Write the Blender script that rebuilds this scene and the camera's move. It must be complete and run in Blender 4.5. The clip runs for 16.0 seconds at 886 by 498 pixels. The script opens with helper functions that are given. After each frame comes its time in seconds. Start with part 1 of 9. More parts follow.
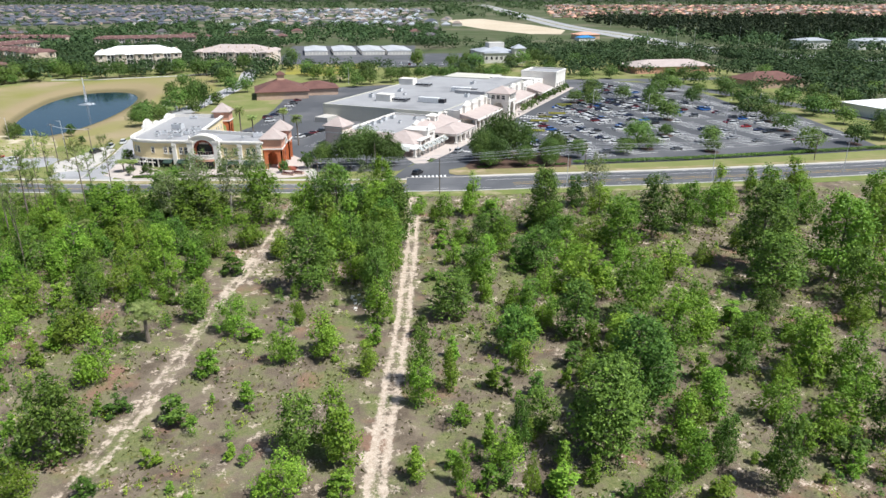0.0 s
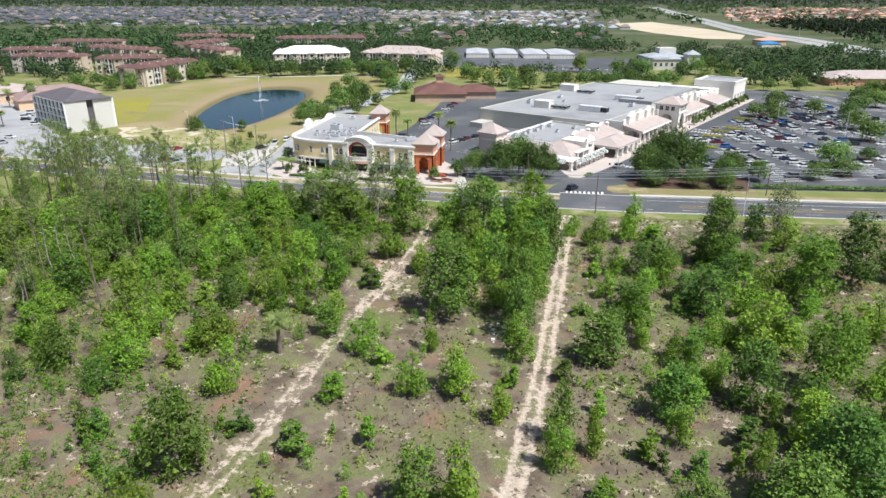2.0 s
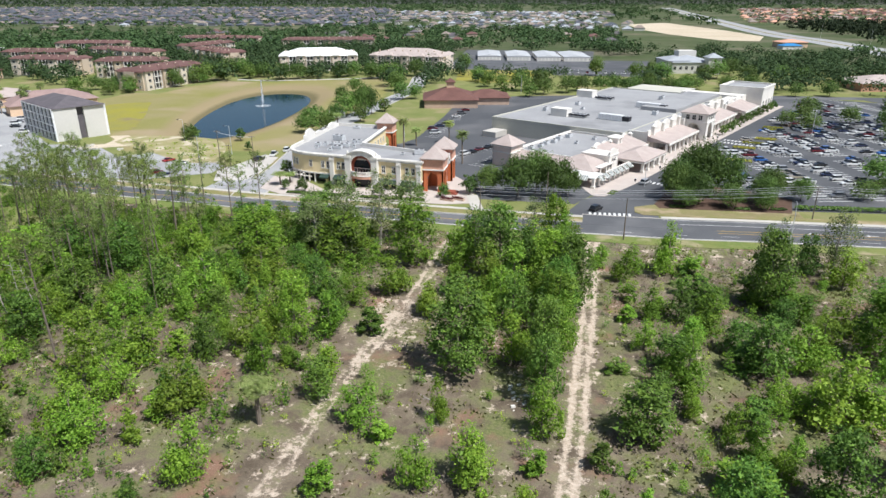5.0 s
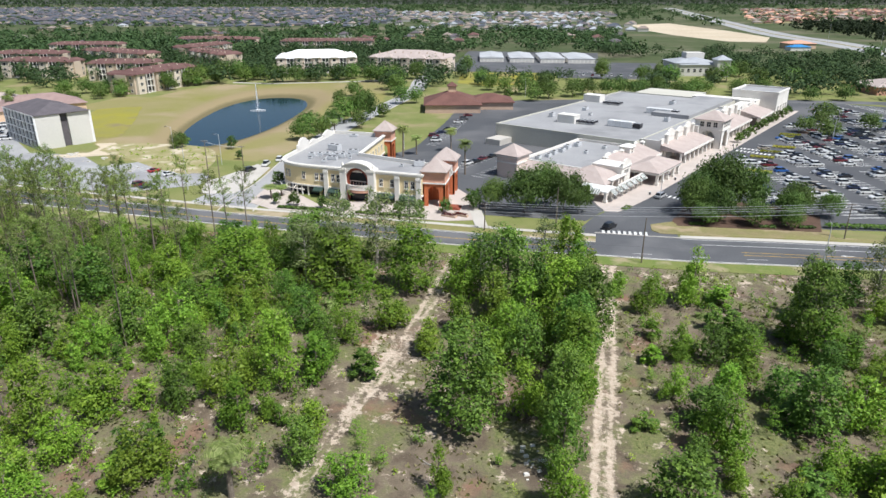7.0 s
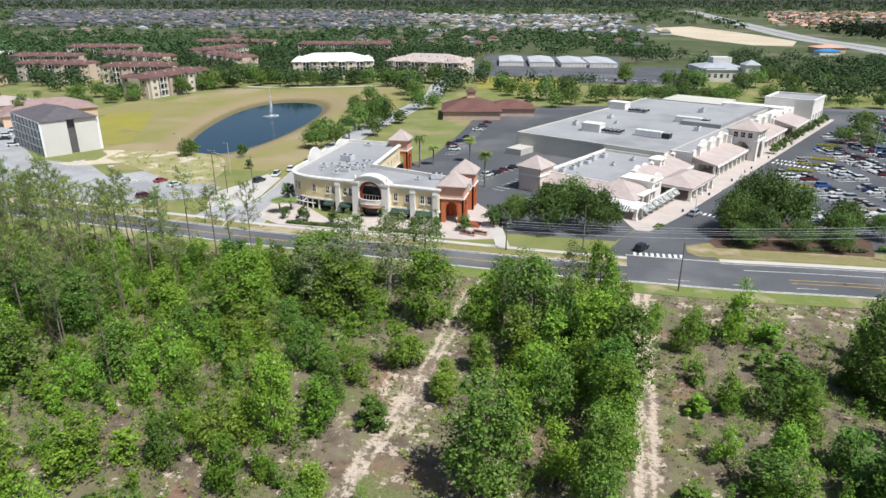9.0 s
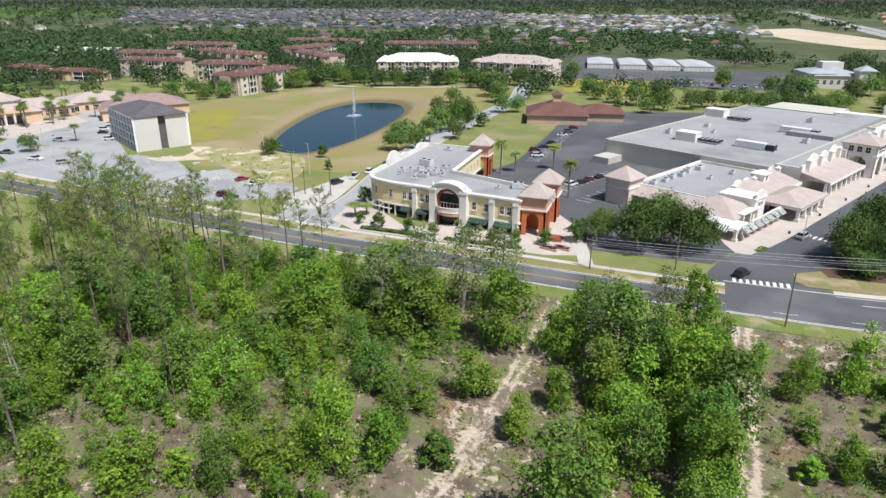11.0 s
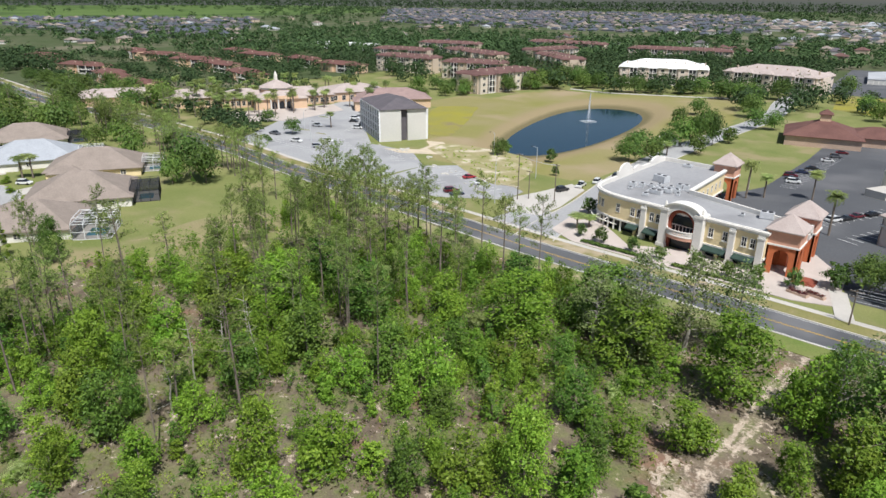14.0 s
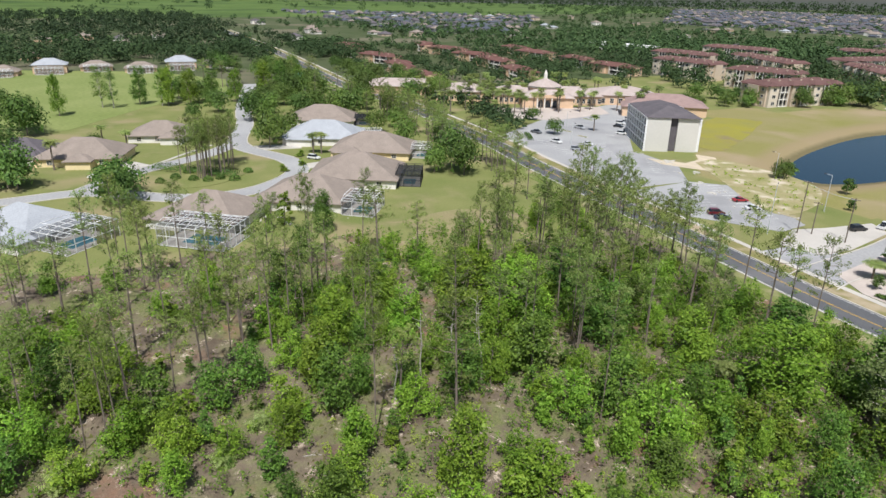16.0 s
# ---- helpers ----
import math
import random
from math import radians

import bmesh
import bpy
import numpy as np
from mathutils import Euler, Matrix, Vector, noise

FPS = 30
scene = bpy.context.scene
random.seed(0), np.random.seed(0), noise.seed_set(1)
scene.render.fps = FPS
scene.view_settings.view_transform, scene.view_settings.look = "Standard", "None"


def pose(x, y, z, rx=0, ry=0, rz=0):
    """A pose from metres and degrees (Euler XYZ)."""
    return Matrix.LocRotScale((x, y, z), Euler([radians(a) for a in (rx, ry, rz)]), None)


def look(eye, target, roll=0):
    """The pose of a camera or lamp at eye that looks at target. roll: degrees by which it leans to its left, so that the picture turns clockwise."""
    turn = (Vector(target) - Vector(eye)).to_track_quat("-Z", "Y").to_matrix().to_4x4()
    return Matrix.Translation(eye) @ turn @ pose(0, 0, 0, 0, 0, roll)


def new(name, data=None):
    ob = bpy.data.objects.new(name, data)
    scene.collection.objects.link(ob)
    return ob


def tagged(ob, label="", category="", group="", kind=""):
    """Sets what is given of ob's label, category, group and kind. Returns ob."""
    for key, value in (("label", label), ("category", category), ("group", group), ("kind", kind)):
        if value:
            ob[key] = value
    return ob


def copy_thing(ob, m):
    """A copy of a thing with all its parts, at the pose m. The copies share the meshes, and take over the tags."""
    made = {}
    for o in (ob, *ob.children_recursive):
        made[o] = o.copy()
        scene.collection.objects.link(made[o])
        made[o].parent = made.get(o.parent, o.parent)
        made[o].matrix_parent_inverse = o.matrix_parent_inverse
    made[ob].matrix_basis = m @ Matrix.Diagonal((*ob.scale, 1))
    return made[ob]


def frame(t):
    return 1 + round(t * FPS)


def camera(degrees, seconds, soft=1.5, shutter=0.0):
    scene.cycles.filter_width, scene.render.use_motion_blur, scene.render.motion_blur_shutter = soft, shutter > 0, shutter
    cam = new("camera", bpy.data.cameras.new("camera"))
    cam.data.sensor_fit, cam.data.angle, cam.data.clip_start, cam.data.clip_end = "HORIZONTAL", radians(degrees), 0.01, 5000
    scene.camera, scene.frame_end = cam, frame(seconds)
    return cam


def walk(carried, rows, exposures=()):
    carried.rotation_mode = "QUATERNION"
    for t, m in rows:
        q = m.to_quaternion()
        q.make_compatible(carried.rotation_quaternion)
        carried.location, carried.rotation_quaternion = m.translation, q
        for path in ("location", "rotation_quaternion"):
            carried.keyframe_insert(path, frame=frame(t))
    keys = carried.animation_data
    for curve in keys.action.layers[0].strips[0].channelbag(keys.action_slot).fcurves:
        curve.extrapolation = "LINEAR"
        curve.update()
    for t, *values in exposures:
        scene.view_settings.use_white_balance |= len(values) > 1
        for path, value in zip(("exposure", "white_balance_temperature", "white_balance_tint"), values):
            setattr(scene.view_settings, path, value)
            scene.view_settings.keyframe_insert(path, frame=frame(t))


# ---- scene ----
cam = camera(68.0, 16.0)
PATH = [
    (0, (-0.495, 0.843, 57.165), (-0.382, 2.703, 56.438), 0.00),
    (0.5, (-0.635, 4.022, 57.182), (-0.651, 5.886, 56.458), -0.10),
    (1, (-0.773, 7.170, 57.198), (-0.915, 9.029, 56.474), 0.00),
    (1.5, (-0.946, 10.244, 57.210), (-1.195, 12.092, 56.487), -0.00),
    (2, (-1.266, 13.170, 57.200), (-1.591, 15.007, 56.479), -0.10),
    (2.5, (-1.714, 16.097, 57.200), (-2.066, 17.929, 56.479), -0.10),
    (3, (-2.268, 19.114, 57.213), (-2.621, 20.946, 56.492), -0.10),
    (3.5, (-2.913, 22.295, 57.234), (-3.265, 24.127, 56.512), -0.10),
    (4, (-3.614, 25.671, 57.275), (-3.966, 27.503, 56.554), -0.10),
    (6.5, (-7.225, 43.419, 57.672), (-7.580, 45.251, 56.952), -0.10),
    (7, (-7.966, 46.944, 57.703), (-8.322, 48.776, 56.983), -0.10),
    (7.5, (-8.695, 50.382, 57.759), (-9.056, 52.213, 57.040), -0.00),
    (8, (-9.442, 53.523, 57.813), (-9.814, 55.354, 57.097), -0.10),
    (10.5, (-12.860, 66.366, 57.857), (-13.407, 68.153, 57.144), 0.10),
    (11, (-13.387, 67.908, 57.822), (-14.015, 69.668, 57.108), 0.00),
    (11.5, (-13.822, 68.847, 57.803), (-14.530, 70.576, 57.089), 0.20),
    (12, (-14.261, 69.561, 57.803), (-15.112, 71.224, 57.090), 0.20),
    (12.5, (-14.727, 70.245, 57.842), (-15.692, 71.845, 57.129), 0.30),
    (13, (-15.334, 71.006, 57.857), (-16.387, 72.550, 57.145), 0.40),
    (13.5, (-16.104, 71.845, 57.863), (-17.227, 73.340, 57.152), 0.60),
    (14, (-16.985, 72.762, 57.863), (-18.172, 74.206, 57.151), 0.60),
    (14.5, (-17.963, 73.762, 57.857), (-19.258, 75.108, 57.143), 0.80),
    (15, (-19.106, 74.826, 57.871), (-20.539, 76.025, 57.158), 0.95),
    (15.5, (-20.305, 75.867, 57.876), (-21.887, 76.862, 57.163), 1.10),
    (16, (-21.522, 76.879, 57.889), (-23.167, 77.756, 57.164), 1.25),
]
walk(cam, [(t, look(eye, target, roll)) for t, eye, target, roll in PATH], ((0, 0.31, 6100, 9), (4, 0.22, 6100, 9), (8, 0.16, 6120, 9), (12, 0.10, 6150, 9), (16, 0.05, 6240, 10)))

# ---- world, sun, exposure ----
SUN_EL, SUN_DIR = 59.0, (0.86, -0.50)          # high sun to the south-east, shadows fall to -x and +y
world = bpy.data.worlds.new("sky")
scene.world = world
world.use_nodes = True
wn = world.node_tree
sky = wn.nodes.new("ShaderNodeTexSky")
sky.sky_type, sky.sun_disc = "NISHITA", False
sky.sun_elevation = radians(SUN_EL)
sky.sun_rotation = math.atan2(SUN_DIR[0], SUN_DIR[1])
sky.air_density, sky.dust_density = 1.0, 1.6
wn.nodes["Background"].inputs["Strength"].default_value = 0.075
wn.links.new(sky.outputs[0], wn.nodes["Background"].inputs["Color"])
sun = new("sun", bpy.data.lights.new("sun", "SUN"))
sun.data.energy, sun.data.angle, sun.data.color = 5.1, radians(0.55), (1.0, 0.96, 0.90)
sun.matrix_world = look((0, 0, 300), (-SUN_DIR[0] * 100, -SUN_DIR[1] * 100, 300 - 100 * math.tan(radians(SUN_EL))))


# ---- materials ----
def mat(name, a, b=None, rough=0.8, metal=0.0, scale=0.6, fine=6.0, bump=0.0, spec=0.3, coords="Position", stain=None, stain_scale=0.08, grit=0.5):
    """A surface whose colour wanders between a and b at two sizes, with relief, and stains of a third colour."""
    m = bpy.data.materials.new(name)
    m.use_nodes = True
    t = m.node_tree
    n, l = t.nodes, t.links
    p = n["Principled BSDF"]
    p.inputs["Roughness"].default_value, p.inputs["Metallic"].default_value = rough, metal
    p.inputs["Specular IOR Level"].default_value = spec
    b = b or tuple(c * 0.8 for c in a)
    if coords == "Position":
        src = n.new("ShaderNodeNewGeometry").outputs["Position"]
    else:
        src = n.new("ShaderNodeTexCoord").outputs["Object"]

    def wave(s, detail):
        x = n.new("ShaderNodeTexNoise")
        x.inputs["Scale"].default_value, x.inputs["Detail"].default_value = s, detail
        l.new(src, x.inputs["Vector"])
        return x.outputs["Fac"]

    def steps(fac, lo, hi):
        r = n.new("ShaderNodeMapRange")
        r.inputs["From Min"].default_value, r.inputs["From Max"].default_value = lo, hi
        l.new(fac, r.inputs["Value"])
        return r.outputs["Result"]

    def blend(fac, c1, c2):
        x = n.new("ShaderNodeMix")
        x.data_type = "RGBA"
        l.new(fac, x.inputs[0])
        for c, sock in ((c1, x.inputs[6]), (c2, x.inputs[7])):
            if isinstance(c, tuple):
                sock.default_value = (*c, 1)
            else:
                l.new(c, sock)
        return x.outputs[2]

    big, small = wave(scale, 3), wave(fine, 4)
    col = blend(steps(big, 0.3, 0.7), a, b)
    dark = n.new("ShaderNodeMix")
    dark.data_type, dark.blend_type = "RGBA", "MULTIPLY"
    dark.inputs[0].default_value = grit
    l.new(col, dark.inputs[6])
    ramp = n.new("ShaderNodeMapRange")
    ramp.inputs["From Min"].default_value, ramp.inputs["From Max"].default_value = 0.2, 0.8
    ramp.inputs["To Min"].default_value, ramp.inputs["To Max"].default_value = 0.6, 1.3
    l.new(small, ramp.inputs["Value"])
    l.new(ramp.outputs[0], dark.inputs[7])
    col = dark.outputs[2]
    if stain:
        col = blend(steps(wave(stain_scale, 5), 0.52, 0.66), col, stain)
    l.new(col, p.inputs["Base Color"])
    if bump:
        bm_ = n.new("ShaderNodeBump")
        bm_.inputs["Strength"].default_value, bm_.inputs["Distance"].default_value = bump, 0.1
        l.new(small, bm_.inputs["Height"])
        l.new(bm_.outputs[0], p.inputs["Normal"])
    return m


def leaf_mat(name, a, b, c, trans=0.3, rough=0.55):
    """Leaves: the colour differs from clump to clump and from plant to plant; some light comes through."""
    m = bpy.data.materials.new(name)
    m.use_nodes = True
    n, l = m.node_tree.nodes, m.node_tree.links
    p = n["Principled BSDF"]
    geo, info = n.new("ShaderNodeNewGeometry"), n.new("ShaderNodeObjectInfo")
    r = n.new("ShaderNodeValToRGB")
    r.color_ramp.elements[0].color, r.color_ramp.elements[1].color = (*a, 1), (*c, 1)
    e = r.color_ramp.elements.new(0.55)
    e.color = (*b, 1)
    l.new(geo.outputs["Random Per Island"], r.inputs[0])
    hsv = n.new("ShaderNodeHueSaturation")
    hue, val = n.new("ShaderNodeMapRange"), n.new("ShaderNodeMapRange")
    hue.inputs["To Min"].default_value, hue.inputs["To Max"].default_value = 0.478, 0.506
    val.inputs["To Min"].default_value, val.inputs["To Max"].default_value = 0.74, 1.38
    mul = n.new("ShaderNodeMath")
    mul.operation, mul.inputs[1].default_value = "MULTIPLY", 7.31
    frac = n.new("ShaderNodeMath")
    frac.operation = "FRACT"
    l.new(info.outputs["Random"], mul.inputs[0])
    l.new(mul.outputs[0], frac.inputs[0])
    l.new(info.outputs["Random"], hue.inputs["Value"])
    l.new(frac.outputs[0], val.inputs["Value"])
    l.new(hue.outputs[0], hsv.inputs["Hue"])
    l.new(val.outputs[0], hsv.inputs["Value"])
    l.new(r.outputs[0], hsv.inputs["Color"])
    l.new(hsv.outputs[0], p.inputs["Base Color"])
    p.inputs["Roughness"].default_value, p.inputs["Specular IOR Level"].default_value = rough, 0.25
    tr, add = n.new("ShaderNodeBsdfTranslucent"), n.new("ShaderNodeMixShader")
    l.new(hsv.outputs[0], tr.inputs["Color"])
    add.inputs[0].default_value = trans
    l.new(p.outputs[0], add.inputs[1])
    l.new(tr.outputs[0], add.inputs[2])
    l.new(add.outputs[0], n["Material Output"].inputs["Surface"])
    return m


def glass_mat(name, tint, rough=0.05):
    m = mat(name, tint, tint, rough, spec=0.32, coords="Object")
    return m


def field_mat():
    """Dry scrubland: leaf litter, thin grass, bare pale sand on the wheel tracks and in patches."""
    m = bpy.data.materials.new("scrub_ground")
    m.use_nodes = True
    n, l = m.node_tree.nodes, m.node_tree.links
    p = n["Principled BSDF"]
    p.inputs["Roughness"].default_value, p.inputs["Specular IOR Level"].default_value = 0.95, 0.1
    src = n.new("ShaderNodeNewGeometry").outputs["Position"]

    def wave(s, detail=5, rough=0.6):
        x = n.new("ShaderNodeTexNoise")
        x.inputs["Scale"].default_value, x.inputs["Detail"].default_value, x.inputs["Roughness"].default_value = s, detail, rough
        l.new(src, x.inputs["Vector"])
        return x.outputs["Fac"]

    def span(fac, lo, hi, a=0.0, b=1.0):
        r = n.new("ShaderNodeMapRange")
        for k, v in zip(("From Min", "From Max", "To Min", "To Max"), (lo, hi, a, b)):
            r.inputs[k].default_value = v
        l.new(fac, r.inputs["Value"])
        return r.outputs["Result"]

    def math_(op, a, b):
        x = n.new("ShaderNodeMath")
        x.operation = op
        for v, s in ((a, x.inputs[0]), (b, x.inputs[1])):
            if isinstance(v, float):
                s.default_value = v
            else:
                l.new(v, s)
        return x.outputs[0]

    def blend(fac, c1, c2, kind="MIX"):
        x = n.new("ShaderNodeMix")
        x.data_type, x.blend_type = "RGBA", kind
        l.new(fac, x.inputs[0])
        for c, s in ((c1, x.inputs[6]), (c2, x.inputs[7])):
            if isinstance(c, tuple):
                s.default_value = (*c, 1)
            else:
                l.new(c, s)
        return x.outputs[2]

    at = n.new("ShaderNodeAttribute")
    at.attribute_name = "bare"
    litter = blend(span(wave(0.22), 0.35, 0.68), (0.122, 0.096, 0.070), (0.265, 0.218, 0.160))
    grass = blend(span(wave(2.2, 4), 0.3, 0.7), (0.105, 0.126, 0.046), (0.215, 0.220, 0.095))
    col = blend(span(wave(0.11, 6, 0.7), 0.46, 0.60), litter, grass)
    red = blend(span(wave(0.09, 5), 0.57, 0.68), col, (0.245, 0.15, 0.105))
    sand = blend(span(wave(1.2, 5), 0.3, 0.7), (0.41, 0.325, 0.250), (0.62, 0.525, 0.425))
    # patches of sand: where the tracks run, and in scattered spots
    spots = math_("ADD", at.outputs["Fac"], span(wave(0.34, 8, 0.74), 0.505, 0.67, 0.0, 0.9))
    edge = math_("ADD", spots, span(wave(1.7, 6, 0.75), 0.25, 0.75, -0.45, 0.45))
    col = blend(span(edge, 0.38, 0.72), red, sand)
    speck = span(wave(5.0, 4, 0.8), 0.30, 0.72, 0.62, 1.35)
    x = n.new("ShaderNodeMix")
    x.data_type, x.blend_type = "RGBA", "MULTIPLY"
    x.inputs[0].default_value = 0.75
    l.new(col, x.inputs[6])
    l.new(speck, x.inputs[7])
    l.new(x.outputs[2], p.inputs["Base Color"])
    b = n.new("ShaderNodeBump")
    b.inputs["Strength"].default_value, b.inputs["Distance"].default_value = 0.7, 0.25
    l.new(wave(3.0, 6, 0.7), b.inputs["Height"])
    l.new(b.outputs[0], p.inputs["Normal"])
    return m


def water_mat():
    m = bpy.data.materials.new("pond_water")
    m.use_nodes = True
    n, l = m.node_tree.nodes, m.node_tree.links
    p = n["Principled BSDF"]
    p.inputs["Base Color"].default_value = (0.009, 0.030, 0.050, 1)
    p.inputs["Roughness"].default_value, p.inputs["IOR"].default_value = 0.06, 1.33
    p.inputs["Specular IOR Level"].default_value = 0.36
    w = n.new("ShaderNodeTexNoise")
    w.inputs["Scale"].default_value, w.inputs["Detail"].default_value = 1.1, 4
    l.new(n.new("ShaderNodeNewGeometry").outputs["Position"], w.inputs["Vector"])
    b = n.new("ShaderNodeBump")
    b.inputs["Strength"].default_value, b.inputs["Distance"].default_value = 0.25, 0.06
    l.new(w.outputs["Fac"], b.inputs["Height"])
    l.new(b.outputs[0], p.inputs["Normal"])
    return m


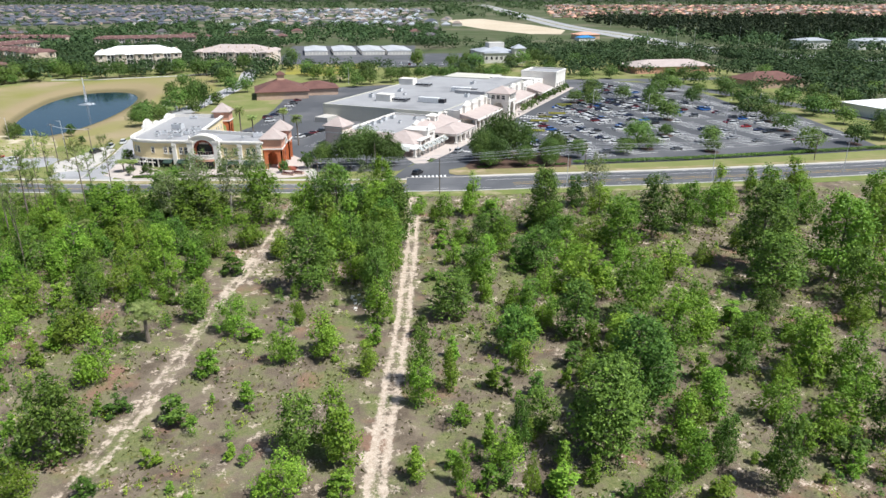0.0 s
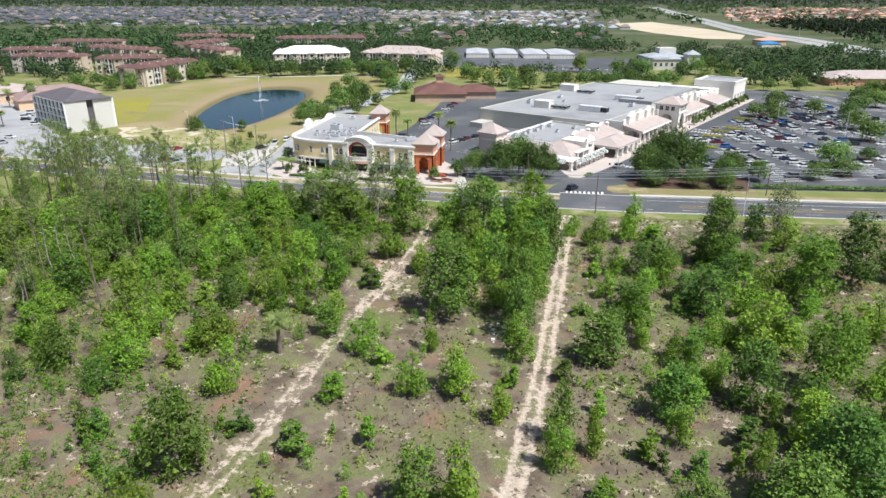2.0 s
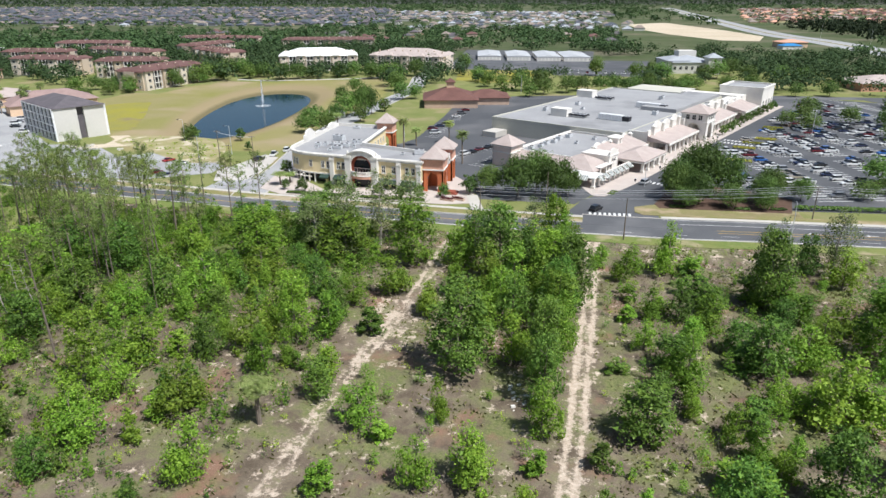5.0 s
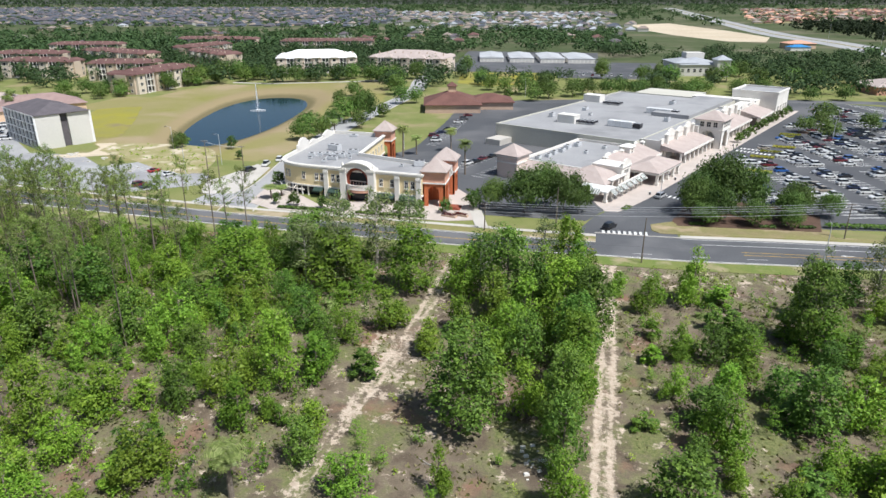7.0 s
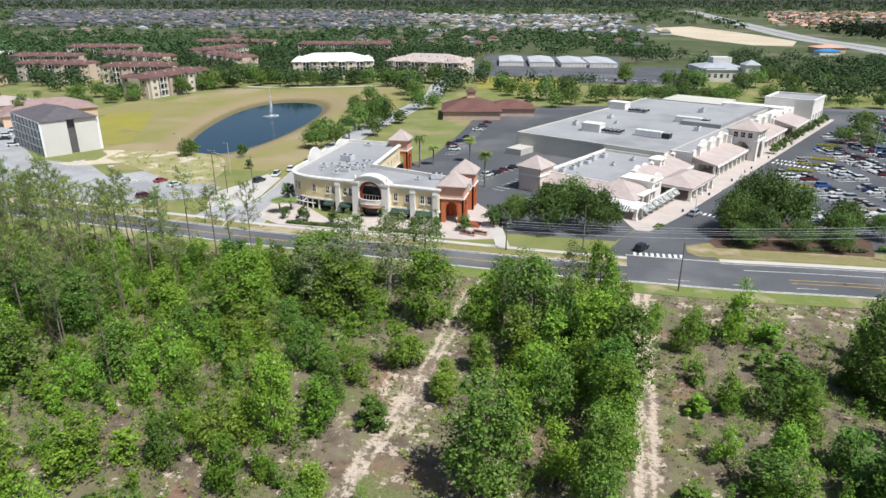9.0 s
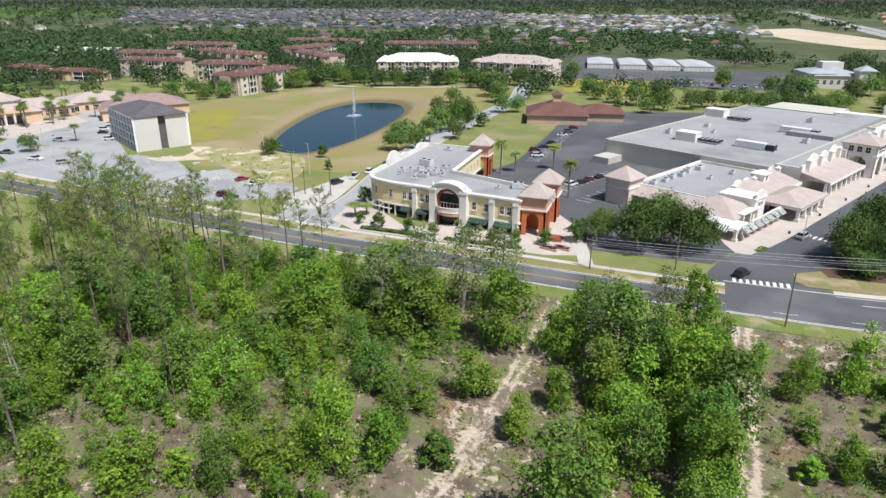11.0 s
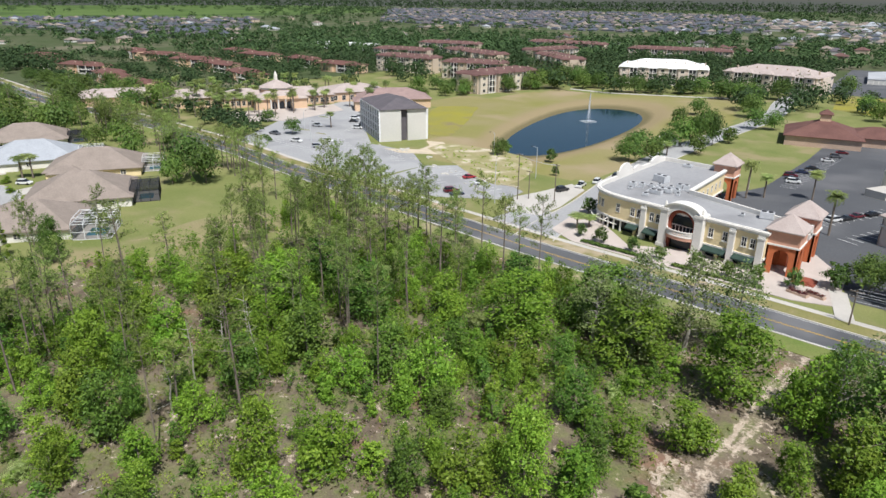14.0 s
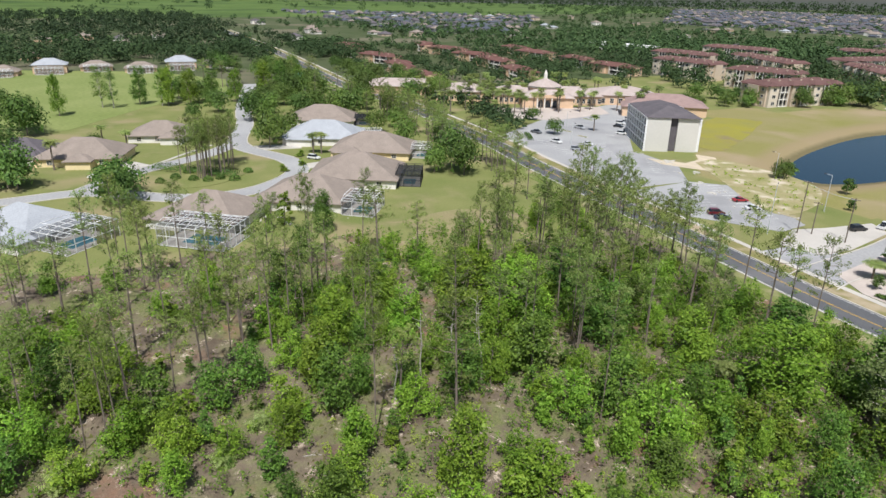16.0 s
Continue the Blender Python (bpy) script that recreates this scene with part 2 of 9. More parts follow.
M = dict(
    field=field_mat(),
    lawn=mat("mown_lawn", (0.160, 0.190, 0.060), (0.225, 0.230, 0.090), 0.95, scale=0.07, fine=2.5, bump=0.3, spec=0.1, stain=(0.27, 0.235, 0.125), stain_scale=0.05),
    bank=mat("dry_pond_bank_grass", (0.285, 0.245, 0.125), (0.235, 0.225, 0.075), 0.95, scale=0.03, fine=1.6, bump=0.3, spec=0.1, stain=(0.33, 0.265, 0.165), stain_scale=0.022),
    weed=mat("yellow_weedy_grass", (0.30, 0.275, 0.045), (0.25, 0.235, 0.075), 0.95, scale=0.05, fine=1.8, bump=0.3, spec=0.1, stain=(0.235, 0.20, 0.10), stain_scale=0.06),
    yard=mat("dry_tan_yard_grass", (0.285, 0.240, 0.135), (0.225, 0.225, 0.095), 0.95, scale=0.09, fine=2.0, bump=0.3, spec=0.1, stain=(0.34, 0.275, 0.185), stain_scale=0.07),
    mud=mat("dark_bank_soil", (0.135, 0.105, 0.066), (0.185, 0.145, 0.09), 0.9, scale=0.1, fine=2.0, bump=0.3, spec=0.15),
    dryverge=mat("dry_roadside_grass", (0.27, 0.225, 0.125), (0.22, 0.215, 0.085), 0.95, scale=0.2, fine=2.4, bump=0.4, spec=0.1, stain=(0.38, 0.30, 0.20), stain_scale=0.14),
    greenverge=mat("green_roadside_grass", (0.135, 0.190, 0.048), (0.20, 0.215, 0.075), 0.95, scale=0.14, fine=3.0, bump=0.4, spec=0.1, stain=(0.34, 0.29, 0.18), stain_scale=0.13),
    verge=mat("road_verge_grass", (0.19, 0.195, 0.065), (0.27, 0.23, 0.115), 0.95, scale=0.12, fine=3.0, bump=0.4, spec=0.1, stain=(0.40, 0.33, 0.23), stain_scale=0.12),
    land=mat("far_ground", (0.060, 0.088, 0.034), (0.105, 0.115, 0.062), 0.95, scale=0.012, fine=0.12, spec=0.1, stain=(0.16, 0.15, 0.10), stain_scale=0.01),
    golf=mat("golf_grass", (0.185, 0.230, 0.072), (0.235, 0.270, 0.098), 0.95, scale=0.03, fine=0.5, spec=0.1),
    pasture=mat("far_pasture", (0.082, 0.135, 0.036), (0.118, 0.172, 0.052), 0.95, scale=0.006, fine=0.05, spec=0.1, stain=(0.055, 0.090, 0.030), stain_scale=0.004),
    site=mat("rough_sandy_site", (0.36, 0.31, 0.18), (0.27, 0.265, 0.11), 0.95, scale=0.16, fine=1.6, bump=0.5, spec=0.1, stain=(0.56, 0.49, 0.38), stain_scale=0.14),
    asphalt=mat("asphalt", (0.115, 0.118, 0.125), (0.085, 0.088, 0.095), 0.85, scale=0.05, fine=3.0, bump=0.1, stain=(0.15, 0.15, 0.155), stain_scale=0.04),
    lot=mat("dark_asphalt", (0.075, 0.078, 0.085), (0.10, 0.103, 0.11), 0.85, scale=0.04, fine=2.0, bump=0.1, stain=(0.13, 0.13, 0.135), stain_scale=0.03),
    pale=mat("sun_bleached_asphalt", (0.385, 0.385, 0.385), (0.325, 0.325, 0.328), 0.9, scale=0.05, fine=1.5, bump=0.1, stain=(0.27, 0.27, 0.275), stain_scale=0.04),
    concrete=mat("concrete", (0.53, 0.50, 0.455), (0.45, 0.425, 0.385), 0.9, scale=0.1, fine=2.0, bump=0.1, grit=0.18),
    kerb=mat("concrete_kerb", (0.55, 0.52, 0.47), (0.47, 0.44, 0.40), 0.9, scale=0.2, fine=3.0),
    white=mat("white_road_paint", (0.78, 0.78, 0.76), (0.6, 0.6, 0.58), 0.8, scale=0.5, fine=5.0),
    yellow=mat("yellow_road_paint", (0.62, 0.40, 0.07), (0.50, 0.33, 0.08), 0.8, scale=0.5, fine=5.0),
    sandlot=mat("cleared_sand", (0.58, 0.50, 0.38), (0.48, 0.40, 0.29), 0.95, scale=0.01, fine=0.2, spec=0.1),
    water=water_mat(),
    cream=mat("cream_stucco", (0.80, 0.665, 0.40), (0.75, 0.61, 0.36), 0.9, scale=0.15, fine=2.0, bump=0.05, grit=0.15),
    trimw=mat("white_stucco", (0.78, 0.75, 0.70), (0.70, 0.67, 0.62), 0.9, scale=0.2, fine=2.0, bump=0.05, grit=0.18),
    pinkw=mat("pale_pink_stucco", (0.74, 0.63, 0.56), (0.68, 0.57, 0.50), 0.9, scale=0.2, fine=2.0, bump=0.05, grit=0.18),
    terra=mat("terracotta_stucco", (0.56, 0.17, 0.07), (0.49, 0.145, 0.06), 0.9, scale=0.2, fine=2.0, bump=0.05, grit=0.18),
    salmon=mat("salmon_stucco", (0.64, 0.36, 0.26), (0.58, 0.32, 0.23), 0.9, scale=0.2, fine=2.0, bump=0.05, grit=0.18),
    greyw=mat("warm_grey_stucco", (0.54, 0.525, 0.455), (0.49, 0.475, 0.41), 0.9, scale=0.1, fine=1.5, bump=0.05, grit=0.15),
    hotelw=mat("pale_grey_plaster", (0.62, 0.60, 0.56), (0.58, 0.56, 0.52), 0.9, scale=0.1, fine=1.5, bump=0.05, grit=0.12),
    beige=mat("beige_stucco", (0.60, 0.49, 0.385), (0.53, 0.43, 0.335), 0.9, scale=0.1, fine=1.5, grit=0.18),
    baywall=mat("cream_bay_stucco", (0.68, 0.60, 0.50), (0.62, 0.54, 0.45), 0.9, scale=0.1, fine=1.5, grit=0.18),
    peach=mat("peach_stucco", (0.70, 0.50, 0.34), (0.62, 0.44, 0.30), 0.9, scale=0.1, fine=1.5, grit=0.18),
    brick_red=mat("dark_red_brick", (0.30, 0.085, 0.05), (0.23, 0.065, 0.042), 0.9, scale=0.4, fine=4.0, bump=0.1),
    brick=mat("tan_brick", (0.53, 0.39, 0.30), (0.46, 0.33, 0.25), 0.9, scale=0.3, fine=4.0),
    flat=mat("grey_roof_membrane", (0.35, 0.35, 0.355), (0.29, 0.29, 0.295), 0.85, scale=0.06, fine=1.2, stain=(0.235, 0.235, 0.24), stain_scale=0.05, grit=0.25),
    metalroof=mat("white_metal_roof", (0.50, 0.51, 0.525), (0.42, 0.43, 0.445), 0.6, scale=0.08, fine=1.0, grit=0.18),
    whiteroof=mat("new_white_roof_sheet", (0.86, 0.86, 0.85), (0.8, 0.8, 0.79), 0.8, scale=0.1, fine=1.0, grit=0.18),
    pinkroof=mat("pink_clay_tiles", (0.47, 0.40, 0.37), (0.405, 0.335, 0.305), 0.85, scale=0.35, fine=3.5, bump=0.3, grit=0.35),
    dustyroof=mat("dusty_pink_tiles", (0.33, 0.235, 0.215), (0.27, 0.19, 0.175), 0.85, scale=0.3, fine=3.0, bump=0.3, grit=0.3),
    brownroof=mat("brown_clay_tiles", (0.120, 0.066, 0.060), (0.168, 0.094, 0.084), 0.85, scale=0.2, fine=2.5, bump=0.3),
    redroof=mat("red_brown_clay_tiles", (0.130, 0.064, 0.054), (0.175, 0.088, 0.072), 0.85, scale=0.2, fine=2.5, bump=0.3),
    shingle=mat("grey_brown_shingles", (0.30, 0.25, 0.215), (0.245, 0.205, 0.175), 0.9, scale=0.3, fine=3.0, bump=0.3),
    slate=mat("dark_grey_shingles", (0.105, 0.095, 0.105), (0.14, 0.125, 0.135), 0.9, scale=0.3, fine=3.0, bump=0.3),
    # far walls: the cloud shadow on them is mixed into this dark colour
    siding=mat("cloud_shaded_siding", (0.215, 0.220, 0.235), (0.27, 0.27, 0.275), 0.85, scale=0.1, fine=1.0),
    # blue-grey far roofs, darkened further for the same cloud shadow
    bluegrey=mat("cloud_shaded_blue_grey_shingles", (0.075, 0.085, 0.108), (0.105, 0.116, 0.140), 0.9, scale=0.3, fine=3.0, bump=0.3),
    palegrey=mat("pale_grey_shingles", (0.40, 0.42, 0.45), (0.34, 0.36, 0.39), 0.9, scale=0.3, fine=3.0, bump=0.3),
    steel=mat("galvanised_steel", (0.62, 0.63, 0.645), (0.50, 0.51, 0.525), 0.5, metal=0.1, scale=1.0, fine=5.0),
    # dark metal, also the painted shade of the apartment balconies
    dark=mat("dark_metal_and_balcony_shade", (0.035, 0.035, 0.04), (0.05, 0.05, 0.055), 0.6, scale=1.0, fine=5.0),
    whitemetal=mat("white_aluminium", (0.80, 0.80, 0.80), (0.74, 0.74, 0.74), 0.4, scale=1.0, fine=5.0),
    pool=mat("blue_pool_water", (0.06, 0.21, 0.28), (0.08, 0.25, 0.31), 0.08, scale=0.8, fine=4.0, spec=0.5),
    # window glass, also the sheet that paints the portal arch's shade
    pane=glass_mat("dark_window_glass_and_arch_shade", (0.022, 0.026, 0.032)),
    awning=mat("striped_canvas", (0.74, 0.74, 0.72), (0.68, 0.68, 0.66), 0.8, scale=0.5, fine=5.0),
    awning_dark=mat("dark_green_canvas", (0.03, 0.055, 0.045), (0.04, 0.07, 0.055), 0.8, scale=0.5, fine=5.0),
    wood=mat("weathered_wood", (0.19, 0.155, 0.125), (0.14, 0.115, 0.09), 0.9, scale=1.5, fine=9.0, bump=0.3),
    bark=mat("grey_brown_bark", (0.24, 0.20, 0.165), (0.16, 0.13, 0.105), 0.95, scale=1.2, fine=6.0, bump=0.6),
    pale_bark=mat("bleached_dead_wood", (0.42, 0.39, 0.34), (0.32, 0.29, 0.25), 0.95, scale=1.2, fine=6.0, bump=0.5),
    tyre=mat("tyre_rubber", (0.02, 0.02, 0.02), (0.03, 0.03, 0.03), 0.8, scale=3.0, fine=9.0),
    foam=mat("fountain_spray", (0.86, 0.88, 0.9), (0.8, 0.82, 0.85), 0.5, scale=1.0, fine=4.0),
    # brown mulch, its colour lowered to include shade under the oaks
    mulch=mat("brown_mulch_with_shade", (0.085, 0.052, 0.038), (0.12, 0.074, 0.052), 0.95, scale=0.5, fine=5.0, bump=0.4),
    leaf=leaf_mat("young_leaves", (0.092, 0.188, 0.018), (0.148, 0.274, 0.026), (0.246, 0.385, 0.050), 0.25),
    bright_leaf=leaf_mat("bright_shrub_leaves", (0.150, 0.250, 0.026), (0.225, 0.345, 0.036), (0.330, 0.450, 0.060), 0.27),
    leaf_dark=leaf_mat("dark_leaves", (0.052, 0.110, 0.018), (0.092, 0.182, 0.028), (0.162, 0.285, 0.046), 0.24),
    leaf_grey=leaf_mat("grey_green_leaves", (0.090, 0.135, 0.045), (0.145, 0.205, 0.068), (0.225, 0.285, 0.110), 0.32),
    needle=leaf_mat("pine_needles", (0.112, 0.170, 0.040), (0.172, 0.246, 0.060), (0.270, 0.350, 0.100), 0.27),
    oak_leaf=leaf_mat("oak_leaves", (0.052, 0.102, 0.022), (0.084, 0.152, 0.032), (0.134, 0.216, 0.048), 0.26),
    palm_leaf=leaf_mat("palm_fronds", (0.17, 0.235, 0.065), (0.24, 0.32, 0.095), (0.34, 0.40, 0.15), 0.35, 0.45),
    hedge=leaf_mat("hedge_leaves", (0.066, 0.128, 0.024), (0.100, 0.178, 0.034), (0.150, 0.236, 0.050), 0.24),
    red_leaf=leaf_mat("dark_red_leaves", (0.07, 0.02, 0.018), (0.11, 0.03, 0.025), (0.16, 0.06, 0.04), 0.2),
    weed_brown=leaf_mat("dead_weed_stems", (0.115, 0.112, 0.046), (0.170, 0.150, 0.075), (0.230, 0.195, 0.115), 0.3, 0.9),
    gold=leaf_mat("yellow_green_shrub_leaves", (0.22, 0.24, 0.03), (0.30, 0.31, 0.04), (0.38, 0.38, 0.06), 0.2),
    dry=leaf_mat("dry_grass_blades", (0.15, 0.17, 0.05), (0.20, 0.22, 0.075), (0.33, 0.30, 0.15), 0.25, 0.8),
    far_leaf=leaf_mat("far_leaves", (0.032, 0.066, 0.025), (0.048, 0.092, 0.033), (0.076, 0.130, 0.045), 0.20, 0.8),
    # needle colour darkened to hold the cloud shadow over the far woods
    far_pine_shaded=leaf_mat("far_pine_needles_cloud_shaded", (0.016, 0.032, 0.014), (0.026, 0.047, 0.019), (0.040, 0.067, 0.027), 0.1, 0.8),
)


def grade_banks(m):
    """A dark brown ring at the waterline, a dry tan slope above it, then grass, along the ring value of the ground."""
    n, l = m.node_tree.nodes, m.node_tree.links
    p = n["Principled BSDF"]
    src = p.inputs["Base Color"].links[0].from_socket
    at = n.new("ShaderNodeAttribute")
    at.attribute_name = "bare"
    wob = n.new("ShaderNodeTexNoise")
    wob.inputs["Scale"].default_value, wob.inputs["Detail"].default_value = 0.35, 6
    l.new(n.new("ShaderNodeNewGeometry").outputs["Position"], wob.inputs["Vector"])
    add = n.new("ShaderNodeMath")
    add.operation, add.inputs[1].default_value, add.inputs[2].default_value = "MULTIPLY_ADD", 0.10, -0.05
    l.new(wob.outputs["Fac"], add.inputs[0])
    tot = n.new("ShaderNodeMath")
    tot.operation = "ADD"
    l.new(at.outputs["Fac"], tot.inputs[0])
    l.new(add.outputs[0], tot.inputs[1])
    for col, lo, hi in (((0.285, 0.225, 0.130), 1.36, 1.62), ((0.135, 0.118, 0.060), 1.10, 1.22)):
        f = n.new("ShaderNodeMapRange")
        for k, v in zip(("From Min", "From Max", "To Min", "To Max"), (lo, hi, 0.85, 0.0)):
            f.inputs[k].default_value = v
        l.new(tot.outputs[0], f.inputs["Value"])
        x = n.new("ShaderNodeMix")
        x.data_type = "RGBA"
        l.new(f.outputs["Result"], x.inputs[0])
        l.new(src, x.inputs[6])
        x.inputs[7].default_value = (*col, 1)
        src = x.outputs[2]
    l.new(src, p.inputs["Base Color"])


def net_mat(name, tint, seen):
    """Insect netting: a dark weave through which part of the light passes."""
    m = mat(name, tint, tuple(c * 1.3 for c in tint), 0.8, scale=1.0, fine=8.0)
    n, l = m.node_tree.nodes, m.node_tree.links
    x, tr = n.new("ShaderNodeMixShader"), n.new("ShaderNodeBsdfTransparent")
    x.inputs[0].default_value = seen
    l.new(tr.outputs[0], x.inputs[1])
    l.new(n["Principled BSDF"].outputs[0], x.inputs[2])
    l.new(x.outputs[0], n["Material Output"].inputs["Surface"])
    return m


M["mesh"], M["net"] = net_mat("black_screen_mesh", (0.03, 0.033, 0.036), 0.62), net_mat("grey_screen_net", (0.07, 0.075, 0.08), 0.3)
grade_banks(M["bank"])
M["paver"] = mat("pinkish_pavers", (0.53, 0.465, 0.42), (0.45, 0.39, 0.35), 0.9, scale=0.2, fine=3.0, bump=0.1, grit=0.2)


# ---- mesh helpers ----
class Shape:
    """Gathers corners and faces of one mesh; slot is the material slot of the faces."""

    def __init__(self):
        self.v, self.f, self.m = [], [], []

    def face(self, pts, slot=0):
        k = len(self.v)
        self.v += [tuple(p) for p in pts]
        self.f.append(tuple(range(k, k + len(pts))))
        self.m.append(slot)
        return self

    def box(self, x0, y0, z0, x1, y1, z1, slot=0, taper=0.0):
        t = taper
        k = len(self.v)
        self.v += [(x0, y0, z0), (x1, y0, z0), (x1, y1, z0), (x0, y1, z0),
                   (x0 + t, y0 + t, z1), (x1 - t, y0 + t, z1), (x1 - t, y1 - t, z1), (x0 + t, y1 - t, z1)]
        for q in ((3, 2, 1, 0), (4, 5, 6, 7), (0, 1, 5, 4), (1, 2, 6, 5), (2, 3, 7, 6), (3, 0, 4, 7)):
            self.f.append(tuple(k + i for i in q))
            self.m.append(slot)
        return self

    def prism(self, poly, z0, z1, slot=0, top=None):
        k, n = len(self.v), len(poly)
        self.v += [(x, y, z0) for x, y in poly] + [(x, y, z1) for x, y in poly]
        for i in range(n):
            j = (i + 1) % n
            self.f.append((k + i, k + j, k + n + j, k + n + i))
            self.m.append(slot)
        self.f += [tuple(range(k + n, k + 2 * n)), tuple(range(k + n - 1, k - 1, -1))]
        self.m += [slot if top is None else top, slot]
        return self

    def tube(self, pts, radii, sides=6, slot=0):
        k = len(self.v)
        for i, (p, r) in enumerate(zip(pts, radii)):
            a = Vector(pts[min(i + 1, len(pts) - 1)]) - Vector(pts[max(i - 1, 0)])
            a.normalize()
            u = a.orthogonal().normalized()
            w = a.cross(u)
            for s in range(sides):
                c = 2 * math.pi * s / sides
                self.v.append(tuple(Vector(p) + r * (math.cos(c) * u + math.sin(c) * w)))
        for i in range(len(pts) - 1):
            for s in range(sides):
                b, d = k + i * sides, (s + 1) % sides
                self.f.append((b + s, b + d, b + sides + d, b + sides + s))
                self.m.append(slot)
        self.f.append(tuple(k + (len(pts) - 1) * sides + s for s in range(sides)))
        self.m.append(slot)
        return self

    def hip(self, x0, y0, x1, y1, z, rise, over=0.6, slot=0, ridge=None):
        """A hipped roof with thin eaves over a rectangle."""
        x0, y0, x1, y1 = x0 - over, y0 - over, x1 + over, y1 + over
        w, d = x1 - x0, y1 - y0
        h = min(w, d) / 2 if ridge is None else ridge
        if w >= d:
            a, b = (x0 + h, (y0 + y1) / 2), (x1 - h, (y0 + y1) / 2)
        else:
            a, b = ((x0 + x1) / 2, y0 + h), ((x0 + x1) / 2, y1 - h)
        k = len(self.v)
        self.v += [(x0, y0, z - 0.25), (x1, y0, z - 0.25), (x1, y1, z - 0.25), (x0, y1, z - 0.25),
                   (x0, y0, z), (x1, y0, z), (x1, y1, z), (x0, y1, z), (*a, z + rise), (*b, z + rise)]
        f = [(3, 2, 1, 0), (0, 1, 5, 4), (1, 2, 6, 5), (2, 3, 7, 6), (3, 0, 4, 7)]
        f += [(4, 5, 9, 8), (5, 6, 9), (6, 7, 8, 9), (7, 4, 8)] if w >= d else [(4, 5, 8), (5, 6, 9, 8), (6, 7, 9), (7, 4, 8, 9)]
        for q in f:
            self.f.append(tuple(k + i for i in q))
            self.m.append(slot)
        return self

    def mesh(self, name, *mats):
        me = bpy.data.meshes.new(name)
        me.from_pydata(self.v, [], self.f)
        for m in mats:
            me.materials.append(m)
        me.polygons.foreach_set("material_index", np.array(self.m, dtype=np.int32))
        me.update()
        return me


def part(name, data, material=None, parent=None, label=""):
    """Links a mesh as one object under a thing or a part. data: a mesh, or a Shape with its materials."""
    if isinstance(data, Shape):
        ms = material if isinstance(material, (list, tuple)) else [material]
        data = data.mesh(name, *ms)
    ob = new(name, data)
    if parent is not None:
        ob.parent = parent
    if label:
        ob["label"] = label
    return ob


def thing(name, m, label, category, group="", kind=""):
    ob = new(name)
    ob.matrix_basis = m
    ob.empty_display_size = 0.5
    return tagged(ob, label, category, group, kind)


def sheet(name, poly, z, material, label, category="ground", kind="structure"):
    return tagged(part(name, Shape().prism(poly, z - 0.3, z), material), label, category, kind=kind)


def curve(pts, step=3.0):
    """A smooth line through the points, as points about step apart."""
    p = [np.array(q, float) for q in pts]
    p = [2 * p[0] - p[1]] + p + [2 * p[-1] - p[-2]]
    out = []
    for i in range(1, len(p) - 2):
        n = max(2, int(np.linalg.norm(p[i + 1] - p[i]) / step))
        for s in np.linspace(0, 1, n, endpoint=False):
            out.append(0.5 * (2 * p[i] + (p[i + 1] - p[i - 1]) * s + (2 * p[i - 1] - 5 * p[i] + 4 * p[i + 1] - p[i + 2]) * s ** 2
                              + (3 * p[i] - p[i - 1] - 3 * p[i + 1] + p[i + 2]) * s ** 3))
    return out + [p[-2]]


def ribbon(line, left, right, z, depth=0.25, dash=None, shape=None):
    """A strip along a line, from left to right of it, with thickness. dash: (on, off) lengths."""
    sh = shape or Shape()
    n = len(line)
    d = [line[min(i + 1, n - 1)][:2] - line[max(i - 1, 0)][:2] for i in range(n)]
    d = [q / np.linalg.norm(q) for q in d]
    edge = lambda i, o: (line[i][0] - d[i][1] * o, line[i][1] + d[i][0] * o)
    run = 0.0
    for i in range(n - 1):
        seg = np.linalg.norm(line[i + 1][:2] - line[i][:2])
        run += seg
        if dash and (run % (dash[0] + dash[1])) > dash[0]:
            continue
        a, b, c, e = edge(i, left), edge(i, right), edge(i + 1, right), edge(i + 1, left)
        sh.face([(*a, z), (*b, z), (*c, z), (*e, z)][::-1] if left < right else [(*a, z), (*b, z), (*c, z), (*e, z)])
        if depth:
            sh.face([(*a, z), (*e, z), (*e, z - depth), (*a, z - depth)])
            sh.face([(*b, z), (*c, z), (*c, z - depth), (*b, z - depth)])
    return sh


def inside(x, y, poly):
    c = False
    for i in range(len(poly)):
        (x0, y0), (x1, y1) = poly[i - 1], poly[i]
        if (y0 > y) != (y1 > y) and x < (x1 - x0) * (y - y0) / (y1 - y0) + x0:
            c = not c
    return c


def line_dist(x, y, line):
    """Distance from a point to a line of points."""
    a = np.array([q[:2] for q in line[:-1]])
    b = np.array([q[:2] for q in line[1:]])
    p = np.array((x, y))
    t = np.clip(((p - a) * (b - a)).sum(1) / ((b - a) ** 2).sum(1), 0, 1)
    return np.sqrt((((a + (b - a) * t[:, None]) - p) ** 2).sum(1)).min()


# ---- ground ----
ROAD = curve([(-1100, 268), (-690, 246), (-445, 226), (-360, 229), (-262, 223), (-215, 217), (-165, 212), (-125, 208), (-95, 205), (-64, 203.5), (-30, 201.5), (0, 200.5)], 4)
ROAD_E = curve([(0, 204.3), (22, 204.3), (44, 205.8), (77, 207.5), (120, 211), (180, 218), (260, 229), (340, 240)], 4)
TRACK_E = curve([(2.8, 195), (2.0, 180), (1.5, 164), (0.8, 146), (-0.3, 130), (-1.1, 114), (-2.0, 103), (-2.8, 94), (-3.6, 84), (-4.9, 66), (-6.6, 40), (-8, 10)], 2)
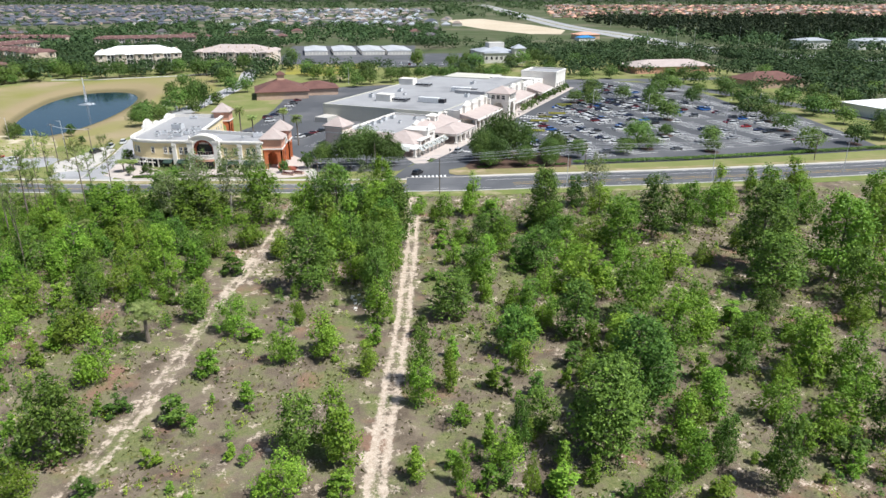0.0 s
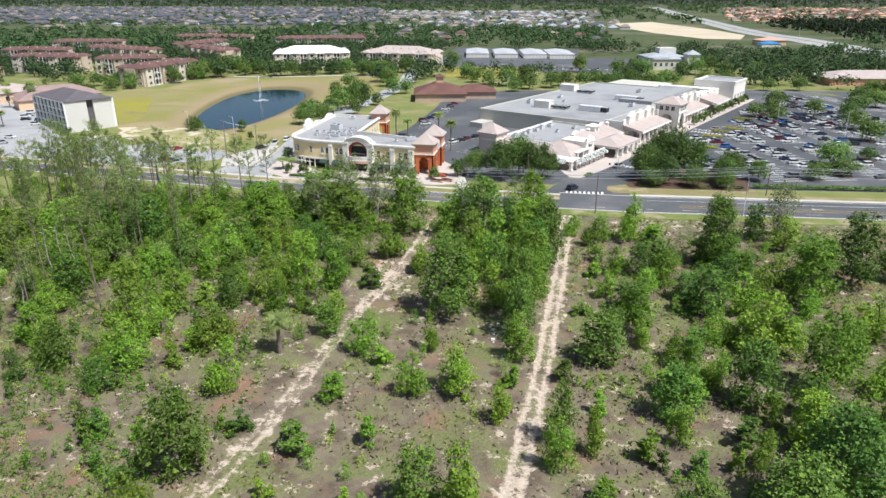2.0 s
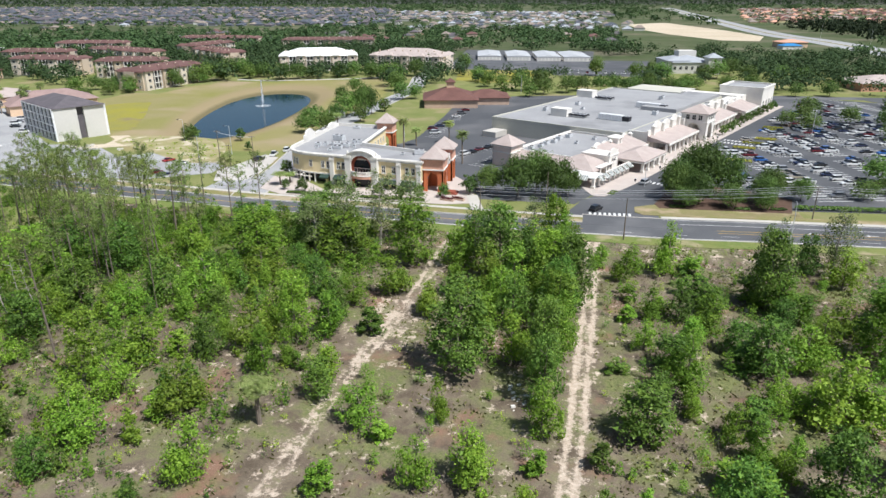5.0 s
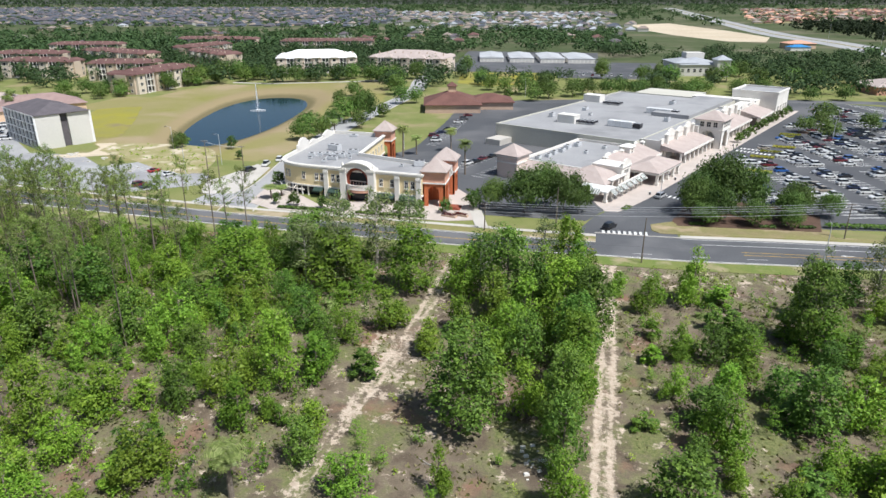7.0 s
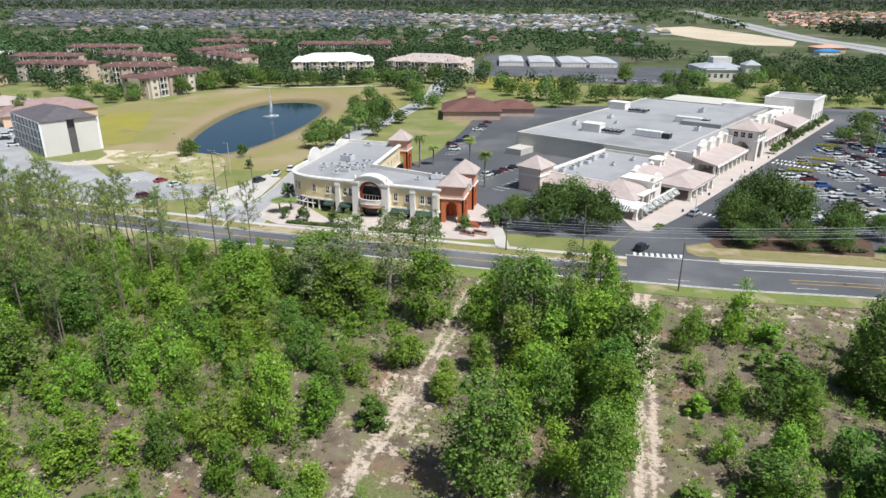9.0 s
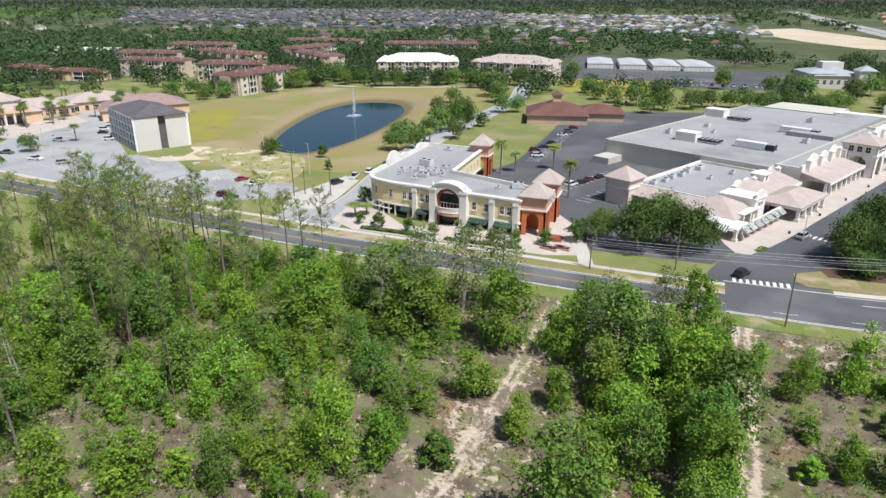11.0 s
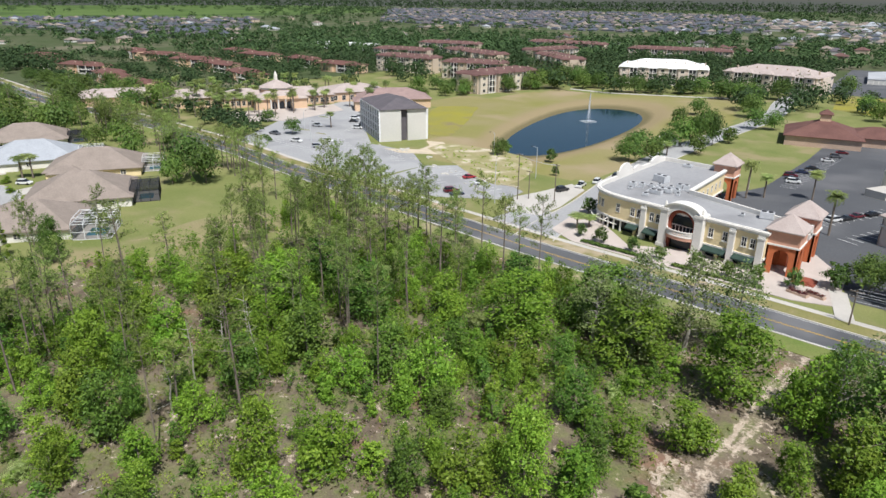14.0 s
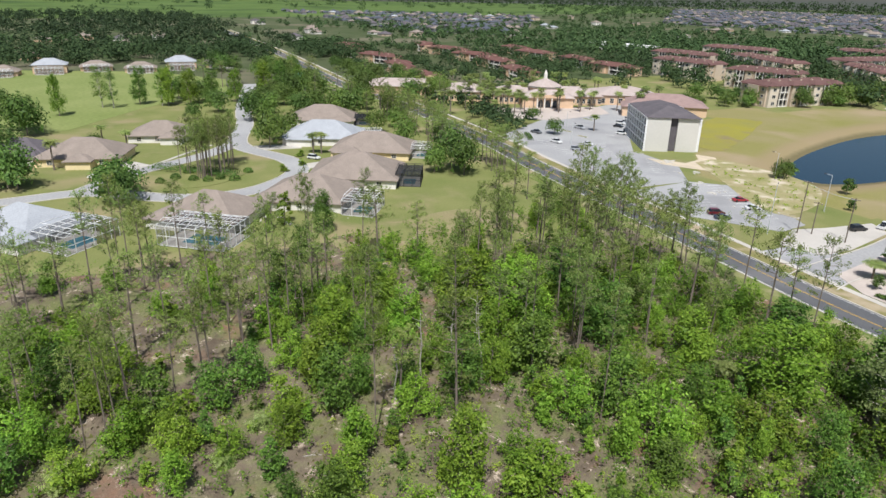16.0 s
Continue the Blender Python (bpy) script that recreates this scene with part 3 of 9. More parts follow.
TRACK_W = curve([(-32.5, 192), (-33.2, 180), (-33.1, 170), (-33.9, 157), (-35.2, 142), (-36.6, 131), (-38.0, 118), (-38.5, 108), (-39.2, 94), (-40.4, 81), (-42.4, 69), (-47, 50), (-54, 25)], 2)
POND_C, POND_AX, POND_R = np.array((-175.0, 369.0)), np.array((-0.17, 0.98545)), (70.0, 23.0)
POND_LAWN = [(-177, 262), (-117, 272), (-119, 330), (-118, 430), (-138, 520), (-172, 504), (-217, 486), (-246, 486), (-268, 433), (-274, 369), (-215, 300), (-200, 285)]


def pond_r(x, y):
    """Size of the pond-shaped ring through a point: 1 at the waterline. The west flank bulges towards the near end."""
    p = np.array((x, y)) - POND_C
    u = float(p @ POND_AX)
    v = float(p @ np.array((POND_AX[1], -POND_AX[0])))
    wide = POND_R[1] * (1.0 + 0.18 * max(-2.0, min(2.0, u / POND_R[0])))
    return ((abs(u) / POND_R[0]) ** 2.3 + (abs(v) / wide) ** 2.3) ** (1 / 2.3)


def ground_z(x, y):
    r = pond_r(x, y)
    if r < 1.5:
        return -2.6 + 2.6 * min(1, max(0, (r - 0.93) / 0.45)) if r > 0.93 else -2.6 - 1.5 * min(1, (0.93 - r) * 4)
    if y < 188 and -200 < x < 320:
        f = min(1, (188 - y) / 12)
        return f * (0.35 * noise.noise((x * 0.05, y * 0.05, 1)) + 0.13 * noise.noise((x * 0.3, y * 0.3, 5)))
    return 0.0


def build_ground():
    xs = list(np.arange(-4500, -600, 300)) + list(np.arange(-600, -260, 20)) + list(np.arange(-260, -52, 2.6)) + list(np.arange(-52, -27, 0.7))
    xs += list(np.arange(-27, -12, 1.5)) + list(np.arange(-12, 8, 0.55)) + list(np.arange(8, 130, 2.2)) + list(np.arange(130, 400, 18)) + list(np.arange(400, 4600, 300))
    ys = list(np.arange(-2000, 0, 200)) + list(np.arange(0, 54, 4.5)) + list(np.arange(54, 200, 1.0)) + list(np.arange(200, 262, 6)) + list(np.arange(262, 460, 2.6)) + list(np.arange(460, 620, 20)) + list(np.arange(620, 4900, 300))
    nx, ny = len(xs), len(ys)
    verts = [(x, y, ground_z(x, y)) for y in ys for x in xs]
    bare = np.zeros(len(verts), np.float32)
    for k, (x, y, z) in enumerate(verts):
        if y < 198 and -80 < x < 40:
            de = line_dist(x, y, TRACK_E)
            dw = line_dist(x, y, TRACK_W)
            wob = noise.noise((x * 0.3, y * 0.14, 9)) * 0.5 + noise.noise((x * 0.9, y * 0.45, 19)) * 0.3
            v = 0.0
            for d, half, out, w0 in ((de, 1.0, 2.1, 0.72), (dw, 0.85, 1.9, 0.52)):
                rut = math.exp(-((abs(d) - half) / 0.42) ** 2)
                v = max(v, w0 * (0.72 * rut + 0.50 * math.exp(-(d / out) ** 4)))
                if d < 2.5:
                    verts[k] = (x, y, verts[k][2] - 0.10 * rut)
            # the west track opens to a broad sandy place, and another beside the road
            wide = math.exp(-(((x + 35.5) / 5.5) ** 2 + ((y - 142) / 13) ** 2)) * 0.5
            side = math.exp(-(((x - 28) / 30) ** 2 + ((y - 187) / 6) ** 2)) * 0.3
            bare[k] = max(v + wob * v, wide, side)
        elif -330 < x < -90 and 250 < y < 540:
            bare[k] = pond_r(x, y)
        elif y < 198 and -140 < x < 130:
            bare[k] = 0.35 * math.exp(-(((x - 30) / 25) ** 2 + ((y - 187) / 6) ** 2))
    faces = [(j * nx + i, j * nx + i + 1, (j + 1) * nx + i + 1, (j + 1) * nx + i) for j in range(ny - 1) for i in range(nx - 1)]
    slot = np.zeros(len(faces), np.int32)
    for k, q in enumerate(faces):
        x, y = (verts[q[0]][0] + verts[q[2]][0]) / 2, (verts[q[0]][1] + verts[q[2]][1]) / 2
        r = pond_r(x, y)
        if r < 1.3 or inside(x, y, POND_LAWN):
            slot[k] = 2
        elif y < 200 and (-150 if y > 130 else -172) + 16 * noise.noise((0, y * 0.03, 7)) < x < 330:
            slot[k] = 0
        elif -420 < x < 260 and y < 620:
            slot[k] = 1
        else:
            slot[k] = 4
    me = bpy.data.meshes.new("ground")
    me.from_pydata(verts, [], faces)
    for m in ("field", "lawn", "bank", "mud", "land"):
        me.materials.append(M[m])
    me.polygons.foreach_set("material_index", slot)
    me.attributes.new("bare", "FLOAT", "POINT").data.foreach_set("value", bare)
    me.polygons.foreach_set("use_smooth", np.ones(len(faces), bool))
    me.update()
    return tagged(new("ground", me), "scrubland of leaf litter and pale sand, lawns and pond banks", "ground", kind="structure")


build_ground()

# ---- pond ----
def build_pond():
    ring = []
    side = np.array((POND_AX[1], -POND_AX[0]))
    for k in range(72):
        a = 2 * math.pi * k / 72
        d = math.cos(a) * POND_AX + math.sin(a) * side
        lo, hi = 1.0, 120.0
        for _ in range(30):
            mid = (lo + hi) / 2
            lo, hi = (mid, hi) if pond_r(*(POND_C + d * mid)) < 1.06 else (lo, mid)
        ring.append(tuple(POND_C + d * lo))
    sh = Shape().face([(x, y, -2.1) for x, y in ring][::-1])
    tagged(part("water", sh, M["water"]), "dark blue retention pond water with faint ripples", "water", kind="structure")


build_pond()


# ---- roads, pavements, car parks ----
def road(name, line, half, z, material, label, kerbs=True, category="road"):
    tagged(part(name, ribbon(line, half, -half, z), M[material]), label, category, kind="structure")
    if kerbs:
        k = ribbon(line, half + 0.35, half, z + 0.13)
        ribbon(line, -half, -half - 0.35, z + 0.13, shape=k)
        tagged(part("kerb", k, M["kerb"]), "pale concrete kerb along the road", "kerb", kind="structure")


def marks(line, offset, material, z=0.05, width=0.14, dash=None, label="painted lane line"):
    sh = ribbon(line, offset + width / 2, offset - width / 2, z, 0, dash)
    tagged(part("lane_line", sh, M[material]), label, "road marking", kind="structure")


road("road", ROAD, 4.7, 0.03, "asphalt", "two-lane grey asphalt road past the scrubland")
road("road", ROAD_E, 8.0, 0.034, "asphalt", "wide grey asphalt road with turning lanes")
for off, c in ((4.3, "white"), (-4.3, "white"), (0.16, "yellow"), (-0.16, "yellow")):
    marks(ROAD, off, c)
for off, c, lo, hi in ((7.4, "white", 5, 99), (-7.4, "white", 0, 99), (3.9, "white", 6, 99), (-0.5, "yellow", 8, 99), (-2.3, "yellow", 8, 99)):
    marks(ROAD_E[lo:hi], off, c, 0.054, 0.2)
marks(ROAD_E, -4.9, "white", 0.054, 0.14, (3, 9))
# verges and pavements on both sides
tagged(part("verge", ribbon(ROAD, 9.2, 5.06, 0.10), M["verge"]), "mown grass verge between road and pavement", "verge", kind="structure")
tagged(part("pavement", ribbon(ROAD, 10.9, 9.2, 0.12), M["concrete"]), "pale concrete pavement beside the road", "pavement", kind="structure")
tagged(part("pavement", ribbon(ROAD_E[5:], 10.0, 8.36, 0.12), M["concrete"]), "pale concrete pavement along the kerb", "pavement", kind="structure")
tagged(part("verge", ribbon(ROAD_E[5:], 13.2, 10.0, 0.10), M["dryverge"]), "dry tan grass strip behind the pavement", "verge", kind="structure")
tagged(part("verge", ribbon(ROAD[90:], -5.06, -10.5, 0.09), M["greenverge"]), "rough grass verge beside the scrubland", "verge", kind="structure")
tagged(part("verge", ribbon(ROAD_E, -8.36, -13.5, 0.09), M["greenverge"]), "rough grass verge beside the scrubland", "verge", kind="structure")

# side street west of the yellow building
STREET = curve([(-99.5, 208), (-102, 218), (-104, 246), (-107.5, 268), (-110, 288), (-113, 330), (-111, 386), (-108, 440), (-109, 475), (-118, 540), (-112, 630)], 4)
road("side_street", STREET[1:], 5.0, 0.045, "pale", "pale grey side street beside the pond")
sheet("driveway", [(-119, 214), (-96, 212), (-97.5, 222), (-105, 226), (-107, 236), (-118, 227)], 0.05, M["pale"], "flared grey mouth of the side street", "road")
sheet("apron", [(-120, 226.5), (-110, 229), (-109.5, 240), (-113, 262), (-120, 266), (-123, 250), (-126, 240)], 0.075, M["concrete"], "bright new concrete driveway apron", "driveway")
# hotel car parks
HOTEL_LOT = [(-262, 230), (-196, 226.5), (-176, 226), (-174, 252), (-192, 266), (-218, 268), (-240, 286), (-255, 310), (-272, 345), (-318, 345), (-300, 290), (-276, 252)]
FRONT_LOT = [(-173, 225), (-146, 223), (-126, 236), (-127, 247), (-162, 264), (-174, 252)]
sheet("hotel_car_park", HOTEL_LOT, 0.04, M["pale"], "sun-bleached grey hotel car park", "car park")
sheet("front_car_park", FRONT_LOT, 0.043, M["pale"], "sun-bleached grey car park beside the road", "car park")
# car park behind the yellow building, and the yard round the store
LOT_B = [(-78, 288), (-73, 296), (-69.5, 306), (-68, 360), (-69, 405), (-38, 440), (0, 452), (40, 452), (100, 470), (112, 446), (60, 344), (20, 266), (3, 232), (-2, 222), (-30, 222), (-36, 236), (-46, 250), (-72, 262)]
sheet("store_yard", LOT_B, 0.036, M["lot"], "dark asphalt yard between the shops", "car park")
P_LOT = [(3, 211), (20, 211.6), (20, 224), (56, 226), (100, 230), (150, 237), (188, 243), (193, 274), (197, 322), (181, 356), (183, 400), (176, 446), (118, 470), (60, 346), (20, 268)]
sheet("shop_car_park", P_LOT, 0.042, M["lot"], "dark asphalt car park in front of the shops", "car park")
sheet("junction", [(-6, 204), (22, 204), (20, 225), (8, 238), (0, 226), (-4, 214)], 0.05, M["asphalt"], "asphalt mouth of the shopping centre's drive", "road")
sheet("corner_island", [(17, 214.9), (60, 217.4), (60, 226), (22, 226), (15, 222), (14.8, 217)], 0.16, M["dryverge"], "grassy corner island under the oaks", "verge")
OAK_BED = [(22, 222), (58, 223.5), (62, 238), (50, 246), (34, 251), (26, 240), (21, 226)]
# mulch whose dark colour also paints the oaks' shade on the ground
sheet("mulch_bed", OAK_BED, 0.20, M["mulch"], "bed of red mulch under the oaks, darkened as their shade", "bed")
sheet("building_plaza", [(-101, 221), (-92, 216), (-40, 214.6), (-32, 217), (-33, 234), (-44, 250), (-52, 236), (-80, 223), (-94, 236), (-104, 246)], 0.13, M["paver"], "pale pink paved forecourt of the yellow building", "pavement")
sheet("crossing_path", [(-31, 211), (-27.5, 211), (-31.5, 226), (-35, 226)], 0.15, M["concrete"], "concrete footpath to the pavement", "pavement")
zebra = Shape()
for k in range(9):
    zebra.box(2.0 + k * 1.35, 212.6 + k * 0.05, 0.04, 2.7 + k * 1.35, 215.0 + k * 0.05, 0.062)
tagged(part("zebra_crossing", zebra, M["white"]), "row of white crossing bars across the drive", "road marking", kind="structure")
# neighbourhood loop and far roads
LOOP = curve([(-236, 20), (-237, 49), (-238, 72), (-222, 95), (-221, 116), (-236, 134), (-256, 137), (-288, 126), (-330, 137), (-380, 147), (-470, 170)], 4)
LOOP_W = curve([(-240, 70), (-255, 82), (-266, 98), (-276, 112), (-290, 124)], 4)
road("loop_street", LOOP, 3.6, 0.05, "pale", "pale street round the planted island")
road("loop_street", LOOP_W, 3.2, 0.054, "pale", "pale street round the planted island")
island = [(-248 + 15 * math.cos(a) * 1.0 - 7 * math.sin(a), 108 + 20 * math.sin(a) * 0.75) for a in np.linspace(0, 2 * math.pi, 28, endpoint=False)]
sheet("street_island", island, 0.16, M["lawn"], "grassy island inside the street loop", "lawn")
HIGHWAY = curve([(900, 500), (620, 548), (450, 596), (366, 650), (326, 747), (316, 1017), (300, 1300), (350, 2320), (420, 3600)], 20)
road("highway", HIGHWAY, 24, 0.05, "pale", "wide divided highway in the distance", False)
tagged(part("median", ribbon(HIGHWAY, 2.5, -2.5, 0.12), M["verge"]), "grass median of the highway", "verge", kind="structure")
sheet("sand_plot", [(98, 1540), (190, 1640), (250, 1300), (268, 1120), (236, 1010), (190, 1020), (140, 1160), (112, 1300)], 0.06, M["sandlot"], "cleared pale sand building plot", "ground")
sheet("golf_course", [(-330, 20), (-345, 66), (-395, 100), (-440, 150), (-500, 160), (-560, 120), (-600, 20), (-560, -120), (-330, -120)], 0.05, M["golf"], "bright green golf fairway", "lawn")
sheet("far_meadow", [(-1500, 100), (-1750, 900), (-2300, 2600), (-4400, 3600), (-4400, -400), (-1600, -300)], 0.06, M["pasture"], "sunlit green land at the horizon", "ground")
sheet("back_yard", curve([(-178, 136), (-176, 128), (-164, 124), (-153, 136), (-148, 150), (-150, 170), (-160, 181), (-172, 177), (-179, 164), (-176, 146)], 3), 0.055, M["yard"], "dry brown back yard behind the houses", "lawn")
sheet("storage_yard", [(-110, 590), (10, 596), (16, 800), (-125, 800)], 0.05, M["asphalt"], "grey yard between the storage sheds", "car park")
sheet("east_car_park", [(-20, 560), (60, 560), (64, 690), (18, 690), (18, 596), (-20, 594)], 0.056, M["lot"], "dark car park beside the storage sheds", "car park")
sheet("back_street", [(-66, 404), (-40, 440), (0, 452), (100, 470), (210, 474), (330, 500), (330, 488), (215, 463), (110, 458), (40, 441), (0, 440), (-34, 428), (-56, 396)], 0.06, M["asphalt"], "service road behind the shops", "road")
sheet("east_street", [(196, 380), (222, 310), (234, 262), (250, 232), (262, 234), (246, 268), (234, 318), (206, 390), (172, 470), (160, 466)], 0.062, M["asphalt"], "street along the car park's far side", "road")


for x, y in ((58.5, 206.6), (72.5, 207.6)):
    ar = Shape().face([(-1.6, -0.12, 0), (0.5, -0.12, 0), (0.5, 0.12, 0), (-1.6, 0.12, 0)]).face([(0.5, -0.5, 0), (1.7, 0, 0), (0.5, 0.5, 0)])
    ob = part("lane_arrow", ar, M["white"])
    ob.matrix_basis = pose(x, y, 0.09, 0, 0, 184)
    tagged(ob, "white turning arrow painted on the lane", "road marking", kind="structure")


# ---- building kit ----
def frame_grid(s, w, h, rows, cols, rim=0.12, bar=0.035, front=-0.12, back=0.05, slot=0):
    """A window frame with glazing bars as one welded grid."""
    xs, zs = [-w / 2 - rim, -w / 2], [-h / 2 - rim, -h / 2]
    for c in range(1, cols):
        xs += [-w / 2 + w * c / cols - bar, -w / 2 + w * c / cols + bar]
    for r in range(1, rows):
        zs += [-h / 2 + h * r / rows - bar, -h / 2 + h * r / rows + bar]
    xs += [w / 2, w / 2 + rim]
    zs += [h / 2, h / 2 + rim]
    nx, nz, k = len(xs), len(zs), len(s.v)
    s.v += [(x, y, z) for y in (front, back) for z in zs for x in xs]
    at = lambda a, c, d: k + d * nx * nz + c * nx + a
    hole = lambda a, c: 0 <= a < nx - 1 and 0 <= c < nz - 1 and a % 2 == 1 and c % 2 == 1
    for c in range(nz - 1):
        for a in range(nx - 1):
            if not hole(a, c):
                s.f.append((at(a, c, 0), at(a + 1, c, 0), at(a + 1, c + 1, 0), at(a, c + 1, 0)))
                s.m.append(slot)
            for da, dc, p, q in ((-1, 0, (a, c), (a, c + 1)), (1, 0, (a + 1, c), (a + 1, c + 1)), (0, -1, (a, c), (a + 1, c)), (0, 1, (a, c + 1), (a + 1, c + 1))):
                out = not (0 <= a + da < nx - 1 and 0 <= c + dc < nz - 1)
                if (out and not hole(a, c)) or (not out and hole(a, c)):
                    s.f.append((at(*p, 0), at(*q, 0), at(*q, 1), at(*p, 1)))
                    s.m.append(slot)
    return s


def window(parent, x, y, ang, z, w, h, frame="trimw", rows=2, cols=2, simple=False):
    """A window: raised frame with glazing bars, dark pane set back. Facing ang (degrees, 0 looks to -y)."""
    key = ("win", w, h, frame, rows, cols, simple)
    if key not in CACHE:
        f = frame_grid(Shape(), w, h, rows, cols)
        if simple:
            f.face([(-w / 2 - 0.1, -0.03, -h / 2 - 0.1), (w / 2 + 0.1, -0.03, -h / 2 - 0.1), (w / 2 + 0.1, -0.03, h / 2 + 0.1), (-w / 2 - 0.1, -0.03, h / 2 + 0.1)], 1)
            CACHE[key] = (f.mesh("window", M[frame], M["pane"]), None)
        else:
            g = Shape().box(-w / 2 - 0.05, -0.03, -h / 2 - 0.05, w / 2 + 0.05, 0.04, h / 2 + 0.05)
            CACHE[key] = (f.mesh("window_frame", M[frame]), g.mesh("pane", M["pane"]))
    fr, gl = CACHE[key]
    ob = part("window", fr, parent=parent)
    ob.matrix_basis = pose(x, y, z, 0, 0, ang)
    if gl:
        part("pane", gl, parent=ob)
    return ob


CACHE = {}


def roof_unit(x, y, z, rot, l, w, h, label="grey metal rooftop air conditioner"):
    key = ("ac", l, w, h)
    if key not in CACHE:
        a = Shape().box(-l / 2, -w / 2, 0.25, l / 2, w / 2, h, taper=0.03)
        a.box(-l / 2 + 0.1, -w / 2 + 0.1, 0, l / 2 - 0.1, w / 2 - 0.1, 0.25)
        f = Shape()
        n = max(1, int(l / 1.6))
        for k in range(n):
            cx = -l / 2 + l * (k + 0.5) / n
            r = min(0.6, w * 0.35)
            f.prism([(cx + r * math.cos(q), r * math.sin(q)) for q in np.linspace(0, 2 * math.pi, 12, endpoint=False)], h, h + 0.16)
        CACHE[key] = (a.mesh("casing", M["steel"]), f.mesh("fan_grille", M["dark"]))
    ob = thing("rooftop_unit", pose(x, y, z, 0, 0, rot), label, "air conditioner", "rooftop units")
    part("casing", CACHE[key][0], parent=ob)
    tagged(part("fan_grille", CACHE[key][1], parent=ob), kind="stuff")
    return ob


def long_unit(x, y, z, rot, l, w=3.0, h=2.5):
    """A long packaged air handler: pale panels with seams, and an open dark fan bay at one end."""
    ob = thing("rooftop_unit", pose(x, y, z, 0, 0, rot), "long white packaged air handler on the store roof", "air conditioner", "rooftop units")
    n = 7
    for k in range(n):
        x0 = -l / 2 + (l - 3.2) * k / n
        part("panel", Shape().box(x0, -w / 2, 0.3, x0 + (l - 3.2) / n - 0.07, w / 2, h, taper=0.02), M["whitemetal"], ob)
    part("base_frame", Shape().box(-l / 2, -w / 2 + 0.15, 0, l / 2, w / 2 - 0.15, 0.28), M["steel"], ob)
    part("fan_bay", Shape().box(l / 2 - 3.1, -w / 2 + 0.1, 0.3, l / 2, w / 2 - 0.1, h - 0.35), M["dark"], ob)
    for k in range(2):
        cx = l / 2 - 2.3 + 1.5 * k
        part("fan_ring", Shape().prism([(cx + 0.62 * math.cos(q), 0.62 * math.sin(q)) for q in np.linspace(0, 2 * math.pi, 12, endpoint=False)], h - 0.35, h - 0.1), M["steel"], ob)


def condenser_rack(x, y, z, rot, l=9.0, w=5.0):
    """A bank of small condensers on a steel frame."""
    ob = thing("condenser_bank", pose(x, y, z, 0, 0, rot), "bank of dark condensers on a galvanised frame", "air conditioner", "rooftop units")
    for i in range(5):
        for j in range(3):
            cx, cy = -l / 2 + l * (i + 0.5) / 5, -w / 2 + w * (j + 0.5) / 3
            c = part("condenser", Shape().box(cx - 0.72, cy - 0.66, 0.7, cx + 0.72, cy + 0.66, 1.45), M["dark"], ob)
            part("fan_ring", Shape().prism([(cx + 0.5 * math.cos(q), cy + 0.5 * math.sin(q)) for q in np.linspace(0, 2 * math.pi, 10, endpoint=False)], 1.45, 1.58), M["steel"], c)
    for sx in (-1, 1):
        part("rail", Shape().box(-l / 2, sx * w / 2 - 0.08, 0.55, l / 2, sx * w / 2 + 0.08, 0.7), M["steel"], ob)
        for k in range(4):
            px = -l / 2 + 0.2 + k * (l - 0.4) / 3
            part("leg", Shape().box(px - 0.07, sx * w / 2 - 0.07, 0, px + 0.07, sx * w / 2 + 0.07, 0.55), M["steel"], ob)


def pyramid(sh, cx, cy, half, z, rise, over=0.7, slot=0):
    sh.hip(cx - half, cy - half, cx + half, cy + half, z, rise, over, slot)
    return sh


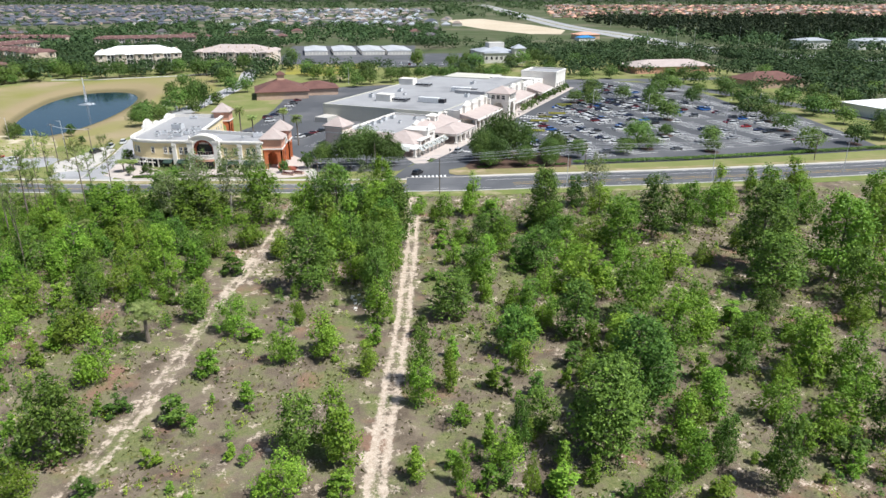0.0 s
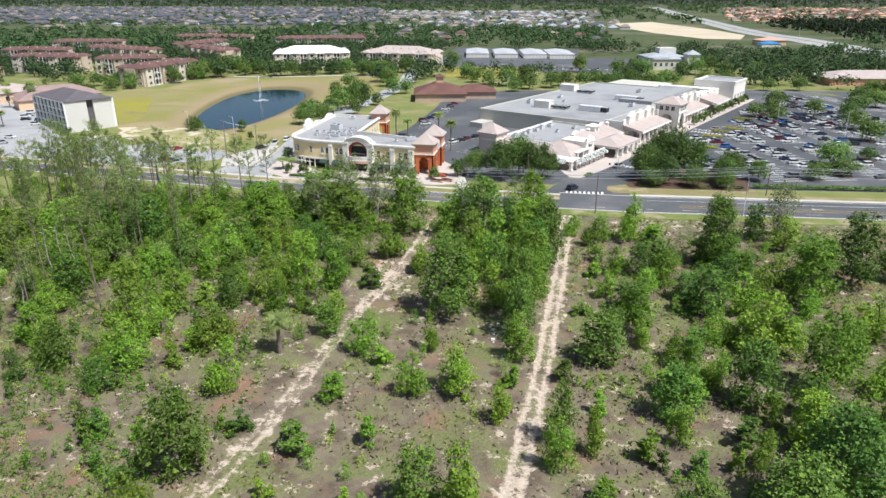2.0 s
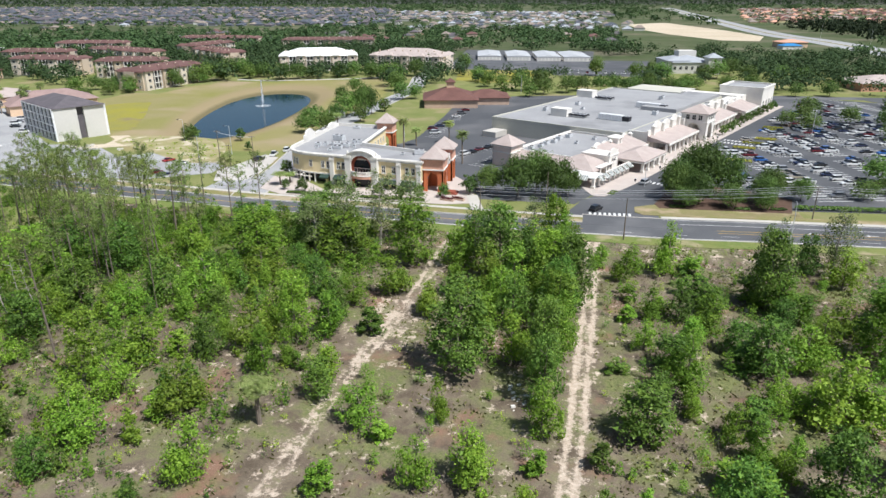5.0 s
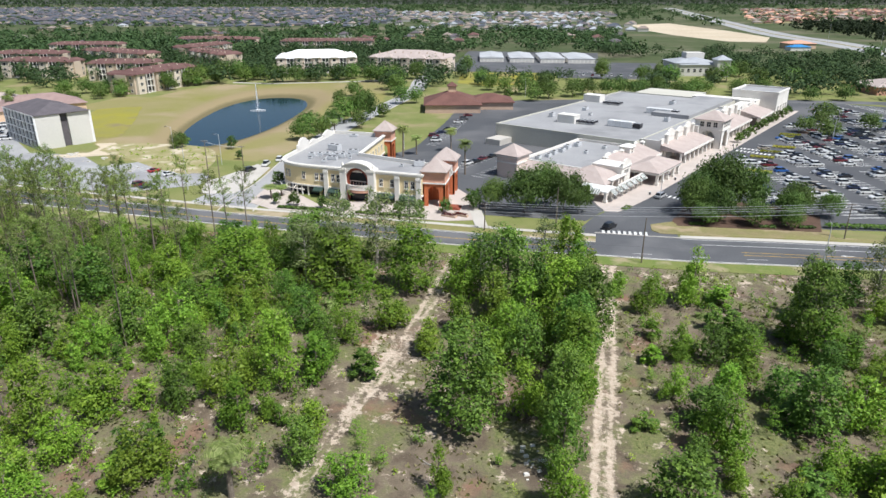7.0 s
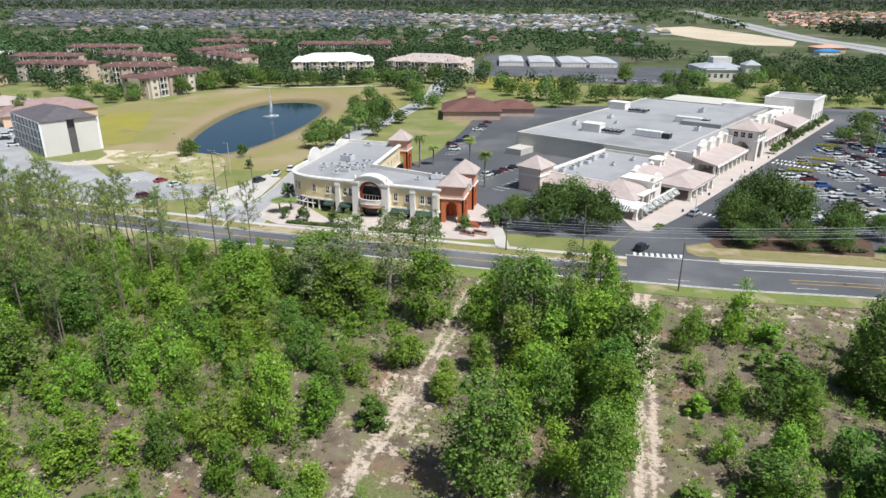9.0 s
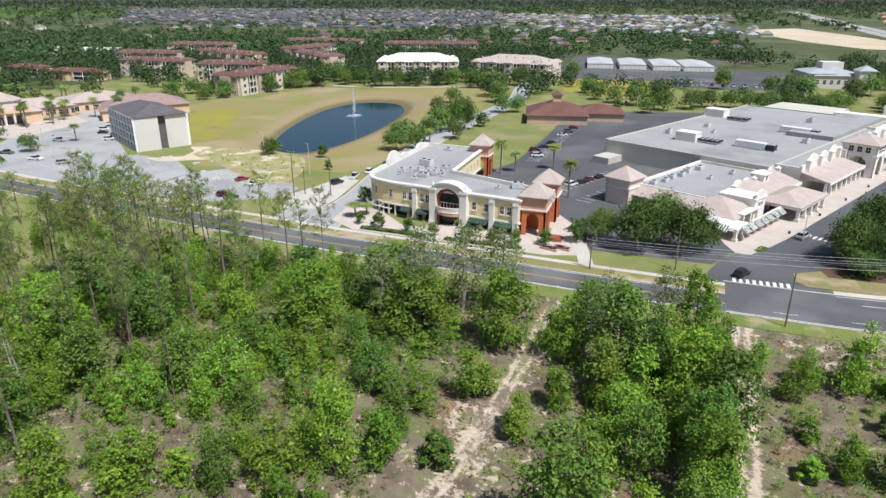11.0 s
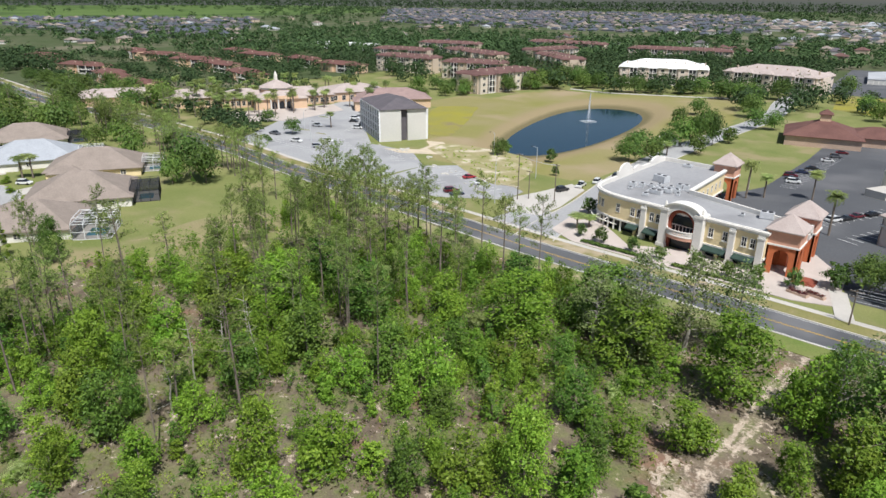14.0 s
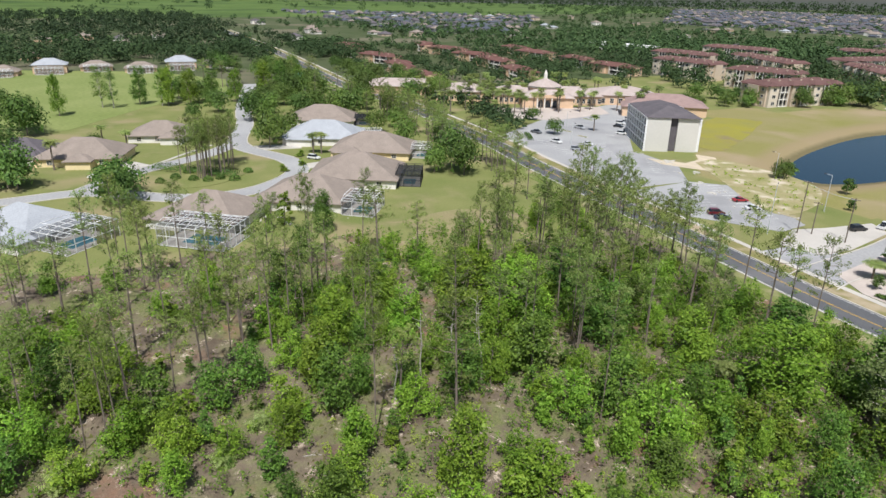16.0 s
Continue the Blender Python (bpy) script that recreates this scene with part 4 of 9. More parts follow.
def tower(parent, cx, cy, half, eave, apex, wall, roof="pinkroof", base_z=0.0, arch=(1, 1, 1, 1), band="salmon", open_h=None, upper=None):
    """A square tower with round-headed openings on its sides, cornices and a tiled pyramid roof."""
    w = Shape()
    t = 0.45
    oh = open_h or eave * 0.42
    aw = half * 0.5
    for k in range(4):
        a = k * math.pi / 2
        c, s = math.cos(a), math.sin(a)

        def q(u, v, z):
            return (cx + u * c - v * s, cy + u * s + v * c, z)

        def slab(pts, v0=-half, v1=-half + t):
            n = len(pts)
            f_ = [q(u, v0, z) for u, z in pts]
            b_ = [q(u, v1, z) for u, z in pts]
            w.face(f_)
            w.face(b_[::-1])
            for i in range(n):
                j = (i + 1) % n
                w.face([f_[i], b_[i], b_[j], f_[j]])
        if arch[k]:
            slab([(-half, base_z), (-aw, base_z), (-aw, eave), (-half, eave)])
            slab([(aw, base_z), (half, base_z), (half, eave), (aw, eave)])
            top = [(aw * math.cos(x), oh + aw * math.sin(x)) for x in np.linspace(math.pi, 0, 9)]
            for i in range(8):
                slab([top[i], top[i + 1], (top[i + 1][0], eave), (top[i][0], eave)])
        else:
            slab([(-half, base_z), (half, base_z), (half, eave), (-half, eave)])
    part("tower_wall", w, M[wall], parent)
    fl = Shape().box(cx - half + 0.4, cy - half + 0.4, oh + aw + 0.3, cx + half - 0.4, cy + half - 0.4, oh + aw + 0.5)
    part("tower_floor", fl, M["trimw"], parent)
    sq = [(cx - half, cy - half), (cx + half, cy - half), (cx + half, cy + half), (cx - half, cy + half)]
    part("cornice", parapet_ring(sq, eave - 0.5, eave - 0.02, 0.2, out=0.35), M[band], parent)
    part("cornice", parapet_ring(sq, eave * 0.66, eave * 0.66 + 0.4, 0.2, out=0.3), M["trimw"], parent)
    if upper:
        part("upper_wall", parapet_ring(sq, eave * 0.66 + 0.4, eave - 0.5, 0.1, out=0.05), M[upper], parent)
    part("tower_roof", pyramid(Shape(), cx, cy, half, eave + 0.25, apex - eave, 0.8), M[roof], parent)


def parapet_ring(poly, z0, z1, t, slot=0, out=0.0):
    """A wall of thickness t along the inside of a closed outline (counter-clockwise), standing out by out."""
    sh = Shape()
    n = len(poly)
    p = [np.array(q, float) for q in poly]
    nrm = []
    for i in range(n):
        d = p[(i + 1) % n] - p[i]
        d /= np.linalg.norm(d)
        nrm.append(np.array((d[1], -d[0])))

    def corner(i, o):
        a, b = nrm[i - 1], nrm[i]
        m = (a + b) / (1 + a @ b)
        return p[i] + m * o
    O = [corner(i, out) for i in range(n)]
    I = [corner(i, -t) for i in range(n)]
    for i in range(n):
        j = (i + 1) % n
        a, b, c, d = O[i], O[j], I[j], I[i]
        sh.face([(*a, z0), (*b, z0), (*b, z1), (*a, z1)], slot)
        sh.face([(*c, z0), (*d, z0), (*d, z1), (*c, z1)], slot)
        sh.face([(*a, z1), (*b, z1), (*c, z1), (*d, z1)], slot)
        sh.face([(*a, z0), (*d, z0), (*c, z0), (*b, z0)], slot)
    return sh


# ---- the yellow two-storey building ----
def yellow_building():
    b = thing("office_building", pose(0, 0, 0), "two-storey cream stucco shop and office building with white cornice", "building")
    front = pose(-49.0, 226.0, 0, 0, 0, -8.34)          # local x along the street front, local -y out to the street

    def q2(x, y):
        p = front @ Vector((x, y, 0))
        return p.x, p.y

    def arc_at(s):
        k = [Vector(c) for c in (q2(-35.4, 0), q2(-43.5, 0), (-97.4, 234.5), (-97.4, 243.5))]
        p = k[0] * (1 - s) ** 3 + 3 * k[1] * s * (1 - s) ** 2 + 3 * k[2] * s * s * (1 - s) + k[3] * s ** 3
        return p.x, p.y
    arc = [arc_at(s) for s in np.linspace(1, 0, 11)]
    outline = [q2(0, 0), (-48.2, 239.5), (-75.0, 249.6), (-75.4, 280.0), (-79.0, 282.6), (-96.4, 284.4)] + arc

    def onfront(name, sh, material, parent=b, label=""):
        """A part given in the front's own axes."""
        sh.v = [tuple(front @ Vector(v)) for v in sh.v]
        return part(name, sh, material, parent, label)
    part("wall", Shape().prism(outline, 3.2, 8.7, 0, 1), (M["cream"], M["flat"]), b)
    cx, cy = -75.0, 252.0
    inner = [(cx + (x - cx) * 0.95, cy + (y - cy) * 0.93) for x, y in outline]
    part("ground_floor_wall", Shape().prism(inner, 0, 3.2), M["pane"], b, "shaded dark glazed shop fronts")
    part("parapet", parapet_ring(outline, 8.7, 9.85, 0.45, out=0.06), M["trimw"], b)
    part("cornice", parapet_ring(outline, 8.75, 9.05, 0.1, out=0.28), M["trimw"], b)
    part("cornice", parapet_ring(outline, 9.25, 9.7, 0.1, out=0.55), M["trimw"], b)
    part("band", parapet_ring(outline, 3.0, 3.45, 0.2, out=0.22), M["trimw"], b)
    # piers down to the ground, each with a base and a cap
    for x, w in ((-0.9, 1.5), (-7.6, 1.4), (-31.0, 1.4)):
        pr = Shape().box(x - w / 2, -0.6, 0, x + w / 2, 0.5, 8.74)
        pr.box(x - w / 2 - 0.15, -0.75, 0, x + w / 2 + 0.15, 0.4, 0.7).box(x - w / 2 - 0.12, -0.72, 7.9, x + w / 2 + 0.12, 0.4, 8.3)
        onfront("pier", pr, M["trimw"])
    for k in range(1, 10):
        x, y = arc[k]
        part("column", Shape().tube([(x, y + 0.3, 0), (x, y + 0.3, 3.1)], [0.28, 0.24], 8), M["trimw"], b)
    for x in (-4.2, -11.0, -28.4, -33.4):
        onfront("column", Shape().box(x - 0.35, 0.1, 0, x + 0.35, 0.8, 3.1), M["cream"])
    # dark shop fronts in the ground floor openings
    for x0, x1 in ((-6.6, -4.8), (-3.6, -1.8), (-13.4, -11.6), (-30.0, -28.9), (-35.2, -33.9)):
        onfront("shop_front", Shape().box(x0, 0.85, 0.2, x1, 0.95, 2.9), M["pane"])
    # upper windows
    for x in (-2.8, -4.8, -9.3, -12.8, -26.9, -28.7, -32.4, -34.3):
        px, py = q2(x, -0.02)
        window(b, px, py, -8.34, 6.3, 1.05, 2.1)
        onfront("window_sill", Shape().box(x - 0.75, -0.28, 4.95, x + 0.75, -0.02, 5.14), M["trimw"])
    for k in (2, 4, 5, 8):
        (x0, y0), (x1, y1) = arc[k], arc[k + 1]
        ang = math.degrees(math.atan2(y1 - y0, x1 - x0))
        window(b, (x0 + x1) / 2, (y0 + y1) / 2, ang, 6.3, 1.0, 2.1)
    d = np.array((-0.4, 30.4))
    ang = math.degrees(math.atan2(d[1], d[0]))
    for k in range(7):
        q = np.array((-75.0, 249.6)) + d * (0.12 + 0.125 * k)
        window(b, q[0], q[1], ang, 6.0, 1.0, 1.9)
    # awnings
    for x0, x1 in ((-35.2, -32.0), (-30.2, -26.4), (-6.6, -1.7), (-14.0, -8.4)):
        a = Shape()
        a.face([(x0, -0.3, 3.1), (x1, -0.3, 3.1), (x1, -1.8, 2.3), (x0, -1.8, 2.3)][::-1]).face([(x0, -0.3, 3.02), (x1, -0.3, 3.02), (x1, -1.8, 2.22), (x0, -1.8, 2.22)])
        a.face([(x0, -1.8, 2.3), (x1, -1.8, 2.3), (x1, -1.8, 1.95), (x0, -1.8, 1.95)][::-1])
        onfront("awning", a, M["awning_dark"], label="dark canvas awning")
    # white scrolled canopy round the curved corner
    cn = Shape()
    for k in range(1, 9):
        (x0, y0), (x1, y1) = arc[k], arc[k + 1]
        n0 = np.array((y1 - y0, -(x1 - x0))) / math.hypot(x1 - x0, y1 - y0) * 1.6
        if k % 2:
            cn.tube([(x0, y0, 2.9), (x0 + n0[0], y0 + n0[1], 2.3), (x0 + n0[0] * 1.25, y0 + n0[1] * 1.25, 2.6)], [0.13, 0.13, 0.1], 5)
        cn.tube([(x0 + n0[0], y0 + n0[1], 2.3), (x1 + n0[0], y1 + n0[1], 2.3)], [0.16, 0.16], 5)
    part("canopy_rail", cn, M["trimw"], b, "white curved canopy rail round the corner")
    # the great arched portal with its balcony
    px = -20.0
    p = Shape()
    for s in (-1, 1):
        p.box(px + s * 4.6 - 1.0, -1.7, 0, px + s * 4.6 + 1.0, 1.4, 10.3)
        p.box(px + s * 4.6 - 1.2, -1.9, 9.5, px + s * 4.6 + 1.2, 1.4, 10.1)
        p.box(px + s * 4.6 - 1.2, -1.9, 0, px + s * 4.6 + 1.2, 1.4, 0.9)
        p.tube([(px + s * 4.9, -0.6, 10.3), (px + s * 4.9, -0.6, 10.6), (px + s * 4.9, -0.6, 11.3), (px + s * 4.9, -0.6, 11.7)], [0.3, 0.42, 0.3, 0.05], 8)
    turn = np.linspace(math.pi, 0, 15)
    inn = [(px + 3.6 * math.cos(a), 7.2 + 3.2 * math.sin(a)) for a in turn]
    out = [(px + 4.9 * math.cos(a), 9.8 + 2.0 * max(0, math.sin(a)) ** 1.2) for a in turn]
    for i in range(14):
        f = [inn[i], inn[i + 1], out[i + 1], out[i]]
        fr, bk = [(x, -1.55, z) for x, z in f], [(x, 1.3, z) for x, z in f]
        p.face(fr).face(bk[::-1]).face([bk[0], bk[1], fr[1], fr[0]]).face([fr[3], fr[2], bk[2], bk[3]])
        f = [out[i], out[i + 1], (out[i + 1][0], out[i + 1][1] + 0.35), (out[i][0], out[i][1] + 0.35)]
        fr, bk = [(x, -1.85, z) for x, z in f], [(x, 1.4, z) for x, z in f]
        p.face(fr).face(bk[::-1]).face([bk[0], bk[1], fr[1], fr[0]]).face([fr[3], fr[2], bk[2], bk[3]])
    portal = onfront("portal", p, M["trimw"], label="white arched portal with pilasters")
    # the arch is an open balcony; this dark sheet paints its inner shade
    onfront("portal_glass", Shape().face([(x, -0.06, z) for x, z in inn] + [(px + 3.6, -0.06, 0), (px - 3.6, -0.06, 0)]), M["pane"], portal, "dark glossy sheet standing in for the shade inside the open arch")
    bars = Shape()
    for k in range(-3, 4):
        bars.box(px + k * 0.95 - 0.05, -0.16, 3.9, px + k * 0.95 + 0.05, -0.08, 6.0)
    bars.box(px - 3.5, -0.16, 6.0, px + 3.5, -0.08, 6.15)
    onfront("glazing_bars", bars, M["trimw"], portal)
    rv = Shape()
    low = [(px + 2.95 * math.cos(a), 6.8 + 2.75 * math.sin(a)) for a in turn]
    for i in range(14):
        f = [low[i], low[i + 1], inn[i + 1], inn[i]]
        rv.face([(x, -0.9, z) for x, z in f])
        rv.face([(low[i + 1][0], -0.9, low[i + 1][1]), (low[i][0], -0.9, low[i][1]), (low[i][0], -0.07, low[i][1]), (low[i + 1][0], -0.07, low[i + 1][1])])
    for s in (-1, 1):
        rv.box(px + min(s * 2.95, s * 3.6), -0.9, 0.2, px + max(s * 2.95, s * 3.6), -0.07, 7.2)
    onfront("reveal", rv, M["brick_red"], portal, "dark red brick surround inside the arch")
    bal = [(px - 3.55, 0.2)] + [(px + 3.55 * math.cos(a), -1.0 + 1.7 * math.sin(a)) for a in np.linspace(math.pi, 2 * math.pi, 11)] + [(px + 3.55, 0.2)]
    onfront("balcony_floor", Shape().prism(bal, 3.1, 3.9), M["salmon"], portal, "salmon balcony slab")
    rail = Shape()
    for k in range(len(bal) - 1):
        (x0, y0), (x1, y1) = bal[k], bal[k + 1]
        rail.tube([(x0, y0, 5.35), (x1, y1, 5.35)], [0.15, 0.15], 5)
        rail.tube([(x0, y0, 4.05), (x1, y1, 4.05)], [0.15, 0.15], 5)
        for s in np.linspace(0, 1, 5, endpoint=False):
            x, y = x0 + (x1 - x0) * s, y0 + (y1 - y0) * s
            rail.tube([(x, y, 3.9), (x, y, 5.35)], [0.09, 0.09], 4)
    onfront("balcony_rail", rail, M["trimw"], portal, "white balustrade")
    # three terracotta towers
    tower(b, -45.7, 230.3, 3.3, 10.4, 13.7, "terra", upper="salmon")
    tower(b, -45.0, 243.0, 3.1, 10.8, 14.2, "terra", upper="salmon")
    tower(b, -75.8, 283.2, 3.0, 11.0, 14.4, "terra", arch=(1, 1, 1, 0), upper="salmon")
    part("link_wall", Shape().box(-49.0, 233.65, 0, -45.6, 239.8, 8.4), M["terra"], b)
    # round-headed ornament beside the corner tower
    part("scroll_gable", Shape().tube([(-42.5, 236.0, 9.2), (-42.0, 236.0, 9.2)], [1.3, 1.3], 14).box(-42.5, 234.4, 7.2, -42.0, 237.6, 8.6), M["trimw"], b, "white round-headed gable")
    # brick steps before the corner tower
    st = Shape()
    for k in range(4):
        st.box(-42.2, 224.4 + k * 0.35, 0.13, -37.6 - k * 0.4, 229 - k * 0.2, 0.26 + k * 0.14)
    part("steps", st, M["brick_red"], b, "red brick steps")
    for x0, y0, x1, y1 in ((-89, 249, -81, 249.4), (-85, 243, -84.6, 253), (-91, 246, -87, 246.3), (-83, 251, -76, 251.3)):
        part("roof_duct", Shape().box(x0, y0, 8.72, x1, y1, 9.1), M["steel"], b)
    # shaped white gables along the side above the pond
    for y, w, h in ((255.0, 9.5, 3.1), (263.5, 6.0, 1.0), (277, 9, 1.5)):
        g = Shape()
        pts = [(-w / 2, 0), (w / 2, 0), (w / 2, h * 0.45)] + [(w * 0.36 * math.cos(a), h * 0.45 + h * 0.55 * math.sin(a)) for a in np.linspace(0, math.pi, 9)] + [(-w / 2, h * 0.45)]
        xw = -97.4 + (y - 243.5) * 0.0245
        f_ = [(xw - 0.1, y - u, 9.8 + z) for u, z in pts]
        k_ = [(xw + 0.5, y - u, 9.8 + z) for u, z in pts]
        g.face(f_).face(k_[::-1])
        for i in range(len(pts)):
            j = (i + 1) % len(pts)
            g.face([f_[i], k_[i], k_[j], f_[j]])
        part("side_gable", g, M["trimw"], b)
    for x, y, l, w, h, r in ((-86.1, 256.5, 4.2, 2.4, 2.0, -20), (-90.1, 246, 2.0, 1.4, 1.3, 0), (-88, 247.6, 1.6, 1.2, 1.1, 0), (-82.1, 243.2, 3.4, 1.6, 1.2, -8), (-79, 252, 1.6, 1.4, 1.5, 0),
                             (-79.7, 246, 1.8, 1.3, 1.4, 0), (-77.2, 252.3, 1.6, 1.2, 1.5, 8), (-78.0, 247.5, 1.6, 1.2, 1.2, 0), (-52.9, 240.2, 3.2, 2.2, 1.7, 10), (-86.9, 279.6, 3.0, 1.5, 0.9, -4), (-82, 247.4, 2.2, 1.2, 0.9, 0), (-86, 249.2, 1.2, 1.0, 0.9, 0), (-84.5, 251.5, 1.2, 1.0, 0.8, 0), (-80.5, 249.5, 1.4, 1.2, 1.2, 20), (-76.8, 245.2, 1.0, 1.0, 0.8, 0), (-89.5, 243.0, 1.2, 1.0, 0.7, 0), (-58, 238.2, 1.2, 1.0, 0.7, 0), (-83.5, 239.5, 1.6, 1.1, 0.8, 10)):
        roof_unit(x, y, 8.7, r, l, w, h)


yellow_building()

# ---- shopping centre: local axes run along its front (u) and out to the car park (v) ----
PLAZA = pose(-39, 325, 0, 0, 0, math.degrees(math.atan2(0.89, 0.456)))     # local x along the front, local -y towards the car park


def plaza_xy(a, b):
    q = PLAZA @ Vector((a, -b, 0))
    return q.x, q.y


def arcade(parent, a0, a1, b0, b1, h, n, roof="pinkroof", wall="pinkw", rise=1.6):
    """A covered walk: round-arched front wall on columns, and a tiled lean-to roof."""
    step = (a1 - a0) / n
    for k in range(n + 1):
        x = a0 + k * step
        part("column", Shape().box(x - 0.4, -b1, 0, x + 0.4, -b1 + 0.7, h), M[wall], parent)
    ang = np.linspace(math.pi, 0, 7)
    for k in range(n):
        w = Shape()
        xm, r = a0 + (k + 0.5) * step, step / 2 - 0.4
        zc = h - min(r, 1.4) - 0.35
        arc = [(xm + r * math.cos(q), zc + min(r, 1.4) * math.sin(q)) for q in ang]
        for i in range(6):
            f = [arc[i], arc[i + 1], (arc[i + 1][0], h), (arc[i][0], h)]
            w.face([(x, -b1 + 0.02, z) for x, z in f]).face([(x, -b1 + 0.68, z) for x, z in f][::-1])
            w.face([(arc[i][0], -b1 + 0.02, arc[i][1]), (arc[i][0], -b1 + 0.68, arc[i][1]), (arc[i + 1][0], -b1 + 0.68, arc[i + 1][1]), (arc[i + 1][0], -b1 + 0.02, arc[i + 1][1])])
        part("arch", w, M[wall], parent)
    r = Shape()
    pts = [(-b1 - 0.7, h + 0.02), (-b0, h + rise)]
    r.face([(a0 - 0.4, pts[0][0], pts[0][1]), (a1 + 0.4, pts[0][0], pts[0][1]), (a1 + 0.4, pts[1][0], pts[1][1]), (a0 - 0.4, pts[1][0], pts[1][1])])
    r.face([(a0 - 0.4, pts[0][0], pts[0][1] - 0.25), (a1 + 0.4, pts[0][0], pts[0][1] - 0.25), (a1 + 0.4, pts[1][0], pts[1][1] - 0.25), (a0 - 0.4, pts[1][0], pts[1][1] - 0.25)][::-1])
    r.face([(a0 - 0.4, pts[0][0], pts[0][1]), (a0 - 0.4, pts[0][0], pts[0][1] - 0.25), (a1 + 0.4, pts[0][0], pts[0][1] - 0.25), (a1 + 0.4, pts[0][0], pts[0][1])])
    for x in (a0 - 0.4, a1 + 0.4):
        r.face([(x, pts[0][0], pts[0][1]), (x, pts[1][0], pts[1][1]), (x, pts[1][0], h - 0.2), (x, pts[0][0], h - 0.25)])
    part("arcade_roof", r, M[roof], parent)
    part("fascia", Shape().box(a0 - 0.5, -b1 - 0.86, h - 0.75, a1 + 0.5, -b1 - 0.71, h + 0.12), M["trimw"], parent)


def gable_sign(parent, a, b, w, z0, h, wall="trimw"):
    """A shaped parapet above a shop front: shoulders and a round head, with thickness."""
    pts = [(-w / 2, 0), (w / 2, 0), (w / 2, h * 0.55), (w * 0.34, h * 0.62)]
    pts += [(w * 0.3 * math.cos(q), h * 0.66 + h * 0.34 * math.sin(q)) for q in np.linspace(0, math.pi, 9)]
    pts += [(-w * 0.34, h * 0.62), (-w / 2, h * 0.55)]
    s = Shape()
    f = [(a + x, -b, z0 + z) for x, z in pts]
    k = [(a + x, -b + 0.6, z0 + z) for x, z in pts]
    s.face(f).face(k[::-1])
    for i in range(len(pts)):
        j = (i + 1) % len(pts)
        s.face([f[i], k[i], k[j], f[j]])
    part("parapet_gable", s, M[wall], parent)


def pier(parent, a, b, z, half=0.65):
    """A white pier with a moulded cap, standing above the parapet."""
    p = Shape().box(a - half, -b - half, 0.1, a + half, -b + half, z)
    p.box(a - half - 0.2, -b - half - 0.2, z, a + half + 0.2, -b + half + 0.2, z + 0.3).hip(a - half, -b - half, a + half, -b + half, z + 0.3, 0.7, 0.05)
    part("pier", p, M["trimw"], parent)


